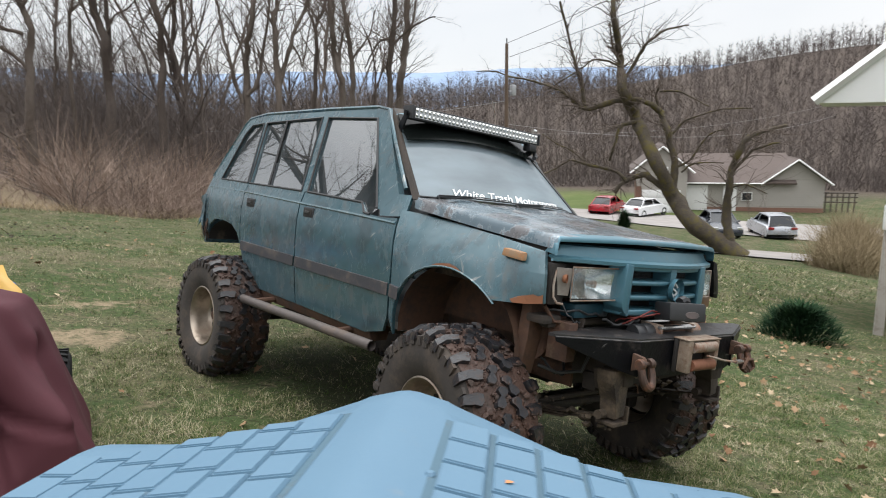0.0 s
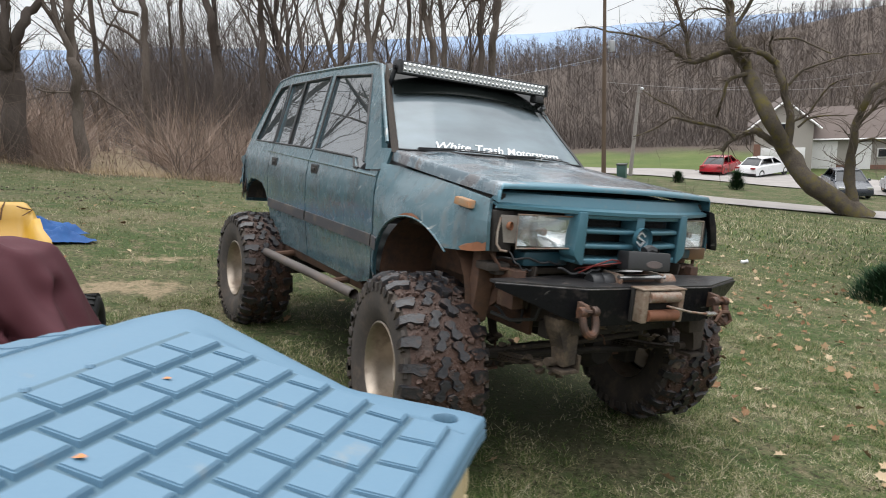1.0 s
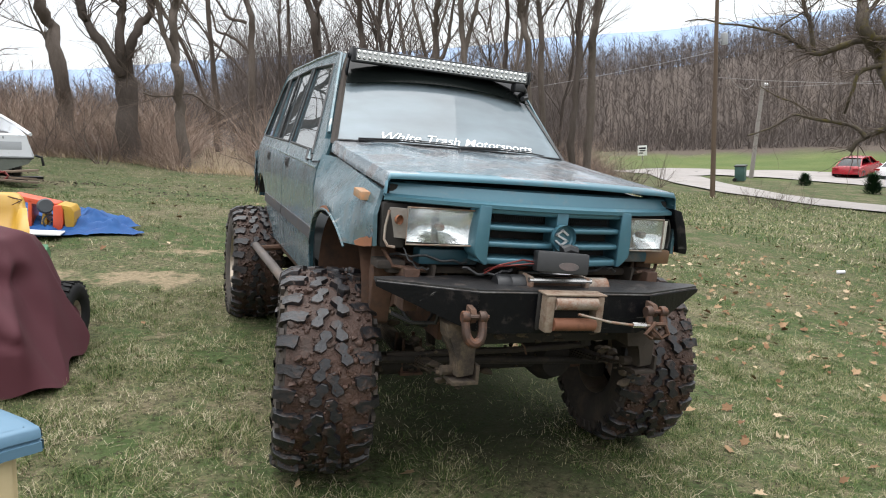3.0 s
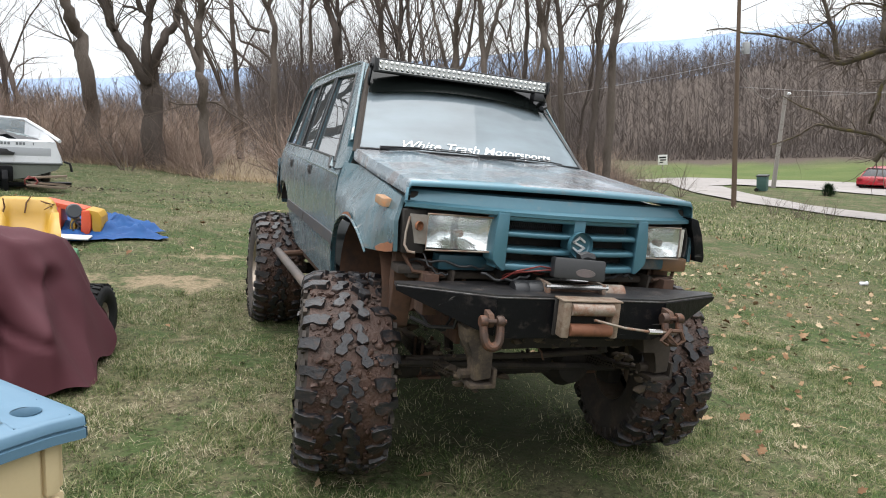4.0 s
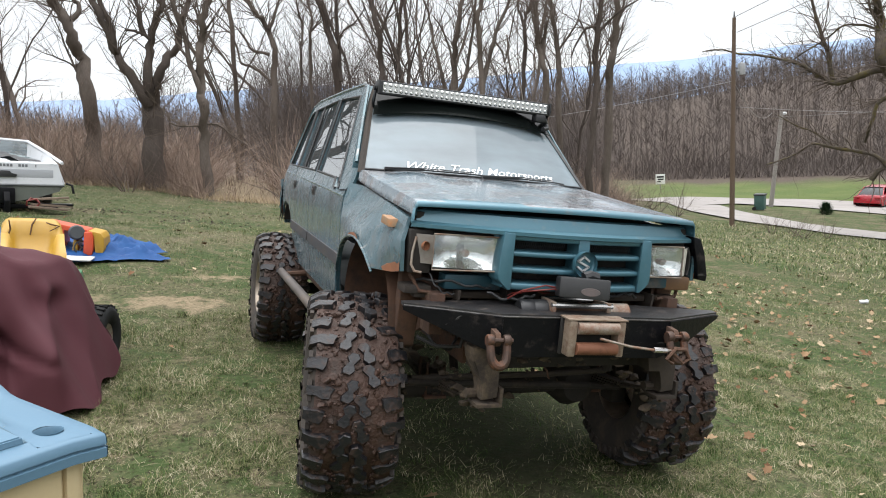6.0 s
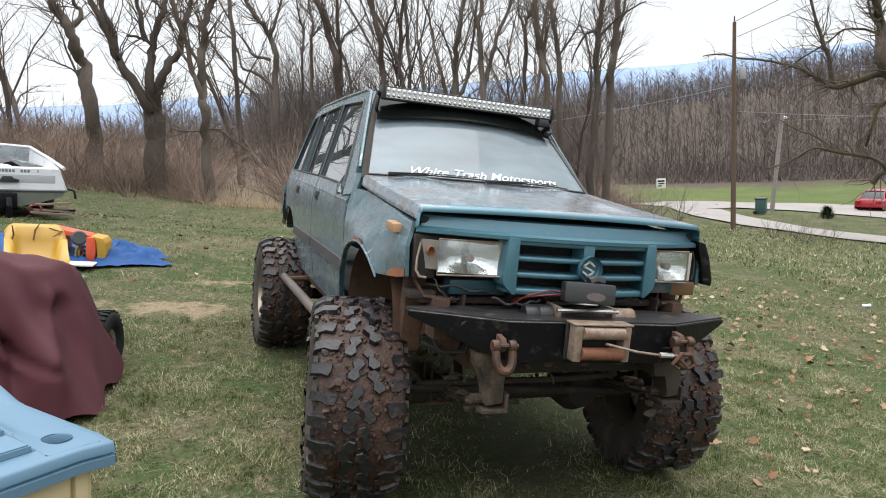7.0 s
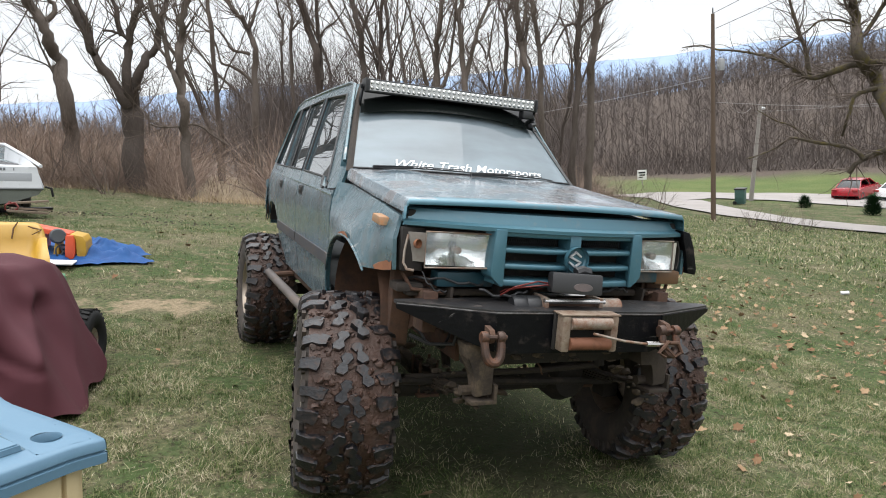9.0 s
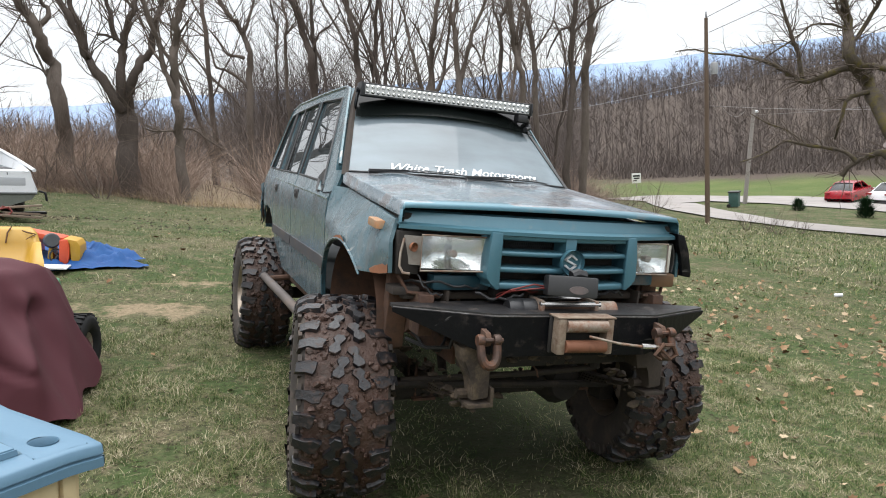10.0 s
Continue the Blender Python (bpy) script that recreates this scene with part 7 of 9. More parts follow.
part("transom_panel", bm, material("pale_grey_panel", (0.36, 0.38, 0.40), (0.3, 0.31, 0.33), rough=0.5), boat, "pale grey transom panel")
for x0, x1 in ((-0.42, -0.30), (-0.12, -0.085), (-0.07, -0.035), (-0.02, 0.015), (0.03, 0.065), (0.08, 0.115), (0.13, 0.165), (0.25, 0.285), (0.30, 0.335), (0.35, 0.385), (0.50, 0.515)):
    bm = bmesh.new()
    box(bm, x0 - 0.05, x1 - 0.05, -0.002, 0.012, 0.815, 0.86)
    part("lettering_bar", bm, material("faded_grey_mark", (0.16, 0.17, 0.18), rough=0.6) if x0 < -0.4 else bpy.data.materials["faded_grey_mark"], boat, "faded lettering as bars")
bm = bmesh.new()
box(bm, -0.13, 0.13, -0.14, 0.0, 0.20, 0.47, 0.03)
prism(bm, [(-0.20, -0.02), (-0.02, -0.02), (-0.02, 0.40), (-0.16, 0.40), (-0.22, 0.25)], "x", -0.045, 0.045, 0.015)
part("outdrive", bm, BLACK_STEEL, boat, "black outdrive leg")
bm = bmesh.new()
prism(bm, [(-0.14, 0.64), (0.16, 0.645), (0.18, 0.69), (0.09, 0.70), (0.07, 0.745), (-0.06, 0.75), (-0.09, 0.70)], "y", -0.05, 0.0, 0.01)
part("engine_vent", bm, PLASTIC_BLACK, boat)
bm = bmesh.new()
loft(bm, [[(0.70 * u, 1.9 - 0.5 * (1 - u * u) * -1.0 - 0.25 * f, 0.92 + 0.34 * (1 - f) * (1 - 0.2 * u * u)) for u in (k / 8 for k in range(-8, 9))] for f in (0.0, 1.0)])
part("boat_windscreen", bm, glass("boat_glass", (0.45, 0.50, 0.47), 0.06, 0.22, 1.4), boat).visible_shadow = False
bm = bmesh.new()
tube(bm, [(0.86, 0.0, 0.90), (0.78, 0.9, 1.06), (0.62, 1.7, 1.24), (0.0, 2.35, 1.27), (-0.62, 1.7, 1.24), (-0.78, 0.9, 1.06), (-0.86, 0.0, 0.90)], 0.03, 6)
part("screen_frame", bm, GEL, boat)
bm = bmesh.new()
for sgn in (-1, 1):
    loft(bm, [[(sgn * 0.80, 0.02, 0.88), (sgn * 0.78, 0.9, 1.05), (sgn * 0.64, 1.7, 1.22)], [(sgn * 0.76, 0.05, 0.86), (sgn * 0.70, 0.9, 0.90), (sgn * 0.62, 1.7, 0.95)]])
part("side_wing", thicken(bm, 0.02), GEL, boat)
bm = bmesh.new()
rng = random.Random(8)
rows = []
for j in range(7):
    rows.append([(-0.64 + 1.28 * k / 10, 0.40 + 0.27 * j, 0.84 + 0.015 * j + 0.10 * math.sin(k * 1.3 + j) * 0.6 + 0.10 * math.exp(-((k - 5) / 2.5) ** 2)) for k in range(11)])
loft(bm, rows)
part("crumpled_sheet", bm, PLASTIC_BLACK, boat, "crumpled black sheet in the cockpit")
bm = bmesh.new()
for sgn in (-1, 1):
    box(bm, sgn * 0.55 - 0.03, sgn * 0.55 + 0.03, -0.25, 4.8, 0.12, 0.20, 0.01)
for y in (0.05, 1.6, 3.2):
    box(bm, -0.80, 0.80, y, y + 0.06, 0.10, 0.17, 0.01)
box(bm, 0.55, 0.98, -0.25, -0.10, 0.16, 0.20, 0.01)
trailer = part("trailer_frame", bm, BLACK_STEEL, boat, "low dark trailer frame")
for sgn in (-1, 1):
    bm = bmesh.new()
    lathe(bm, [(0.0, 0.07), (0.14, 0.07), (0.24, 0.08), (0.27, 0.05), (0.27, -0.05), (0.24, -0.08), (0.0, -0.07)], pose(sgn * 0.86, 1.5, 0.26, 0, 90, 0), 24)
    part("trailer_wheel", bm, RUBBER, trailer)
bm = bmesh.new()
tube(bm, [(0.9, -0.1, 0.55), (0.98, -0.16, 0.52), (1.0, -0.18, 0.38)], 0.02, 6)
part("tow_hook", bm, BLACK_STEEL, boat)

# scrap timber and a hose heaped on the trailer behind the boat
for x0, x1, y0, y1, z0, tilt in ((0.30, 0.92, -0.34, -0.22, 0.20, 4), (0.36, 0.95, -0.20, -0.10, 0.23, -4), (0.20, 0.80, -0.46, -0.36, 0.17, 6)):
    bm = bmesh.new()
    box(bm, x0, x1, y0, y1, z0, z0 + 0.035, 0.004, pose(0, 0, 0, 0, tilt, tilt * 1.5))
    part("scrap_board", bm, material("weathered_board", (0.20, 0.15, 0.11), (0.11, 0.085, 0.065), rough=0.9, stretch=(0.2, 1, 1)) if tilt == 4 else bpy.data.materials["weathered_board"], trailer, "weathered scrap board")
bm = bmesh.new()
tube(bm, [(0.35 + 0.10 * math.cos(k * 0.9), -0.30 + 0.03 * math.sin(k * 1.7), 0.22 + 0.09 * math.sin(k * 0.9) * (1 if k % 2 else 0.6)) for k in range(16)], 0.012, 6)
part("hose", bm, RED_WIRE, trailer, "coil of red hose")

# a crushed can on the grass
bm = bmesh.new()
lathe(bm, [(0, -0.06), (0.03, -0.06), (0.033, -0.03), (0.027, 0.01), (0.033, 0.05), (0.028, 0.06), (0, 0.06)], None, 16)
ob = new("drink_can", finish(bm, "drink_can", material("white_can", (0.65, 0.66, 0.68), (0.5, 0.5, 0.55), rough=0.3), 40))
ob.matrix_basis = Matrix.Translation((8.4, 4.0, lay(8.4, 4.0) + 0.035)) @ pose(0, 0, 0, 85, 0, 50)
tagged(ob, "crushed white drink can lying on the grass", "can")

# ---- trees ----
BARK = material("grey_brown_bark", (0.060, 0.048, 0.040), (0.15, 0.125, 0.107), rough=0.95, grain=26, blotch=3, amount=0.9, bump=0.9, stretch=(1, 1, 0.25), spec=0.15, bump_dist=0.02)
BARK_DARK = material("dark_bark", (0.050, 0.040, 0.034), (0.095, 0.078, 0.068), rough=0.95, grain=26, blotch=3, amount=0.9, bump=0.9, stretch=(1, 1, 0.25), spec=0.15, bump_dist=0.02)
TWIG = material("twig_bark", (0.105, 0.083, 0.069), (0.15, 0.122, 0.103), rough=0.95, bump=0, spec=0.1)
MOSSY = material("mossy_bark", (0.052, 0.043, 0.035), (0.105, 0.088, 0.07), rough=0.95, grain=20, blotch=2.5, amount=0.9, bump=0.9, dirt=(0.125, 0.105, 0.022), dirt_amount=0.45, dirt_scale=2.6, spec=0.15, bump_dist=0.02)


class Wood:
    """Vertices and faces of many tubes, gathered fast."""

    def __init__(self):
        self.v, self.f = [], []

    def limb(self, pts, rads, seg):
        b = len(self.v)
        n, s = len(pts), None
        for i, p in enumerate(pts):
            a, c = pts[max(i - 1, 0)], pts[min(i + 1, n - 1)]
            d = (c - a).normalized()
            s = (d.cross(Vector((0.31, 0.17, 0.93)) if abs(d.z) < 0.9 else Vector((1, 0.1, 0))) if s is None else s - d * s.dot(d)).normalized()
            o = d.cross(s)
            r = rads[i]
            for k in range(seg):
                t = 2 * math.pi * k / seg
                q = p + (r * math.cos(t)) * s + (r * math.sin(t)) * o
                self.v.append((q.x, q.y, q.z))
        for i in range(n - 1):
            for k in range(seg):
                k2 = (k + 1) % seg
                self.f.append((b + i * seg + k, b + i * seg + k2, b + (i + 1) * seg + k2, b + (i + 1) * seg + k))

    def mesh(self, name, mat, smooth_=True):
        me = bpy.data.meshes.new(name)
        me.from_pydata(self.v, [], self.f)
        me.materials.append(mat)
        if smooth_:
            me.polygons.foreach_set("use_smooth", [True] * len(me.polygons))
        return me


def wander(rng, start, d, length, n, bend, rise):
    """A crooked line that starts at start in direction d."""
    pts, p, d = [start], start.copy(), d.normalized()
    for _ in range(n):
        d = (d + Vector((rng.gauss(0, bend), rng.gauss(0, bend), rng.gauss(0, bend * 0.6) + rise))).normalized()
        p = p + d * (length / n)
        pts.append(p.copy())
    return pts


def grow(rng, trunk, crown, start, d, length, radius, level, deep, seg=7, rise=0.03, bend=0.10, spread=0.75, kids=(5, 6, 5, 4)):
    n = (14, 8, 5, 4, 3)[min(level, 4)]
    pts = wander(rng, start, d, length, n, bend * (1 + 0.7 * level), rise)
    tip = 0.42 if level == 0 else 0.25
    rads = [radius * (1 - (1 - tip) * i / n) for i in range(n + 1)]
    if level <= 1:
        rads = [r * rng.uniform(0.88, 1.14) for r in rads]
    if level == 0:
        rads[0] *= 1.35
        rads[1] *= 1.15
    (trunk if level <= 1 else crown).limb(pts, rads, max(3, seg - 2 * level))
    if level >= deep:
        return
    count = kids[min(level, len(kids) - 1)]
    for k in range(count):
        f = (0.22 + 0.76 * (k + rng.random() * 0.8) / count) if level == 0 else (0.2 + 0.8 * (k + rng.random()) / count)
        f = min(f, 0.98)
        i = min(int(f * n), n - 1)
        p = pts[i].lerp(pts[i + 1], f * n - i)
        ax = (pts[i + 1] - pts[i]).normalized()
        side = ax.cross(Vector((rng.gauss(0, 1), rng.gauss(0, 1), rng.gauss(0, 1)))).normalized()
        ang = spread * rng.uniform(0.65, 1.25)
        dd = ax * math.cos(ang) + side * math.sin(ang)
        grow(rng, trunk, crown, p, dd, length * rng.uniform(0.38, 0.58) * (1.05 - 0.35 * f), rads[i] * rng.uniform(0.30, 0.52), level + 1, deep, seg, rise * 1.2, bend, spread, kids)


def bare_tree(name, label, at, seed, height, radius, leans=((0, 0),), bark=None, deep=4, kids=(7, 6, 5, 4), spread=0.62, group="", turn=0.0, bend=0.105):
    """A leafless tree with one or several stems; each lean is (degrees, towards which bearing)."""
    rng = random.Random(seed)
    trunk, crown = Wood(), Wood()
    for i, (deg, bearing) in enumerate(leans):
        a, b = radians(deg), radians(bearing)
        d = Vector((math.sin(a) * math.sin(b), math.sin(a) * math.cos(b), math.cos(a)))
        r = radius * (1 if i == 0 else 0.72)
        grow(rng, trunk, crown, Vector((0.25 * radius * i * math.sin(b), 0.25 * radius * i * math.cos(b), -0.3)), d, height * (1 - 0.08 * i), r, 0, deep, 9, 0.02, bend, spread, kids)
    root = thing(name, label, "tree", Matrix.Translation((at[0], at[1], lay(at[0], at[1]))) @ pose(0, 0, 0, 0, 0, turn), group)
    for nm, w, m in (("trunk", trunk, bark or BARK), ("crown", crown, TWIG)):
        ob = new(nm, w.mesh(nm, m))
        ob.parent = root
    return root


EYE_X, EYE_Y = -1.42, -3.23


def polar(az, d):
    """A place at a bearing and a distance from where the walk ends."""
    return EYE_X + d * math.sin(radians(az)), EYE_Y + d * math.cos(radians(az))


# the trees along the edge of the woods: bearing, distance, height, radius, stems
EDGE_TREES = (
    (-10.0, 36.0, 13, 0.2, ((8, 280),)),
    (4.0, 33.0, 14, 0.22, ((3, 80), (9, 270))),
    (-22, 23.0, 15, 0.25, ((4, 80), (9, 270))),
    (-29, 21.0, 15, 0.22, ((6, 280),)),
    (-37, 20.0, 15, 0.25, ((5, 60), (8, 240))),
    (-47, 19.0, 15, 0.22, ((3, 100),)),
)
for i, (az, d, h, r, leans) in enumerate(EDGE_TREES):
    x, y = polar(az, d)
    bare_tree("woodland_tree", "tall leafless tree with grey-brown bark at the edge of the woods" if len(leans) == 1 else "leafless tree with several stems at the edge of the woods",
              (x, y), 40 + i, h * 0.80, r * 0.70, leans, BARK if i % 3 else BARK_DARK, 4, (10, 7, 6, 4) if len(leans) == 1 else (7, 6, 6, 4), 0.48, "trees at the edge of the woods")
bare_tree("yard_tree", "large bare spreading tree on the upper lawn", (-9.9, 16.4), 61, 17.0, 0.52, ((15, 90),), BARK_DARK, 4, (14, 6, 5, 4), 0.95, bend=0.03)
# trees deeper in, from a few grown ones
deep_set = []
for i in range(6):
    deep_set.append(bare_tree("woodland_tree", "slender leafless tree standing deeper in the woods", polar(9 + 5 * i, 40 + 3 * i), 90 + i, 11 + (i % 3) * 1.5, 0.10 + 0.015 * (i % 3), ((3 + i % 4, 60 * i),), BARK_DARK if i % 2 else BARK, 3, (12, 6, 4), 0.42, "trees in the woods"))
rng = random.Random(77)
for k in range(60):
    az = rng.uniform(-20, 36)
    d = rng.uniform(30, 78)
    if az < 9 and rng.random() < 0.85:
        continue
    x, y = polar(az, d)
    if y < edge_y(x) + 4:
        continue
    s = rng.uniform(0.75, 1.15)
    src = deep_set[rng.randrange(6)]
    src.scale = (s, s, s)
    copy_thing(src, Matrix.Translation((x, y, lay(x, y))) @ pose(0, 0, 0, 0, 0, rng.uniform(0, 360)))
    src.scale = (1, 1, 1)

# brush and dead weeds along the edge of the lawn
def island_material(name, tones, rough=0.95, noise_scale=0.6, fine=(4, 0.5, 1.6)):
    """Small pieces of one mesh, each with a tone of its own."""
    m = bpy.data.materials.new(name)
    m.use_nodes = True
    n, l = m.node_tree.nodes, m.node_tree.links
    b = n["Principled BSDF"]
    b.inputs["Roughness"].default_value = rough
    b.inputs["Specular IOR Level"].default_value = 0.12
    geo, rp = n.new("ShaderNodeNewGeometry"), n.new("ShaderNodeValToRGB")
    tx, ad = n.new("ShaderNodeTexNoise"), n.new("ShaderNodeMath")
    tx.inputs["Scale"].default_value = noise_scale
    tx.inputs["Detail"].default_value, tx.inputs["Roughness"].default_value = fine[0], fine[1]
    l.new(geo.outputs["Position"], tx.inputs["Vector"])
    ad.operation = "MULTIPLY_ADD"
    ad.inputs[1].default_value, ad.inputs[2].default_value = fine[2], -0.5 * fine[2]
    l.new(tx.outputs["Fac"], ad.inputs[0])
    sm = n.new("ShaderNodeMath")
    sm.operation = "ADD"
    l.new(geo.outputs["Random Per Island"], sm.inputs[0])
    l.new(ad.outputs[0], sm.inputs[1])
    while len(rp.color_ramp.elements) < len(tones):
        rp.color_ramp.elements.new(0.5)
    for i, c in enumerate(tones):
        rp.color_ramp.elements[i].position = i / (len(tones) - 1)
        rp.color_ramp.elements[i].color = (*c, 1)
    l.new(sm.outputs[0], rp.inputs["Fac"])
    l.new(rp.outputs["Color"], b.inputs["Base Color"])
    return m


BRUSH = island_material("dead_brush", ((0.125, 0.091, 0.075), (0.25, 0.185, 0.150), (0.205, 0.154, 0.126), (0.37, 0.285, 0.22)), noise_scale=0.3)
STRAW = island_material("straw", ((0.36, 0.28, 0.17), (0.28, 0.21, 0.13), (0.42, 0.34, 0.22), (0.22, 0.16, 0.10)))


def ribbons(name, spots, mat, seg=3):
    """Thin bent blades from (place, height, width, lean, bearing), gathered into one mesh."""
    k = len(spots)
    sp = np.array(spots)                        # x y z h w lean bearing curl, and which way it faces
    f = np.linspace(0, 1, seg + 1)
    co = np.zeros((k, seg + 1, 2, 3))
    dirx, diry = np.sin(sp[:, 6]), np.cos(sp[:, 6])
    face = sp[:, 8] if sp.shape[1] > 8 else sp[:, 6]
    wx, wy = np.cos(face), -np.sin(face)
    for i, t in enumerate(f):
        reach = sp[:, 3] * (sp[:, 5] * t + sp[:, 7] * t * t)
        up = sp[:, 3] * (t - 0.35 * sp[:, 7] * t * t)
        for s, sg in enumerate((-1, 1)):
            wd = 0.5 * sp[:, 4] * (1 - 0.85 * t) * sg
            co[:, i, s, 0] = sp[:, 0] + dirx * reach + wx * wd
            co[:, i, s, 1] = sp[:, 1] + diry * reach + wy * wd
            co[:, i, s, 2] = sp[:, 2] + up
    vs = co.reshape(-1, 3)
    per = (seg + 1) * 2
    quad = np.array([(2 * i, 2 * i + 1, 2 * i + 3, 2 * i + 2) for i in range(seg)])
    fs = (np.arange(k)[:, None, None] * per + quad[None]).reshape(-1, 4)
    me = bpy.data.meshes.new(name)
    me.vertices.add(len(vs))
    me.vertices.foreach_set("co", vs.ravel())
    me.loops.add(fs.size)
    me.loops.foreach_set("vertex_index", fs.ravel().astype(np.int32))
    me.polygons.add(len(fs))
    me.polygons.foreach_set("loop_start", np.arange(0, fs.size, 4, dtype=np.int32))
    me.update(calc_edges=True)
    me.materials.append(mat)
    return new(name, me)


# woods beyond, too many to count
FAR_WOOD = island_material("far_woods", ((0.092, 0.076, 0.069), (0.104, 0.087, 0.079), (0.118, 0.099, 0.090), (0.130, 0.111, 0.102)), 1.0, 0.035)
rng = random.Random(5)
stems, twigs = [], []
n_far = 0
while n_far < 8200:
    az = rng.uniform(-30, 92)
    hill = az > 33
    if rng.random() < 0.06:
        az = rng.uniform(110, 310)                # unseen woods behind, added to dim the low sky and show in reflections
        hill = False
    d = 88 + 320 * rng.random() ** 1.3 if hill else rng.uniform(40, 190)
    x, y = polar(az, d)
    if not hill and y > -20 and y < edge_y(x) + 6:
        continue
    if az < 6 and d < 150 and rng.random() < 0.9:
        continue
    n_far += 1
    z = lay(x, y)
    h = rng.uniform(7, 12) * (0.8 if d < 80 else 1.0)
    if az < -3:
        h *= 0.6
    if rng.random() < 0.4:
        h = rng.uniform(2, 5)                     # saplings and bushes below
    wide = 0.03 + d * 0.00032
    lean, way = rng.gauss(0, 0.15), rng.uniform(0, 6.283)
    stems.append((x, y, z - 0.3, h, wide * rng.uniform(1.0, 2.4), lean, way, rng.gauss(0, 0.1), rng.uniform(0, 6.283)))
    for _ in range(32):
        f = rng.uniform(0.12, 0.93)
        b = rng.uniform(0, 6.283)
        up = rng.uniform(0.10, 0.26) * h * (1.2 - 0.7 * f)
        twigs.append((x + math.sin(way) * lean * h * f, y + math.cos(way) * lean * h * f, z + h * f, up, wide * rng.uniform(0.7, 1.5), rng.uniform(0.3, 2.0), b, rng.gauss(0, 0.2), rng.uniform(0, 6.283)))
for k in range(1500):                               # the low line of trees past the open field
    az, d = rng.uniform(-34, 12), rng.uniform(120, 280)
    x, y = polar(az, d)
    h = rng.uniform(3.5, 8)
    stems.append((x, y, lay(x, y) - 0.3, h, 0.2, rng.gauss(0, 0.1), rng.uniform(0, 6.283), 0.0, rng.uniform(0, 6.283)))
    for _ in range(12):
        f = rng.uniform(0.05, 0.9)
        twigs.append((x, y, lay(x, y) + h * f, 0.4 * h * (1.1 - 0.7 * f), rng.uniform(0.08, 0.2), rng.uniform(0.3, 1.4), rng.uniform(0, 6.283), 0.0, rng.uniform(0, 6.283)))
for k in range(2300):                               # thin growth between the trunks
    az, d = rng.uniform(5, 36), rng.uniform(31, 75)
    x, y = polar(az, d)
    if y < edge_y(x) + 3:
        continue
    h = rng.uniform(3, 7.5) * (1.15 if 6 < az < 17 else 0.85)
    stems.append((x, y, lay(x, y) - 0.2, h, 0.05, rng.gauss(0, 0.12), rng.uniform(0, 6.283), 0.0, rng.uniform(0, 6.283)))
    for _ in range(26):
        f = rng.uniform(0.05, 0.9)
        twigs.append((x + rng.gauss(0, 0.3), y + rng.gauss(0, 0.3), lay(x, y) + h * f, 0.3 * h * (1.1 - 0.7 * f), rng.uniform(0.012, 0.032), rng.uniform(0.2, 1.2), rng.uniform(0, 6.283), 0.0, rng.uniform(0, 6.283)))
for k in range(1300):                               # the valley's woods behind the edge trees
    az, d = rng.uniform(-2, 34), rng.uniform(80, 180)
    x, y = polar(az, d)
    h = rng.uniform(6, 11)
    stems.append((x, y, lay(x, y) - 0.2, h, 0.11, rng.gauss(0, 0.12), rng.uniform(0, 6.283), 0.0, rng.uniform(0, 6.283)))
    for _ in range(26):
        f = rng.uniform(0.1, 0.93)
        twigs.append((x + rng.gauss(0, 0.4), y + rng.gauss(0, 0.4), lay(x, y) + h * f, 0.22 * h * (1.15 - 0.7 * f), rng.uniform(0.04, 0.09), rng.uniform(0.3, 1.8), rng.uniform(0, 6.283), 0.0, rng.uniform(0, 6.283)))
for k in range(7000):                               # brush along the far edge of the meadow
    az, d = rng.uniform(30, 80), 84 + 22 * rng.random() ** 1.5
    x, y = polar(az, d)
    twigs.append((x, y, lay(x, y) - 0.1, rng.uniform(0.6, 3.2), rng.uniform(0.05, 0.13), rng.gauss(0, 0.5), rng.uniform(0, 6.283), rng.gauss(0.2, 0.4), rng.uniform(0, 6.283)))
far = ribbons("far_woods", stems + twigs, FAR_WOOD, 1)
tagged(far, "leafless grey-brown woods covering the valley and the hillside", "woods", kind="stuff")

rng = random.Random(21)
spots = []
while len(spots) < 60000:
    x = rng.uniform(-16, 24)
    back = rng.random() ** 1.7 * 16
    y = edge_y(x) + back - 0.2
    if math.degrees(math.atan2(x - EYE_X, y - EYE_Y)) > 37:
        continue
    lump = 0.5 + 0.5 * noise.noise((x * 0.45, y * 0.45, 7))
    path = abs(x - 0.05 - 0.079 * (y - 15))       # a worn path into the woods
    if path < 1.15 and rng.random() < 0.94:
        continue
    if rng.random() > 0.25 + lump:
        continue
    h = (0.3 + 1.0 * min(1, back / 2.5)) * rng.uniform(0.4, 1.8) * (0.45 + 1.2 * lump)
    spots.append((x, y, lay(x, y) - 0.03, h, rng.uniform(0.008, 0.018) * (1 + back / 10), rng.gauss(0, 0.9), rng.uniform(0, 6.283), rng.gauss(0.7, 0.7), rng.uniform(0, 6.283)))
while len(spots) < 88000:
    x = rng.uniform(-11, 1.2)
    y = edge_y(x) + 0.4 + 4.0 * rng.random() ** 1.4
    if abs(x - 0.05 - 0.079 * (y - 15)) < 1.15:
        continue
    h = rng.uniform(0.5, 1.35) * (0.75 + 0.5 * noise.noise((x * 0.5, y * 0.5, 3)))
    spots.append((x, y, lay(x, y) - 0.03, h, rng.uniform(0.005, 0.011), rng.gauss(0, 0.7), rng.uniform(0, 6.283), rng.gauss(0.6, 0.7), rng.uniform(0, 6.283)))
tagged(ribbons("brush", spots, BRUSH, 4), "brown tangled brush at the edge of the woods", "brush", kind="stuff")
spots = []
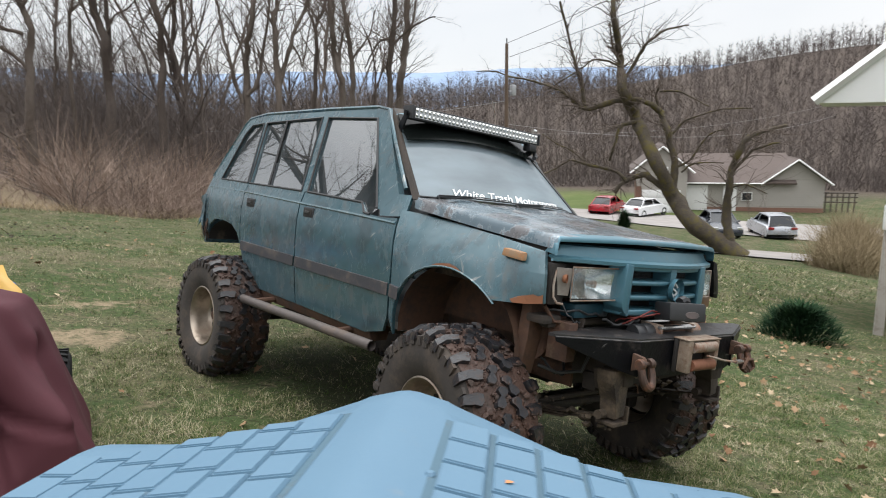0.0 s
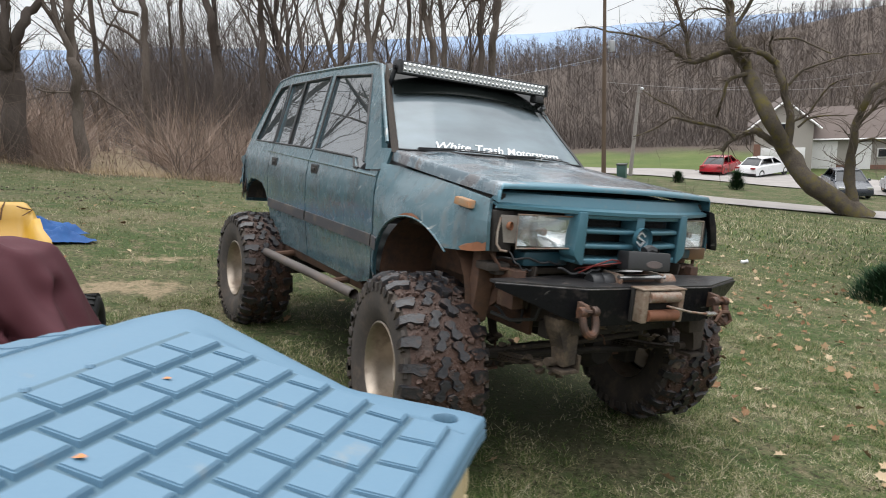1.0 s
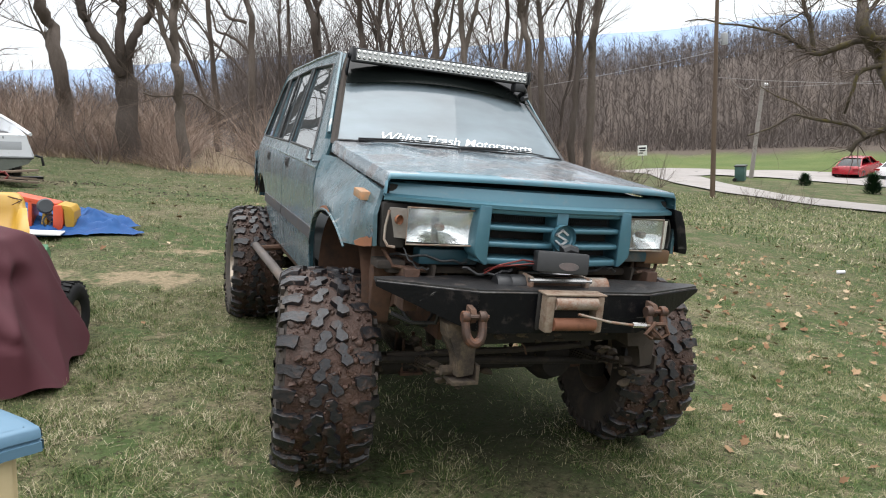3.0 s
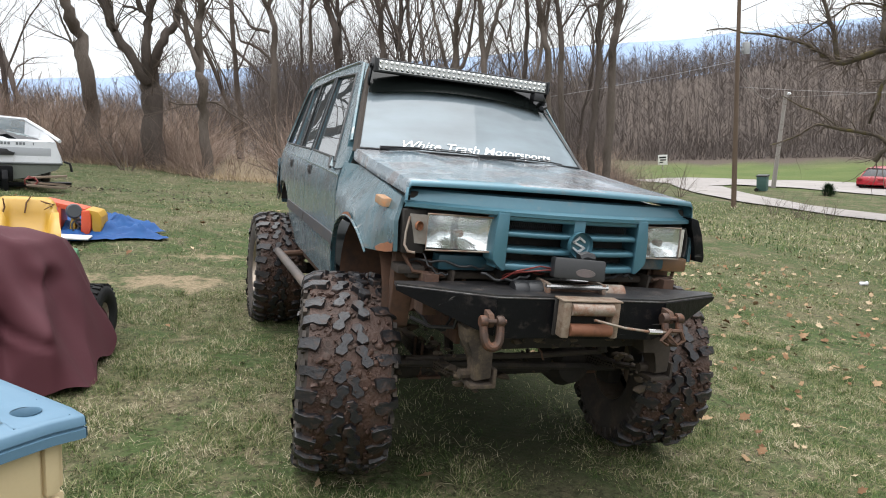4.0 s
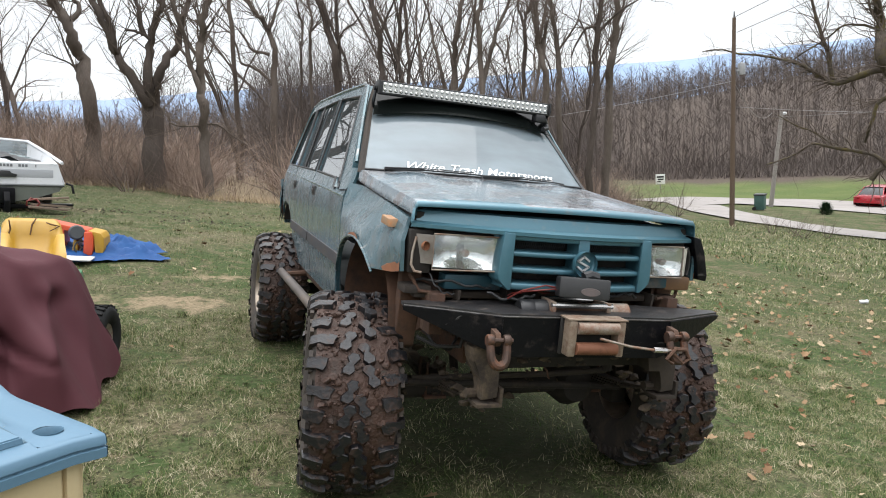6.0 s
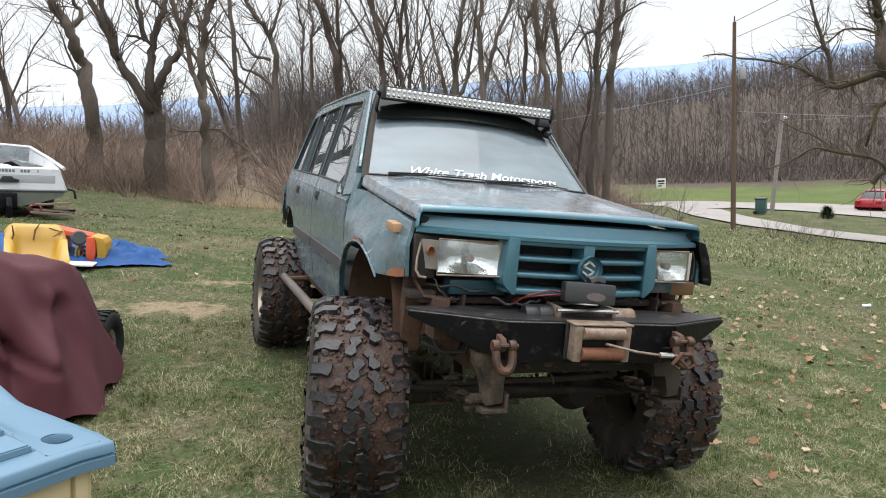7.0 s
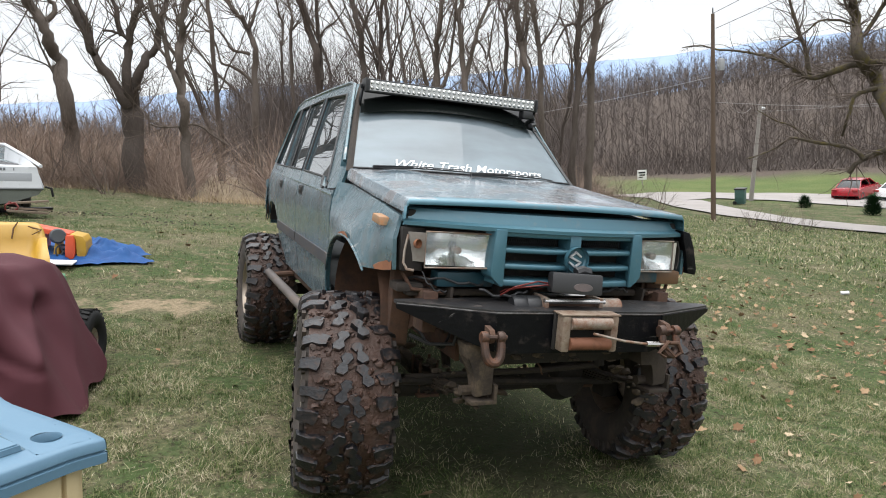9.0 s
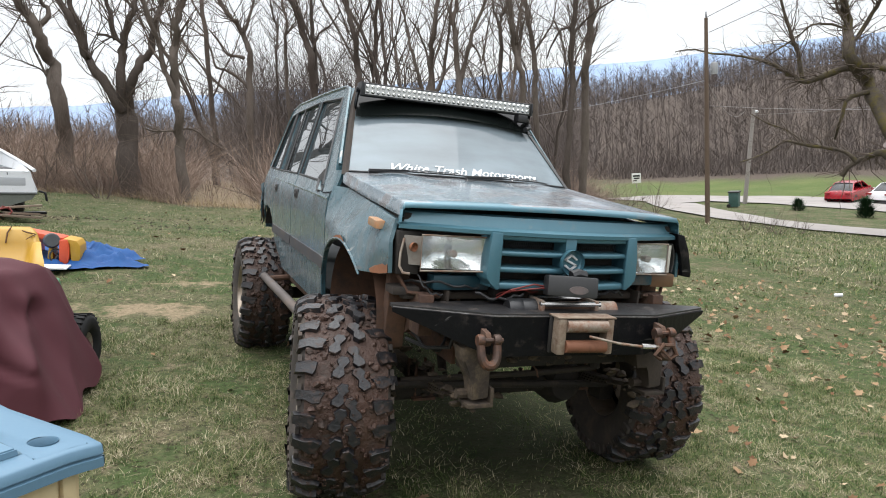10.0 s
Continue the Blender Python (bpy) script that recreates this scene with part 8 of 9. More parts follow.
while len(spots) < 15000:
    x = rng.uniform(-14, 22)
    y = edge_y(x) + rng.gauss(0.25, 0.5)
    if math.degrees(math.atan2(x - EYE_X, y - EYE_Y)) > 38:
        continue
    spots.append((x, y, lay(x, y) - 0.02, rng.uniform(0.06, 0.30), rng.uniform(0.007, 0.014), rng.gauss(0, 0.6), rng.uniform(0, 6.283), rng.gauss(0.6, 0.5)))
tagged(ribbons("straw_fringe", spots, STRAW, 3), "pale dead grass fringing the lawn", "dead grass", kind="stuff")
# twiggy shrubs at the edge
shrub_set = []
for i in range(4):
    rg = random.Random(300 + i)
    wd = Wood()
    for k in range(13):
        a = rg.uniform(0, 6.283)
        d = Vector((0.55 * math.cos(a), 0.55 * math.sin(a), 1))
        grow(rg, wd, wd, Vector((0.1 * math.cos(a), 0.1 * math.sin(a), -0.05)), d, rg.uniform(1.2, 2.3), 0.012, 1, 3, 7, 0.01, 0.12, 0.6, (4, 4, 4))
    ob = new("shrub", wd.mesh("shrub", TWIG))
    shrub_set.append(tagged(ob, "bare twiggy shrub growing at the lawn's edge", "shrub", "shrubs at the edge"))
places = [polar(az, d) for az, d in ((-1, 22), (-6.5, 22), (-3.5, 25), (9.5, 23), (13.5, 24), (-11, 23), (-13, 25), (7.5, 27), (16, 25), (19, 25), (22, 24), (25, 25), (27.5, 26), (37.0, 33.5), (38.6, 34.5), (40.2, 36.0), (35.5, 31.0), (33.5, 28.0), (31.5, 27.0), (29.0, 25.0), (-4.5, 19.6), (-8.5, 21.5), (8.0, 19.0), (11.5, 20.5), (36.0, 36.0), (34.5, 33.0), (38.0, 39.0), (30.0, 28.0))]
for i, (x, y) in enumerate(places):
    m = Matrix.Translation((x, y, lay(x, y))) @ pose(0, 0, 0, 0, 0, 37 * i)
    if i < 4:
        shrub_set[i].matrix_basis = m
    else:
        copy_thing(shrub_set[i % 4], m)
# a pale sack lying in the brush
bm = bmesh.new()
bmesh.ops.create_icosphere(bm, subdivisions=3, radius=0.25)
for v in bm.verts:
    v.co.z *= 0.6
    v.co *= 1 + 0.25 * noise.noise(v.co * 4)
ob = new("sack", finish(bm, "sack", material("pale_sack", (0.42, 0.41, 0.41), (0.28, 0.27, 0.26), rough=0.7), 50))
sx, sy = polar(7.4, 47.0)
ob.matrix_basis = Matrix.Translation((sx, sy, lay(sx, sy) + 0.20)) @ pose(0, 0, 0, 20, 15, 0) @ Matrix.Diagonal((2.0, 2.0, 2.0, 1))
tagged(ob, "pale plastic sack caught in the brush", "sack")

# ---- the gnarled yard tree ----
def crooked(name, spec, at, twigs_seed, bark=None, say="old gnarled leafless tree with mossy leaning trunk on the lawn", gnarled=False, rise=0.3):
    """An old tree whose main limbs follow given turns; each is (points, start radius, end radius)."""
    rng = random.Random(twigs_seed)
    trunk, crown = Wood(), Wood()
    for num, (pts, r0, r1) in enumerate(spec):
        ps = [Vector(p) for p in pts]
        fine = []
        for i in range(len(ps) - 1):
            for k in range(3):
                f = k / 3
                a, b, c, d = ps[max(i - 1, 0)], ps[i], ps[i + 1], ps[min(i + 2, len(ps) - 1)]
                fine.append(0.5 * ((2 * b) + (c - a) * f + (2 * a - 5 * b + 4 * c - d) * f * f + (3 * b - a - 3 * c + d) * f ** 3))
        fine.append(ps[-1])
        n = len(fine) - 1
        jit = min(0.03, r0 * 0.2)
        fine = [p + Vector((rng.gauss(0, jit), rng.gauss(0, jit), rng.gauss(0, jit))) for p in fine]
        rads = [(r0 + (r1 - r0) * i / n) * rng.uniform(0.88, 1.14) for i in range(n + 1)]
        if num == 0:
            rads[0] *= 1.12
        trunk.limb(fine, rads, 9)
        reach = sum((fine[i + 1] - fine[i]).length for i in range(n))
        low = 0.5 if num == 0 else 0.2
        for k in range(int((6.0 if gnarled else 4.2) * reach) + 4):
            f = rng.uniform(low, 1.0)
            i = min(int(f * n), n - 1)
            ax = (fine[i + 1] - fine[i]).normalized()
            sd = ax.cross(Vector((rng.gauss(0, 1), rng.gauss(0, 1), rng.gauss(0, 1)))).normalized()
            dd = ax * 0.7 + sd * 0.6 + Vector((0, 0, rise))
            thin = min(0.026 if gnarled else 0.020, max(0.009, rads[i] * 0.3))
            grow(rng, crown, crown, fine[i], dd, rng.uniform(0.7, 2.3), thin, 2, 4, 9, 0.0 if gnarled else 0.03, 0.14 if gnarled else 0.085, 0.8 if gnarled else 0.55, (5, 5, 4, 3))
    root = thing(name, say, "tree", at)
    for nm, w, m in (("trunk", trunk, bark or MOSSY), ("crown", crown, TWIG)):
        ob = new(nm, w.mesh(nm, m))
        ob.parent = root
    return root


def edge_tree(az, d, limbs, seed):
    """A crooked tree at a bearing and a distance; limbs run across and up in metres."""
    x, y = polar(az, d)
    spec = []
    for line, r0, r1 in limbs:
        way = random.Random(seed + len(line))
        spec.append(([(u, 0.0 if i == 0 else way.uniform(-0.2, 0.2), v) for i, (u, v) in enumerate(line)], r0, r1))
    root = crooked("woodland_tree", spec, Matrix.Translation((x, y, lay(x, y))) @ pose(0, 0, 0, 0, 0, -az), seed, BARK if seed % 3 else BARK_DARK,
                   "tall crooked leafless tree standing at the woods edge")
    tagged(root, group="trees at the edge of the woods")


edge_tree(-6.3, 24.5, [
    ([(0.02, -0.3), (0, 1.15), (0.06, 2.08), (0.03, 3.05), (0.03, 3.82), (-0.13, 4.42), (-0.23, 4.92), (-0.42, 5.42), (-0.58, 5.75), (-0.62, 6.71), (-0.69, 8.13)], 0.26, 0.08),
    ([(-0.23, 4.92), (0.04, 5.17), (0.21, 5.51), (0.04, 5.76), (0, 6.58), (0.31, 7.56)], 0.09, 0.03),
    ([(0.02, 3.22), (-0.32, 3.75), (-0.74, 3.93), (-1.14, 4.14)], 0.03, 0.01),
    ([(0, 2.88), (-0.2, 3.57), (-0.36, 4.25), (-0.45, 4.76), (-0.64, 5.42)], 0.04, 0.01)], 11)
edge_tree(-2.3, 21.0, [
    ([(0.02, -0.3), (0, 0.95), (0.08, 1.74), (0.13, 2.37), (0.18, 2.83)], 0.32, 0.23),
    ([(0.04, 2.45), (-0.11, 2.85), (-0.37, 3.47), (-0.55, 3.85), (-0.65, 4.3), (-0.83, 4.89), (-0.97, 5.4), (-1.01, 6.25), (-1.12, 7.5)], 0.15, 0.05),
    ([(-0.61, 4.15), (-0.63, 4.67), (-0.73, 5.11), (-0.74, 5.69), (-0.67, 6.97)], 0.09, 0.04),
    ([(0.17, 2.75), (0.21, 3.29), (0.29, 3.9), (0.38, 4.28), (0.58, 4.73), (0.79, 5.18), (0.9, 5.55), (1.2, 6.74), (1.27, 7.77)], 0.13, 0.04),
    ([(0.37, 4.2), (0.19, 4.36), (-0.01, 4.44), (-0.25, 4.47)], 0.05, 0.03),
    ([(0.19, 4.33), (0.18, 4.73), (0.17, 5.1), (0.13, 5.47), (0.19, 6.57)], 0.08, 0.04),
    ([(0.35, 2.9), (0.55, 3.43), (0.83, 3.81), (1.06, 4.06), (1.18, 4.49), (1.33, 4.87), (1.47, 5.25), (1.6, 5.71), (2, 7.22)], 0.13, 0.05)], 12)
edge_tree(1.5, 19.5, [
    ([(0.02, -0.3), (0, 0.93), (0.07, 1.68), (0.1, 2.51), (0.14, 3.17), (0.19, 3.75), (0.3, 4.18), (0.41, 4.68), (0.57, 5.18), (0.69, 5.61), (1.02, 7.15)], 0.15, 0.07),
    ([(0.1, 2.51), (0.03, 3.18), (-0.08, 3.69), (-0.12, 4.27), (-0.19, 4.7), (-0.28, 5.12), (-0.29, 5.89), (-0.3, 6.84)], 0.08, 0.04),
    ([(-0.04, 1.96), (-0.5, 1.98), (-0.78, 2.08)], 0.03, 0.02),
    ([(-0.04, 1.96), (0.42, 1.96), (0.81, 1.62), (1.19, 1.34)], 0.03, 0.02),
    ([(0.17, 3.61), (0.39, 3.71), (0.62, 4.17), (0.68, 4.75)], 0.03, 0.01)], 13)
edge_tree(7.0, 27.0, [
    ([(0.02, -0.3), (0, 1.52), (0.11, 2.7), (0.21, 3.76), (0.34, 4.59), (0.39, 5.32), (0.31, 5.94), (0.12, 6.42), (-0.15, 6.67), (-0.36, 7.08), (-0.53, 7.59), (-0.75, 8.87)], 0.15, 0.05),
    ([(0.28, 6.04), (0.47, 6.45), (0.7, 6.95), (0.87, 7.45), (1.3, 8.84)], 0.07, 0.03),
    ([(0.2, 5.16), (-0.13, 5.28), (-0.43, 5.38), (-0.61, 5.78), (-0.95, 6.26)], 0.07, 0.02),
    ([(0.3, 3.86), (0.05, 4.29), (-0.28, 4.63), (-0.6, 4.81), (-0.86, 4.87), (-0.94, 5.28), (-1.06, 5.9), (-1.32, 6.15), (-1.6, 6.32)], 0.06, 0.02)], 14)
edge_tree(12.7, 29.0, [
    ([(0.02, -0.3), (0, 2.85), (-0.01, 4.02), (0, 4.72), (-0.01, 5.64), (-0.13, 6.55), (-0.31, 7.34), (-0.51, 8.02), (-0.7, 8.8), (-1.05, 10.53)], 0.19, 0.09),
    ([(0.12, 4.71), (0.18, 6.08), (0.17, 6.98), (0.26, 8.09), (0.57, 9.83)], 0.10, 0.05),
    ([(0.15, 6.19), (0.42, 6.74), (0.92, 7.05), (1.37, 7.55)], 0.05, 0.02)], 15)
edge_tree(10.4, 31.0, [
    ([(0.02, -0.3), (0, 3.59), (0.11, 5.3), (0.18, 6.51), (0.37, 7.45), (0.27, 8.17), (0.35, 9.79)], 0.09, 0.04),
    ([(0.29, 6.98), (0.71, 7.44), (0.99, 8.13)], 0.04, 0.01)], 16)
edge_tree(9.5, 33.0, [
    ([(0.02, -0.3), (0, 3.42), (0.14, 4.98), (0.26, 6.52), (0.46, 7.52), (0.3, 8.28), (0.34, 10.26)], 0.08, 0.03)], 17)
edge_tree(16.0, 28.0, [
    ([(0.02, -0.3), (0, 2.94), (0.17, 4.75), (0.19, 5.64), (0.23, 6.41), (0.08, 7.19), (0.01, 7.95), (0.05, 9.33), (-0.06, 10.81)], 0.16, 0.06),
    ([(0.23, 6.41), (0.53, 7.16), (0.95, 7.89), (1.18, 9.06)], 0.06, 0.02),
    ([(0.74, 4.7), (0.94, 5.59), (1.09, 6.35), (1.38, 6.99), (1.39, 7.97), (1.65, 9.25)], 0.05, 0.02)], 18)
edge_tree(22.2, 27.0, [
    ([(0.02, -0.3), (0, 2.9), (0.06, 4.45), (0.13, 5.75), (0.31, 6.6), (0.47, 7.43), (0.68, 8.26), (0.73, 9.9)], 0.17, 0.06),
    ([(-0.08, 4.13), (-0.34, 4.93), (-0.44, 5.59), (-0.6, 6.35), (-0.66, 7.1), (-0.81, 7.85), (-1, 8.6)], 0.08, 0.03),
    ([(0.09, 4.45), (0.44, 4.86), (0.69, 5.71), (0.93, 6.76), (1.12, 7.8), (1.37, 9.24)], 0.08, 0.03),
    ([(0.09, 5.54), (-0.06, 6.41), (-0.31, 7.07), (-0.58, 7.52)], 0.05, 0.02)], 19)
edge_tree(24.6, 26.0, [
    ([(0.02, -0.3), (0, 2.93), (0.03, 4.42), (0.03, 5.47), (0.03, 6.3), (0.03, 7.12), (0.16, 7.92), (0.18, 9.51)], 0.14, 0.07),
    ([(0.11, 4.84), (0.28, 5.45), (0.5, 6.05), (0.77, 6.85), (1.19, 7.63), (1.45, 8.6)], 0.10, 0.04),
    ([(0.61, 6.35), (0.88, 5.92), (0.93, 5.5), (1.1, 6.11), (1.28, 6.81), (1.45, 7.4)], 0.04, 0.02)], 20)
edge_tree(27.8, 30.0, [
    ([(0.02, -0.3), (0, 3.3), (0.17, 5.5), (0.3, 6.68), (0.33, 7.86), (0.43, 8.32), (0.71, 8.76), (0.97, 9.88)], 0.12, 0.05),
    ([(0.34, 7.63), (0.23, 8.22), (0.08, 8.82), (0.21, 9.96)], 0.06, 0.03)], 21)
edge_tree(29.9, 27.0, [
    ([(0.02, -0.3), (0, 3.18), (0.04, 4.94), (-0.02, 5.81), (-0.19, 6.57), (-0.25, 7.32), (-0.24, 8.16), (-0.24, 9.8)], 0.16, 0.08),
    ([(-0.03, 6.24), (0.08, 6.97), (0.27, 7.58), (0.47, 8.08)], 0.07, 0.02)], 22)
edge_tree(30.9, 28.4, [
    ([(0.02, -0.3), (0, 2.84), (0.05, 4.92), (0.11, 6.05), (0.05, 6.96), (-0.06, 7.85), (-0.16, 8.74), (-0.24, 10.48)], 0.13, 0.07),
    ([(0.08, 6.62), (0.47, 7.14), (0.91, 7.76), (1.09, 8.61)], 0.05, 0.02)], 23)
edge_tree(33.2, 27.5, [
    ([(0.02, -0.3), (0, 1.27), (0.12, 2.86), (0.25, 4.2), (0.45, 5.93), (0.51, 7.21), (0.65, 8.04), (0.7, 9.9)], 0.15, 0.09),
    ([(0.5, 7.17), (0.91, 7.55), (1.36, 7.92), (1.9, 8.22), (2.32, 8.33)], 0.06, 0.02),
    ([(0.52, 7.47), (0.08, 7.36), (-0.3, 6.87), (-0.55, 6.35)], 0.06, 0.02)], 24)
edge_tree(34.4, 29.3, [
    ([(0.02, -0.3), (0, 0.95), (0.17, 2.52), (0.31, 4.18), (0.35, 5.58), (0.45, 6.49), (0.58, 7.16), (0.68, 8.05), (0.76, 8.93), (0.82, 10.89)], 0.20, 0.12),
    ([(0.7, 7.94), (1, 8.68), (1.18, 9.76)], 0.06, 0.04)], 25)

# the old yard tree: across the view, then up
TREE_X, TREE_Y, TREE_TURN = 26.6, 11.4, -63.6
YARD_STEMS = [
    ([(0.83, -0.17), (-0.28, 0.62), (-1.51, 1.67), (-2.22, 2.64), (-2.96, 4.09), (-3.7, 5.55), (-4.2, 6.53), (-4.58, 7.5), (-4.81, 8.45), (-4.88, 9.14), (-4.99, 10.52), (-5.24, 12.32)], 0.62, 0.12),
    ([(0.48, -0.07), (0.18, 1.23), (0.11, 2.18), (0.12, 3.34), (0.24, 4.24), (0.65, 5.12), (1.19, 5.49), (2.34, 5.78)], 0.32, 0.09),
    ([(-2.29, 2.76), (-2.25, 4.2), (-2.61, 5.5), (-2.94, 6.4), (-3.55, 6.9), (-4.34, 7.15)], 0.24, 0.15),
]
YARD_LEFT = [
    ([(-4.42, 7.02), (-5.02, 7.01), (-5.71, 6.8), (-6.3, 6.67), (-6.68, 6.94), (-7.18, 7.34), (-7.94, 7.72), (-8.98, 8.06), (-10.59, 8.5), (-12.14, 8.72)], 0.20, 0.03),
    ([(-6.4, 6.77), (-6.58, 7.9), (-6.85, 8.65), (-7.12, 9.63), (-7.58, 11.56)], 0.12, 0.07),
    ([(-4.72, 8.48), (-5.37, 8.83), (-6.02, 8.9), (-6.68, 8.53), (-7.4, 8.02), (-8.19, 7.67)], 0.07, 0.03),
    ([(-4.02, 6.04), (-4.47, 5.95), (-4.75, 5.73), (-4.91, 5), (-5.18, 4.22)], 0.13, 0.07),
    ([(-2.38, 2.83), (-3.14, 3.37), (-3.6, 3.57), (-4.16, 3.38), (-4.62, 3.14), (-4.84, 2.74)], 0.23, 0.11),
    ([(-4.39, 3.26), (-4.76, 3.69), (-5.6, 3.91), (-6.47, 4.13), (-7.1, 4.25), (-7.86, 3.82), (-8.65, 3.43)], 0.12, 0.04),
    ([(-6.22, 4.07), (-6.98, 4.7), (-7.76, 5.09), (-8.41, 5.53)], 0.05, 0.03),
]
YARD_RIGHT = [
    ([(-4.54, 8.07), (-3.99, 9.05), (-3.59, 9.56), (-2.78, 10.11), (-1.93, 10.24)], 0.12, 0.04),
    ([(-2.84, 6.21), (-3.19, 7.11), (-3.07, 7.51)], 0.11, 0.05),
    ([(-2.41, 5.49), (-1.9, 6.04), (-1.1, 6.33), (-0.33, 6.54), (0.82, 6.54)], 0.09, 0.03),
    ([(-3.06, 7.37), (-2.19, 7.35), (-1.56, 7.03), (-0.89, 6.64)], 0.07, 0.03),
    ([(-2.19, 3.96), (-1.58, 4.29), (-0.84, 5.41), (-0.16, 5.65)], 0.08, 0.03),
    ([(-1.92, 3.71), (-1.36, 4.15), (-0.14, 4.16)], 0.07, 0.03),
    ([(0.14, 3.56), (0.97, 4.71), (2.05, 5.06)], 0.12, 0.04),
    ([(0.1, 2.99), (0.81, 3.21), (1.7, 2.83)], 0.08, 0.03),
    ([(-4.79, 8.68), (-5.16, 9.4), (-5.39, 10.57)], 0.08, 0.04),
]
way = random.Random(9)
spec = [([(u, 0.15 * way.uniform(-1, 1) * i, v) for i, (u, v) in enumerate(line)], 0.74 * r0, 0.74 * r1) for line, r0, r1 in YARD_STEMS + YARD_LEFT + YARD_RIGHT]
crooked("yard_tree", spec, Matrix.Translation((TREE_X, TREE_Y, lay(TREE_X, TREE_Y))) @ pose(0, 0, 0, 0, 0, TREE_TURN), 3, gnarled=True, rise=0.15)

# ---- poles, wires ----
POLE = material("brown_pole_wood", (0.10, 0.068, 0.048), (0.14, 0.10, 0.07), rough=0.9, stretch=(1, 1, 0.1), bump=0.5)
GREY_POLE = material("grey_weathered_pole", (0.27, 0.25, 0.23), (0.20, 0.18, 0.165), rough=0.9, stretch=(1, 1, 0.1), bump=0.4)
px, py = 20.8, 19.5
pole = thing("utility_pole", "tall brown wooden utility pole beside the drive", "utility pole", Matrix.Translation((px, py, lay(px, py))) @ pose(0, 0, 0, 0, 0.3, 0))
bm = bmesh.new()
tube(bm, [(0, 0, -0.4), (0, 0, 4), (0, 0, 8.9)], [0.115, 0.10, 0.075], 12)
part("post", bm, POLE, pole)
bm = bmesh.new()
tube(bm, [(0, 0, 8.85), (0, 0, 9.15)], [0.035, 0.02], 8)
part("insulator", bm, PLASTIC_BLACK, pole)
bm = bmesh.new()
lathe(bm, [(0, 0), (0.14, 0), (0.15, 0.05), (0.15, 0.42), (0.13, 0.48), (0, 0.5)], pose(0.34, -0.1, 6.55), 16)
box(bm, 0.08, 0.25, -0.12, -0.06, 6.7, 6.78)
part("transformer", bm, material("pale_grey_can", (0.36, 0.37, 0.38), rough=0.5), pole, "pale grey transformer can")
p2x, p2y = 36.5, 32.0
pole2 = thing("utility_pole", "short grey weathered pole leaning by the road", "utility pole", Matrix.Translation((p2x, p2y, lay(p2x, p2y))) @ pose(0, 0, 0, 0, 5.0, -48))
bm = bmesh.new()
tube(bm, [(0, 0, -0.3), (0, 0, 3.5), (0, 0, 6.6)], [0.16, 0.14, 0.12], 10)
part("post", bm, GREY_POLE, pole2)
bm = bmesh.new()
lathe(bm, [(0, 0), (0.12, 0.02), (0.15, 0.12), (0.05, 0.2), (0, 0.2)], pose(0.18, 0, 6.35), 12)
part("lamp_head", bm, GEL, pole2, "small pale lamp head")
WIRE = material("dull_wire", (0.22, 0.21, 0.21), (0.16, 0.15, 0.15), rough=0.6, bump=0)


def wire(a, c, sag, r=0.012):
    a, c = Vector(a), Vector(c)
    bm = bmesh.new()
    tube(bm, [a.lerp(c, k / 14) - Vector((0, 0, sag * 4 * (k / 14) * (1 - k / 14))) for k in range(15)], r, 4, False)
    ob = new("wire", finish(bm, "wire", WIRE, 40))
    tagged(ob, "thin overhead wire between the poles", "wire", "overhead wires")


ptop = Vector((px, py, lay(px, py)))
wire(ptop + Vector((0, 0, 6.4)), (p2x + 0.4, p2y + 0.4, lay(p2x, p2y) + 6.5), 0.9)
wire(ptop + Vector((0, 0, 6.3)), (4.0, 40.0, 2.2), 0.8)
wire((p2x + 0.4, p2y, lay(p2x, p2y) + 6.2), (75, 22, 3.5), 1.0)
wire(ptop + Vector((0.2, 0, 5.2)), (66, 20, 2.0), 1.2)
wire(ptop + Vector((0, 0, 8.9)), (30, -6, 16.0), 0.6, 0.014)
wire(ptop + Vector((0.2, 0, 8.3)), (31, -5, 14.4), 0.6, 0.014)

# ---- road and parking ----
GRAVEL = material("pale_gravel", (0.30, 0.28, 0.265), (0.21, 0.195, 0.185), rough=0.95, grain=18, blotch=0.8, amount=0.8, bump=0.6, spec=0.2)


def strip(name, label, line, wide):
    """A paved strip that lies on the land along a line of (x, y)."""
    pts = [Vector((x, y)) for x, y in line]
    fine = []
    for i in range(len(pts) - 1):
        for k in range(10):
            fine.append(pts[i].lerp(pts[i + 1], k / 10))
    fine.append(pts[-1])
    bm = bmesh.new()
    rows = []
    for i, p in enumerate(fine):
        d = (fine[min(i + 1, len(fine) - 1)] - fine[max(i - 1, 0)]).normalized()
        s = Vector((-d.y, d.x))
        w = wide[0] + (wide[1] - wide[0]) * i / (len(fine) - 1)
        rows.append([(q.x, q.y, lay(q.x, q.y) + 0.07) for q in (p + s * w * (f - 0.5) for f in (k / 8 for k in range(9)))])
    loft(bm, rows)
    ob = new(name, finish(bm, name, GRAVEL, 60))
    tagged(ob, label, "road", kind="structure")


strip("road", "pale gravel drive curving below the lawn", [(31.5, 34.0), (27.5, 27.0), (25.5, 21.5), (25.5, 17.0), (28.5, 11.0), (34, 4), (44, -4)], (3.5, 4.2))
strip("pavement", "wide pale gravel parking place", [(30, 36), (36.5, 38), (41, 33), (43, 26), (44, 18), (47, 10)], (5.5, 11))

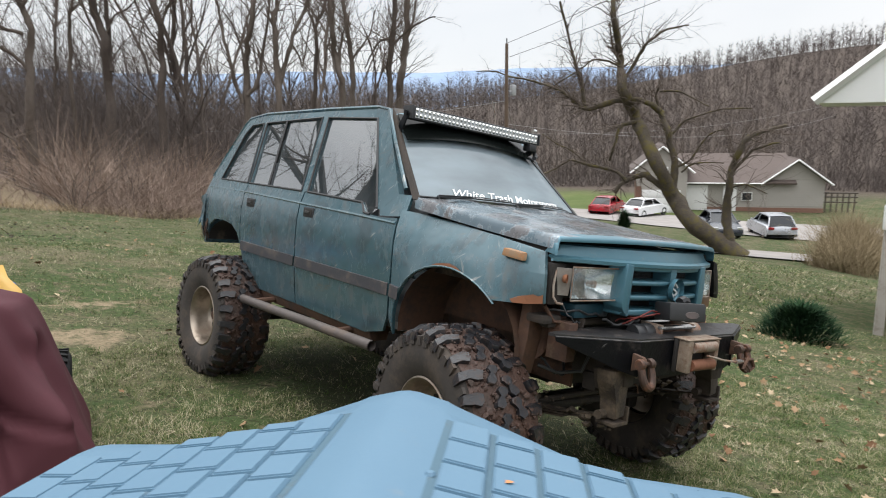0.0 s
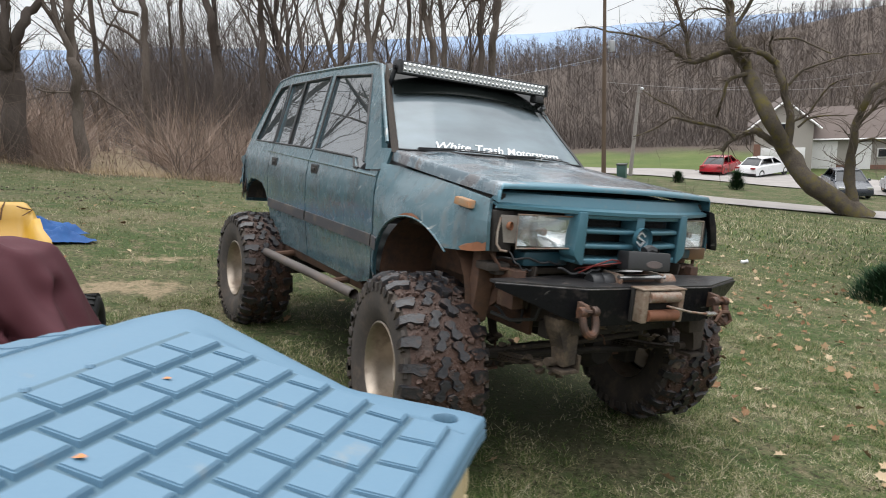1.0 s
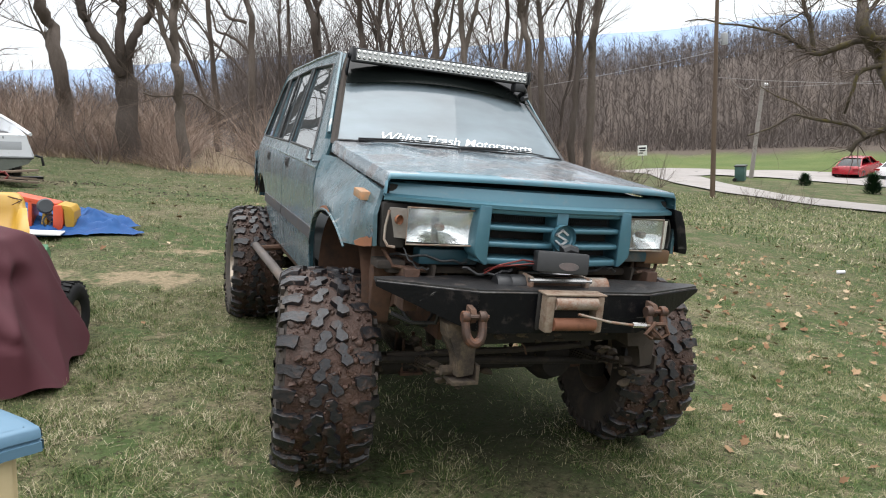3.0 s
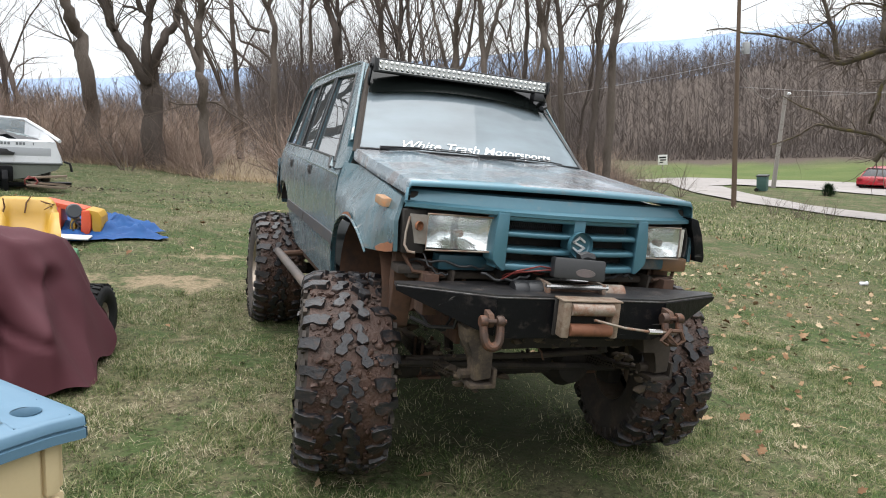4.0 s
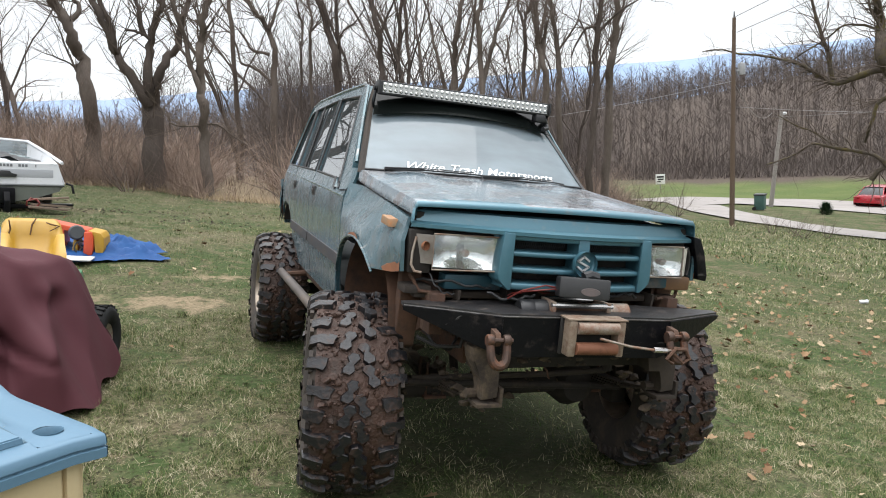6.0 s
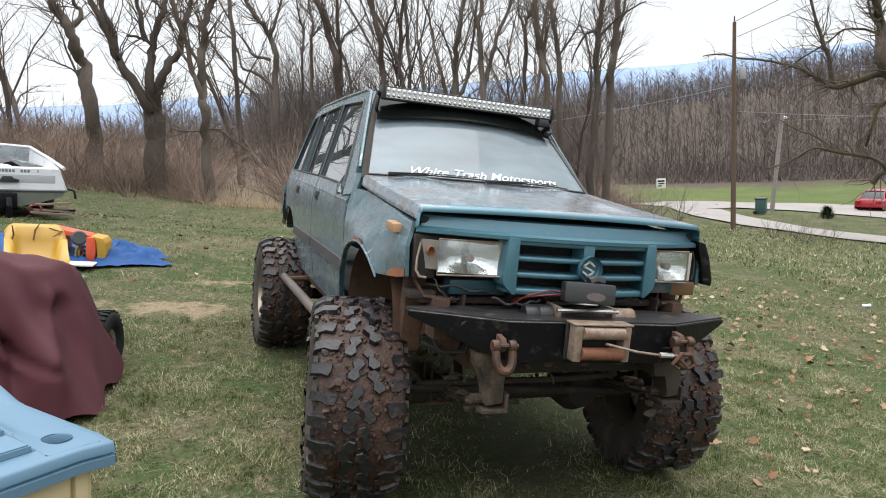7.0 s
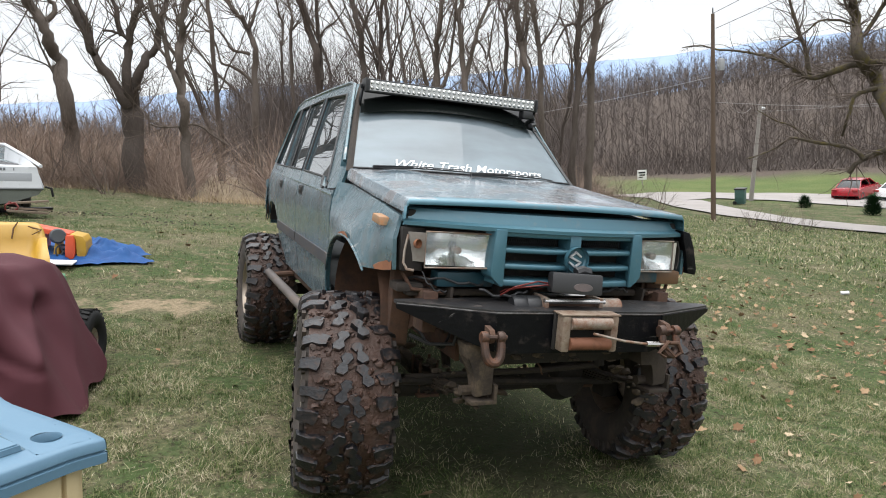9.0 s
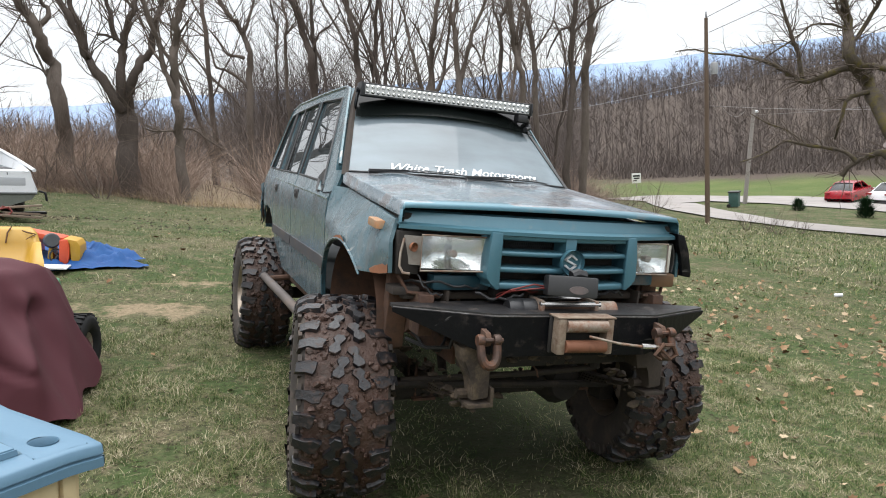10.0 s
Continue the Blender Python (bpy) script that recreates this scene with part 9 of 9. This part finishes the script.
# ---- houses ----
SIDING = material("beige_siding", (0.32, 0.30, 0.27), (0.27, 0.255, 0.23), rough=0.7, grain=3, blotch=0.6, amount=0.4, bump=0.1)
ROOF = material("brown_shingle_roof", (0.088, 0.068, 0.060), (0.115, 0.09, 0.08), rough=0.95, grain=8, blotch=0.8, bump=0.5)
BRICK = material("brown_brick", (0.17, 0.09, 0.065), (0.22, 0.125, 0.09), rough=0.9, grain=9, bump=0.4)
WHITE = material("white_paint", (0.72, 0.72, 0.71), (0.64, 0.64, 0.63), rough=0.6, bump=0.05)
PANE = material("dark_house_pane", (0.02, 0.023, 0.027), rough=0.2, bump=0, spec=0.25)
hx, hy = polar(64.3, 63)
house = thing("house", "beige sided house with brown roof and brick base", "house", Matrix.Translation((hx, hy, lay(hx, hy))) @ pose(0, 0, 0, 0, 0, -57))
# local: x to the right along the front, y away
bm = bmesh.new()
box(bm, -5.2, 7.2, 0.2, 9.0, 0.35, 2.7)
prism(bm, [(2.6, 2.7), (7.2, 2.7), (4.9, 4.4)], "y", 0.2, 0.35)
part("wall", bm, SIDING, house)
for z in (0.5, 0.7, 0.9, 1.1, 1.3, 1.5, 1.7, 1.9, 2.1, 2.3, 2.5):
    bm = bmesh.new()
    prism(bm, [(0.2, z), (0.17, z), (0.2, z + 0.19)], "x", 0.4, 7.2)
    part("siding_board", bm, SIDING, house)
bm = bmesh.new()
box(bm, -5.22, 7.22, 0.14, 9.0, -0.6, 0.35)
part("brick_base", bm, BRICK, house)
bm = bmesh.new()
for a, c in (((2.1, 2.45), (4.9, 4.55)), ((7.7, 2.45), (4.9, 4.55))):
    bm.faces.new([bm.verts.new(p) for p in ((a[0], -0.3, a[1]), (c[0], -0.3, c[1]), (c[0], 9.2, c[1]), (a[0], 9.2, a[1]))])
bm.faces.new([bm.verts.new(p) for p in ((-5.8, -0.35, 2.55), (4.9, -0.35, 2.55), (4.9, 4.6, 4.9), (-5.8, 4.6, 4.9))])
bm.faces.new([bm.verts.new(p) for p in ((-5.8, 9.4, 2.55), (4.9, 9.4, 2.55), (4.9, 4.6, 4.9), (-5.8, 4.6, 4.9))])
part("roof", thicken(bm, 0.14), ROOF, house, "brown shingle roof")
bm = bmesh.new()
for a, c in (((2.05, 2.4), (4.9, 4.54)), ((7.75, 2.4), (4.9, 4.54))):
    tube(bm, [(a[0], -0.36, a[1]), (c[0], -0.36, c[1])], 0.075, 4)
tube(bm, [(-5.8, -0.40, 2.5), (2.3, -0.40, 2.5)], 0.06, 4)
part("fascia", bm, WHITE, house, "white fascia")
for x0, x1, z0, z1, nm, mt in ((-0.9, 0.2, -0.5, 2.2, "side_door", WHITE), (-5.0, -2.2, -0.5, 2.3, "garage_door", WHITE)):
    bm = bmesh.new()
    box(bm, x0, x1, 0.06, 0.2, z0, z1, 0.02)
    part(nm, bm, mt, house)
bm = bmesh.new()
box(bm, 0.6, 1.5, 0.05, 0.2, 0.95, 1.7, 0.02)
win = part("window", bm, WHITE, house)
bm = bmesh.new()
box(bm, 0.68, 1.42, 0.03, 0.06, 1.02, 1.63)
part("pane", bm, PANE, win)
# front gable wing with the garage
bm = bmesh.new()
box(bm, -8.4, -4.2, -2.6, 4.0, -0.5, 3.9)
prism(bm, [(-8.4, 3.9), (-4.2, 3.9), (-6.3, 5.7)], "y", -2.6, -2.45)
part("wing_wall", bm, SIDING, house)
bm = bmesh.new()
box(bm, -8.43, -7.95, -2.66, 4.0, -0.5, 2.4)
part("brick_pier", bm, BRICK, house, "brown brick pier beside the garage door")
bm = bmesh.new()
for a, c in (((-8.9, 3.65), (-6.3, 5.85)), ((-3.7, 3.65), (-6.3, 5.85))):
    bm.faces.new([bm.verts.new(p) for p in ((a[0], -3.0, a[1]), (c[0], -3.0, c[1]), (c[0], 5, c[1]), (a[0], 5, a[1]))])
part("wing_roof", thicken(bm, 0.14), ROOF, house)
bm = bmesh.new()
for a, c in (((-8.95, 3.6), (-6.3, 5.85)), ((-3.65, 3.6), (-6.3, 5.85))):
    tube(bm, [(a[0], -3.06, a[1]), (c[0], -3.06, c[1])], 0.08, 4)
part("wing_fascia", bm, WHITE, house)
bm = bmesh.new()
box(bm, -7.9, -4.7, -2.68, -2.58, -0.4, 2.1, 0.02)
gd = part("garage_door", bm, WHITE, house, "white garage door")
for k in range(4):
    bm = bmesh.new()
    box(bm, -7.8, -4.8, -2.72, -2.68, -0.35 + 0.6 * k, 0.18 + 0.6 * k, 0.02)
    part("door_panel", bm, WHITE, gd)
bm = bmesh.new()
box(bm, -6.8, -5.8, -2.68, -2.58, 3.2, 4.1, 0.02)
win = part("window", bm, WHITE, house)
bm = bmesh.new()
box(bm, -6.7, -5.9, -2.72, -2.68, 3.3, 4.0)
part("pane", bm, PANE, win)
# deck at the far end of the house
DECKWOOD = material("dark_deck_wood", (0.06, 0.05, 0.042), (0.1, 0.085, 0.07), rough=0.9)
for k in range(6):
    bm = bmesh.new()
    box(bm, 7.4 + 0.45 * k, 7.5 + 0.45 * k, 0.6, 0.7, -0.6, 1.7)
    part("deck_post", bm, DECKWOOD, house)
for z in (0.8, 1.25, 1.6):
    bm = bmesh.new()
    box(bm, 7.2, 9.9, 0.55, 0.75, z, z + 0.1)
    part("deck_rail", bm, DECKWOOD, house)

# neighbouring home: its eave and a porch post
ex, ey = 9.7, 1.1
near = thing("porch", "white porch roof and post of the home beside the lawn", "porch", Matrix.Translation((ex, ey, lay(ex, ey))) @ pose(0, 0, 0, 0, 0, -72))
bm = bmesh.new()
prism(bm, [(-0.85, 4.05), (1.6, 6.1), (4.0, 6.2), (4.0, 3.95), (-0.85, 3.98)], "y", 1.0, 7.0, 0.02)
# white raised above the other trim to paint strong light on the gable
part("gable", bm, material("light_lifted_white_paint", (0.88, 0.88, 0.88), (0.84, 0.84, 0.84), rough=0.6, bump=0.03), near, "white gable and soffit")
bm = bmesh.new()
tube(bm, [(-0.9, 0.95, 4.02), (1.6, 0.95, 6.15), (1.9, 0.95, 6.3)], 0.09, 4)
part("gutter", bm, WHITE, near)
# unseen wall, added to cut light reaching the truck from the right
bm = bmesh.new()
box(bm, 1.2, 13.0, 1.6, 9.0, -3.5, 3.95)
part("home_wall", bm, SIDING, near, "plain unseen beige wall added to block light")
bm = bmesh.new()
box(bm, 0.38, 0.54, 1.05, 1.22, -0.5, 4.0, 0.02)
part("porch_post", bm, material("weathered_white_post", (0.42, 0.39, 0.35), (0.3, 0.27, 0.24), rough=0.8, dirt=MUD, dirt_amount=0.3), near, "weathered porch post")
bm = bmesh.new()
box(bm, 0.34, 0.66, 0.95, 1.08, 1.75, 2.2, 0.03)
part("meter_box", bm, WHITE, near, "white meter box")

# evergreen bushes
NEEDLE = island_material("dark_needles", ((0.010, 0.030, 0.014), (0.018, 0.045, 0.020), (0.030, 0.060, 0.026)))


def bush(x, y, wide, high, label, n, seed, group=""):
    rg = random.Random(seed)
    spots = []
    for _ in range(n):
        a, e = rg.uniform(0, 6.283), rg.random() ** 0.6
        up = rg.random()
        r = wide * 0.5 * e * math.sqrt(max(0.05, 1 - up * 0.85)) * rg.uniform(0.85, 1.12)
        spots.append((r * math.cos(a), r * math.sin(a), high * up * (0.95 - 0.5 * e * e * 0.3), high * rg.uniform(0.14, 0.28), high * 0.05, rg.uniform(0.3, 1.2), math.pi / 2 - a + rg.gauss(0, 0.5), rg.gauss(0.3, 0.3)))
    ob = ribbons("bush", spots, NEEDLE, 2)
    ob.matrix_basis = Matrix.Translation((x, y, lay(x, y)))
    tagged(ob, label, "bush", group)


bush(8.15, 1.4, 1.35, 0.55, "low dark evergreen bush on the lawn", 2600, 1)
bush(35.2, 26.6, 0.8, 0.75, "small dark evergreen by the parking place", 900, 2, "evergreens by the drive")
bush(34.2, 21.5, 0.8, 1.1, "small dark evergreen by the parking place", 900, 3, "evergreens by the drive")
# leafless saplings along the drive
for i, (x, y) in enumerate(((19.7, 16.3), (19.9, 15.4), (19.7, 14.8), (21.2, 15.1))):
    copy_thing(shrub_set[i % 4], Matrix.Translation((x, y, lay(x, y))) @ Matrix.Diagonal((0.55, 0.55, 0.55, 1)) @ pose(0, 0, 0, 0, 0, 50 * i))

# brown weeds in front of the porch
rg = random.Random(8)
spots = []
for _ in range(9000):
    u, v = rg.random(), rg.gauss(0, 1.0)
    x, y = 26.0 + 12.0 * u + 0.4 * v, 6.6 + 3.2 * u * u + 0.7 * v
    spots.append((x, y, lay(x, y) - 0.03, rg.uniform(0.5, 2.2) * (0.7 + 0.5 * u), rg.uniform(0.015, 0.035), rg.gauss(0, 0.5), rg.uniform(0, 6.283), rg.gauss(0.3, 0.5), rg.uniform(0, 6.283)))
WEED = island_material("dry_weeds", ((0.15, 0.115, 0.07), (0.24, 0.19, 0.115), (0.20, 0.16, 0.10), (0.31, 0.25, 0.16)), noise_scale=0.4)
tagged(ribbons("weeds", spots, WEED, 3), "tall brown dead weeds growing beside the drive", "weeds", kind="stuff")

# wheeled bin and a sign
bx, by = 33.2, 29.8
bin_ = thing("wheeled_bin", "green wheeled bin standing by the road", "bin", Matrix.Translation((bx, by, lay(bx, by))) @ pose(0, 0, 0, 0, 0, 30))
bm = bmesh.new()
prism(bm, [(-0.26, 0.05), (0.26, 0.05), (0.32, 1.0), (-0.32, 1.0)], "y", -0.3, 0.3, 0.03)
part("bin_body", bm, material("dark_green_bin", (0.05, 0.11, 0.10), rough=0.5), bin_)
bm = bmesh.new()
box(bm, -0.35, 0.35, -0.36, 0.34, 1.0, 1.08, 0.02)
part("bin_lid", bm, PLASTIC_BLACK, bin_)
for s in (-1, 1):
    bm = bmesh.new()
    lathe(bm, [(0, -0.04), (0.13, -0.04), (0.13, 0.04), (0, 0.04)], pose(s * 0.3, 0.28, 0.13, 0, 90, 0), 12)
    part("bin_wheel", bm, RUBBER, bin_)
sx, sy = polar(38.9, 70)
sign = thing("sign_board", "small white board on a post across the field", "sign", Matrix.Translation((sx, sy, lay(sx, sy))) @ pose(0, 0, 0, 0, 0, -39))
bm = bmesh.new()
box(bm, -0.45, 0.45, -0.03, 0.03, 0.5, 1.5, 0.01)
board = part("board", bm, WHITE, sign)
for x0, x1, z0, z1 in ((-0.33, 0.33, 1.15, 1.32), (-0.25, 0.30, 0.92, 1.06), (-0.30, 0.05, 0.70, 0.82)):
    bm = bmesh.new()
    box(bm, x0, x1, -0.040, -0.030, z0, z1)
    part("lettering_bar", bm, PANE, board, "dark lettering as bars")
bm = bmesh.new()
box(bm, -0.05, 0.05, 0.03, 0.10, -0.2, 1.4)
part("post", bm, GREY_POLE, sign)

# ---- parked cars ----
def car(name, label, x, y, yaw, paint, tall=1.45, long=4.55, hatch=False):
    root = thing(name, label, "car", Matrix.Translation((x, y, lay(x, y) + 0.06)) @ pose(0, 0, 0, 0, 0, yaw), "parked cars")
    h = tall
    L = long / 2
    deck = 0.93
    prof = [(-L, 0.42), (-L + 0.02, 0.72), (-L + 0.12, deck - 0.02), (-L + (0.30 if hatch else 0.75), deck + 0.03), (L - 1.25, 0.96), (L - 0.45, 0.82), (L - 0.08, 0.66), (L, 0.45), (L - 0.05, 0.25), (-L + 0.05, 0.25)]
    bm = bmesh.new()
    rows = []
    for s in (-1, -0.93, -0.5, 0, 0.5, 0.93, 1):
        w = 0.89 * s
        edge = 1 if abs(s) == 1 else 0
        rows.append([(u * (1 - 0.015 * s * s) - 0.10 * (s * s) * (1 if u > L - 0.6 else -1 if u < -L + 0.5 else 0), w, z - 0.03 * s * s * (z > 0.6) - (0.05 if edge and z > 0.7 else 0)) for u, z in prof])
    loft(bm, rows)
    bm.faces.new(bm.verts[:len(prof)])
    bm.faces.new(bm.verts[-len(prof):][::-1])
    body = part("body", bm, paint, root, "", 40)
    cab = [(-L + (0.15 if hatch else 0.55), 0.90), (-L + (0.65 if hatch else 1.15), h - 0.04), (-L + 1.7, h), (L - 1.95, h - 0.03), (L - 1.15, 0.92)]
    bm = bmesh.new()
    loft(bm, [[(u, s * (0.80 - 0.19 * (z - 0.9) / (h - 0.9)), z) for u, z in cab] for s in (-1, -0.5, 0, 0.5, 1)])
    part("greenhouse", bm, PANE, root, "dark tinted glass", 40)
    bm = bmesh.new()
    loft(bm, [[(u, s * 0.63, z + 0.012 + 0.02 * (1 - s * s)) for u, z in ((-L + (0.65 if hatch else 1.15), h - 0.035), (-L + 1.7, h), (L - 1.95, h - 0.025))] for s in (-1, -0.5, 0, 0.5, 1)])
    for s in (-1, 1):
        for (a, za), (c, zc) in ((cab[0], cab[1]), (cab[4], cab[3]), ((0.05, 0.92), (-0.02, h - 0.03)), (cab[1], cab[3])):
            tube(bm, [(u, s * (0.805 - 0.19 * (z - 0.9) / (h - 0.9)), z) for u, z in ((a, za), (c, zc))], 0.035, 6)
    part("roof", bm, paint, root, "", 40)
    for u in (-L + 0.85, L - 0.88):
        for s in (-1, 1):
            bm = bmesh.new()
            lathe(bm, [(0.19, 0.09), (0.30, 0.10), (0.325, 0.07), (0.325, -0.07), (0.30, -0.10)], pose(u, s * 0.80, 0.325, 90), 24)
            tyre = part("tyre", bm, PLASTIC_BLACK, root)
            bm = bmesh.new()
            lathe(bm, [(0.0, 0.07), (0.06, 0.075), (0.10, 0.06), (0.19, 0.075), (0.205, 0.09)], pose(u, s * 0.80, 0.325, 90 * s if s < 0 else -90), 20)
            part("rim", bm, WORN_STEEL, tyre)
    for s in (-1, 1):
        bm = bmesh.new()
        box(bm, L - 0.34, L - 0.10, s * 0.56, s * 0.82, 0.62, 0.74, 0.02)
        part("headlight", bm, LED_BACK, root)
        bm = bmesh.new()
        box(bm, -L - 0.005, -L + 0.14, s * 0.50, s * 0.84, 0.74, 0.86, 0.02)
        part("tail_light", bm, material("tail_lens", (0.25, 0.01, 0.012), rough=0.3, bump=0) if "tail_lens" not in bpy.data.materials else bpy.data.materials["tail_lens"], root)
        bm = bmesh.new()
        box(bm, L - 1.45, L - 1.28, s * 0.86, s * 1.0, 0.92, 1.04, 0.03)
        part("wing_mirror", bm, paint, root)


CAR_RED = material("red_car_paint", (0.33, 0.012, 0.022), (0.28, 0.010, 0.018), rough=0.25, bump=0, coat=0.5)
CAR_WHITE = material("white_car_paint", (0.70, 0.71, 0.72), (0.64, 0.65, 0.66), rough=0.3, bump=0, coat=0.5)
CAR_SILVER = material("silver_car_paint", (0.42, 0.44, 0.47), (0.36, 0.38, 0.41), rough=0.3, metal=0.6, bump=0, coat=0.5)
CAR_DARK = material("dark_blue_car_paint", (0.02, 0.025, 0.035), (0.03, 0.035, 0.045), rough=0.28, bump=0, coat=0.5)
rx, ry = 44.3, 29.7
car("parked_car", "red saloon car parked on the gravel", rx, ry, 15, CAR_RED)
rx, ry = 45.7, 27.0
car("parked_car", "white saloon car parked on the gravel", rx, ry, -3, CAR_WHITE)
rx, ry = 37.9, 17.0
car("parked_car", "dark saloon car parked beyond the old tree", rx, ry, -140, CAR_DARK)
rx, ry = 40.9, 15.0
car("parked_car", "silver hatchback parked beyond the old tree", rx, ry, 40, CAR_SILVER, 1.5, 4.4, True)

# ---- grass and leaves ----
rng = np.random.default_rng(3)
GRASS = island_material("grass_blades", ((0.030, 0.050, 0.015), (0.046, 0.078, 0.022), (0.072, 0.110, 0.034), (0.122, 0.145, 0.055), (0.182, 0.174, 0.090), (0.27, 0.236, 0.150), (0.43, 0.38, 0.27)), noise_scale=2.4, fine=(8, 0.72, 2.3))


def sow(count, x0, x1, y0, y1, h0, h1, w0, w1):
    """Places for blades on the lawn, thicker in tufts."""
    out = []
    while len(out) < count:
        x, y = rng.uniform(x0, x1), rng.uniform(y0, y1)
        if y > edge_y(x) + 0.2:
            continue
        t = noise.noise((x * 2.2, y * 2.2, 9))
        # blades thinned out in the patch painted dark under the truck
        if rng.random() < 0.86 * truck_shade_at(x, y):
            continue
        t2 = noise.noise((x * 9.0, y * 9.0, 31))
        if rng.random() > 0.62 + 0.6 * t + 0.8 * t2:
            continue
        hh = rng.uniform(h0, h1) * (1 + 0.7 * t + 0.7 * t2)
        for cx, cy, r in ((-1.75, 3.55, 0.6), (-2.6, 3.6, 0.4)):
            if math.hypot(x - cx, (y - cy) * 2) < r * (1 + 0.5 * t + 0.5 * t2):
                hh *= 0.45 if rng.random() < 0.3 else 0.12
        out.append((x, y, lay(x, y) - 0.006, hh, rng.uniform(w0, w1), rng.normal(0, 0.9), rng.uniform(0, 6.283), rng.normal(0.8, 0.7)))
    return out


near = sow(250000, -3.6, 4.2, -2.6, 3.2, 0.012, 0.044, 0.0022, 0.0048)
far_spots = sow(95000, -6.5, 7.5, 2.5, 9.0, 0.014, 0.040, 0.004, 0.008)
far_spots += sow(60000, 3.5, 11.0, -2.5, 6.0, 0.014, 0.042, 0.004, 0.008)
far_spots += sow(60000, -9, 14, 8.0, 18.0, 0.018, 0.042, 0.006, 0.012)
far_spots += sow(25000, 9, 24, 3.0, 22.0, 0.05, 0.10, 0.014, 0.028)
tagged(ribbons("grass", near, GRASS, 2), "short winter grass, green mixed with straw", "grass", kind="stuff")
far_spots += sow(95000, -2.6, 3.4, -2.5, 1.8, 0.010, 0.034, 0.003, 0.006)
tagged(ribbons("grass", far_spots, GRASS, 1), "short winter grass of the farther lawn", "grass", kind="stuff")

LEAF = island_material("dead_leaves", ((0.14, 0.076, 0.042), (0.20, 0.122, 0.068), (0.27, 0.185, 0.11), (0.38, 0.30, 0.20)), 0.85, 2.0)
bm = bmesh.new()
rl = random.Random(15)
made = 0
while made < 950:
    if rl.random() < 0.72:
        x, y = rl.uniform(1.4, 8.5), rl.uniform(-2.4, 5.0)
        if x - 1.0 < 0.35 * (y + 1) and rl.random() < 0.75:
            continue
    else:
        x, y = rl.uniform(-6, 10), rl.uniform(-2.2, 13)
    s = rl.uniform(0.020, 0.052)
    m = Matrix.Translation((x, y, lay(x, y) + rl.uniform(0.015, 0.045))) @ pose(0, 0, 0, rl.gauss(0, 22), SLOPE + rl.gauss(0, 22), rl.uniform(0, 360))
    outline = [(0, -1.0), (0.35, -0.55), (0.75, -0.45), (0.55, 0.0), (0.8, 0.35), (0.35, 0.45), (0, 1.05)]
    curl = rl.uniform(0.1, 0.5)
    mid = [bm.verts.new(m @ Vector((0, s * f, 0.0))) for f in (-1.0, -0.4, 0.1, 0.5, 1.05)]
    for sg in (-1, 1):
        rim = [bm.verts.new(m @ Vector((sg * s * u * rl.uniform(0.8, 1.1), s * v, s * curl * u * u * 1.3))) for u, v in outline[1:-1]]
        bm.faces.new([mid[0], rim[0], rim[1], mid[1]])
        bm.faces.new([mid[1], rim[1], rim[2], mid[2]])
        bm.faces.new([mid[2], rim[2], rim[3], mid[3]])
        bm.faces.new([mid[3], rim[3], rim[4], mid[4]])
    made += 1
ob = new("dead_leaves", finish(bm, "dead_leaves", LEAF, 60))
tagged(ob, "curled brown leaves scattered on the lawn", "leaves", kind="stuff")

# clods of dark soil thrown up on the middle lawn
rs = random.Random(52)
bm = bmesh.new()
for _ in range(300):
    cx, cy, sp = rs.choice(((-1.1, 9.6, 0.5), (-2.2, 10.6, 0.7), (-3.1, 10.7, 0.6), (-0.4, 11.3, 0.7), (-4.2, 12.4, 0.8)))
    x, y = rs.gauss(cx, sp), rs.gauss(cy, sp * 0.5)
    r = rs.uniform(0.006, 0.020)
    g = bmesh.ops.create_icosphere(bm, subdivisions=1, radius=r, matrix=Matrix.Translation((x, y, lay(x, y) + r * 0.3)) @ Matrix.Diagonal((rs.uniform(0.8, 1.8), rs.uniform(0.8, 1.5), rs.uniform(0.5, 0.9), 1)))
    for v in g["verts"]:
        v.co += Vector((rs.uniform(-1, 1), rs.uniform(-1, 1), rs.uniform(-1, 1))) * r * 0.3
SOIL = material("dark_soil", (0.035, 0.026, 0.018), (0.06, 0.045, 0.032), rough=0.95, bump=0.5)
tagged(new("soil_clods", finish(bm, "soil_clods", SOIL, 60)), "dark clods of soil scattered on the lawn", "soil", kind="stuff")
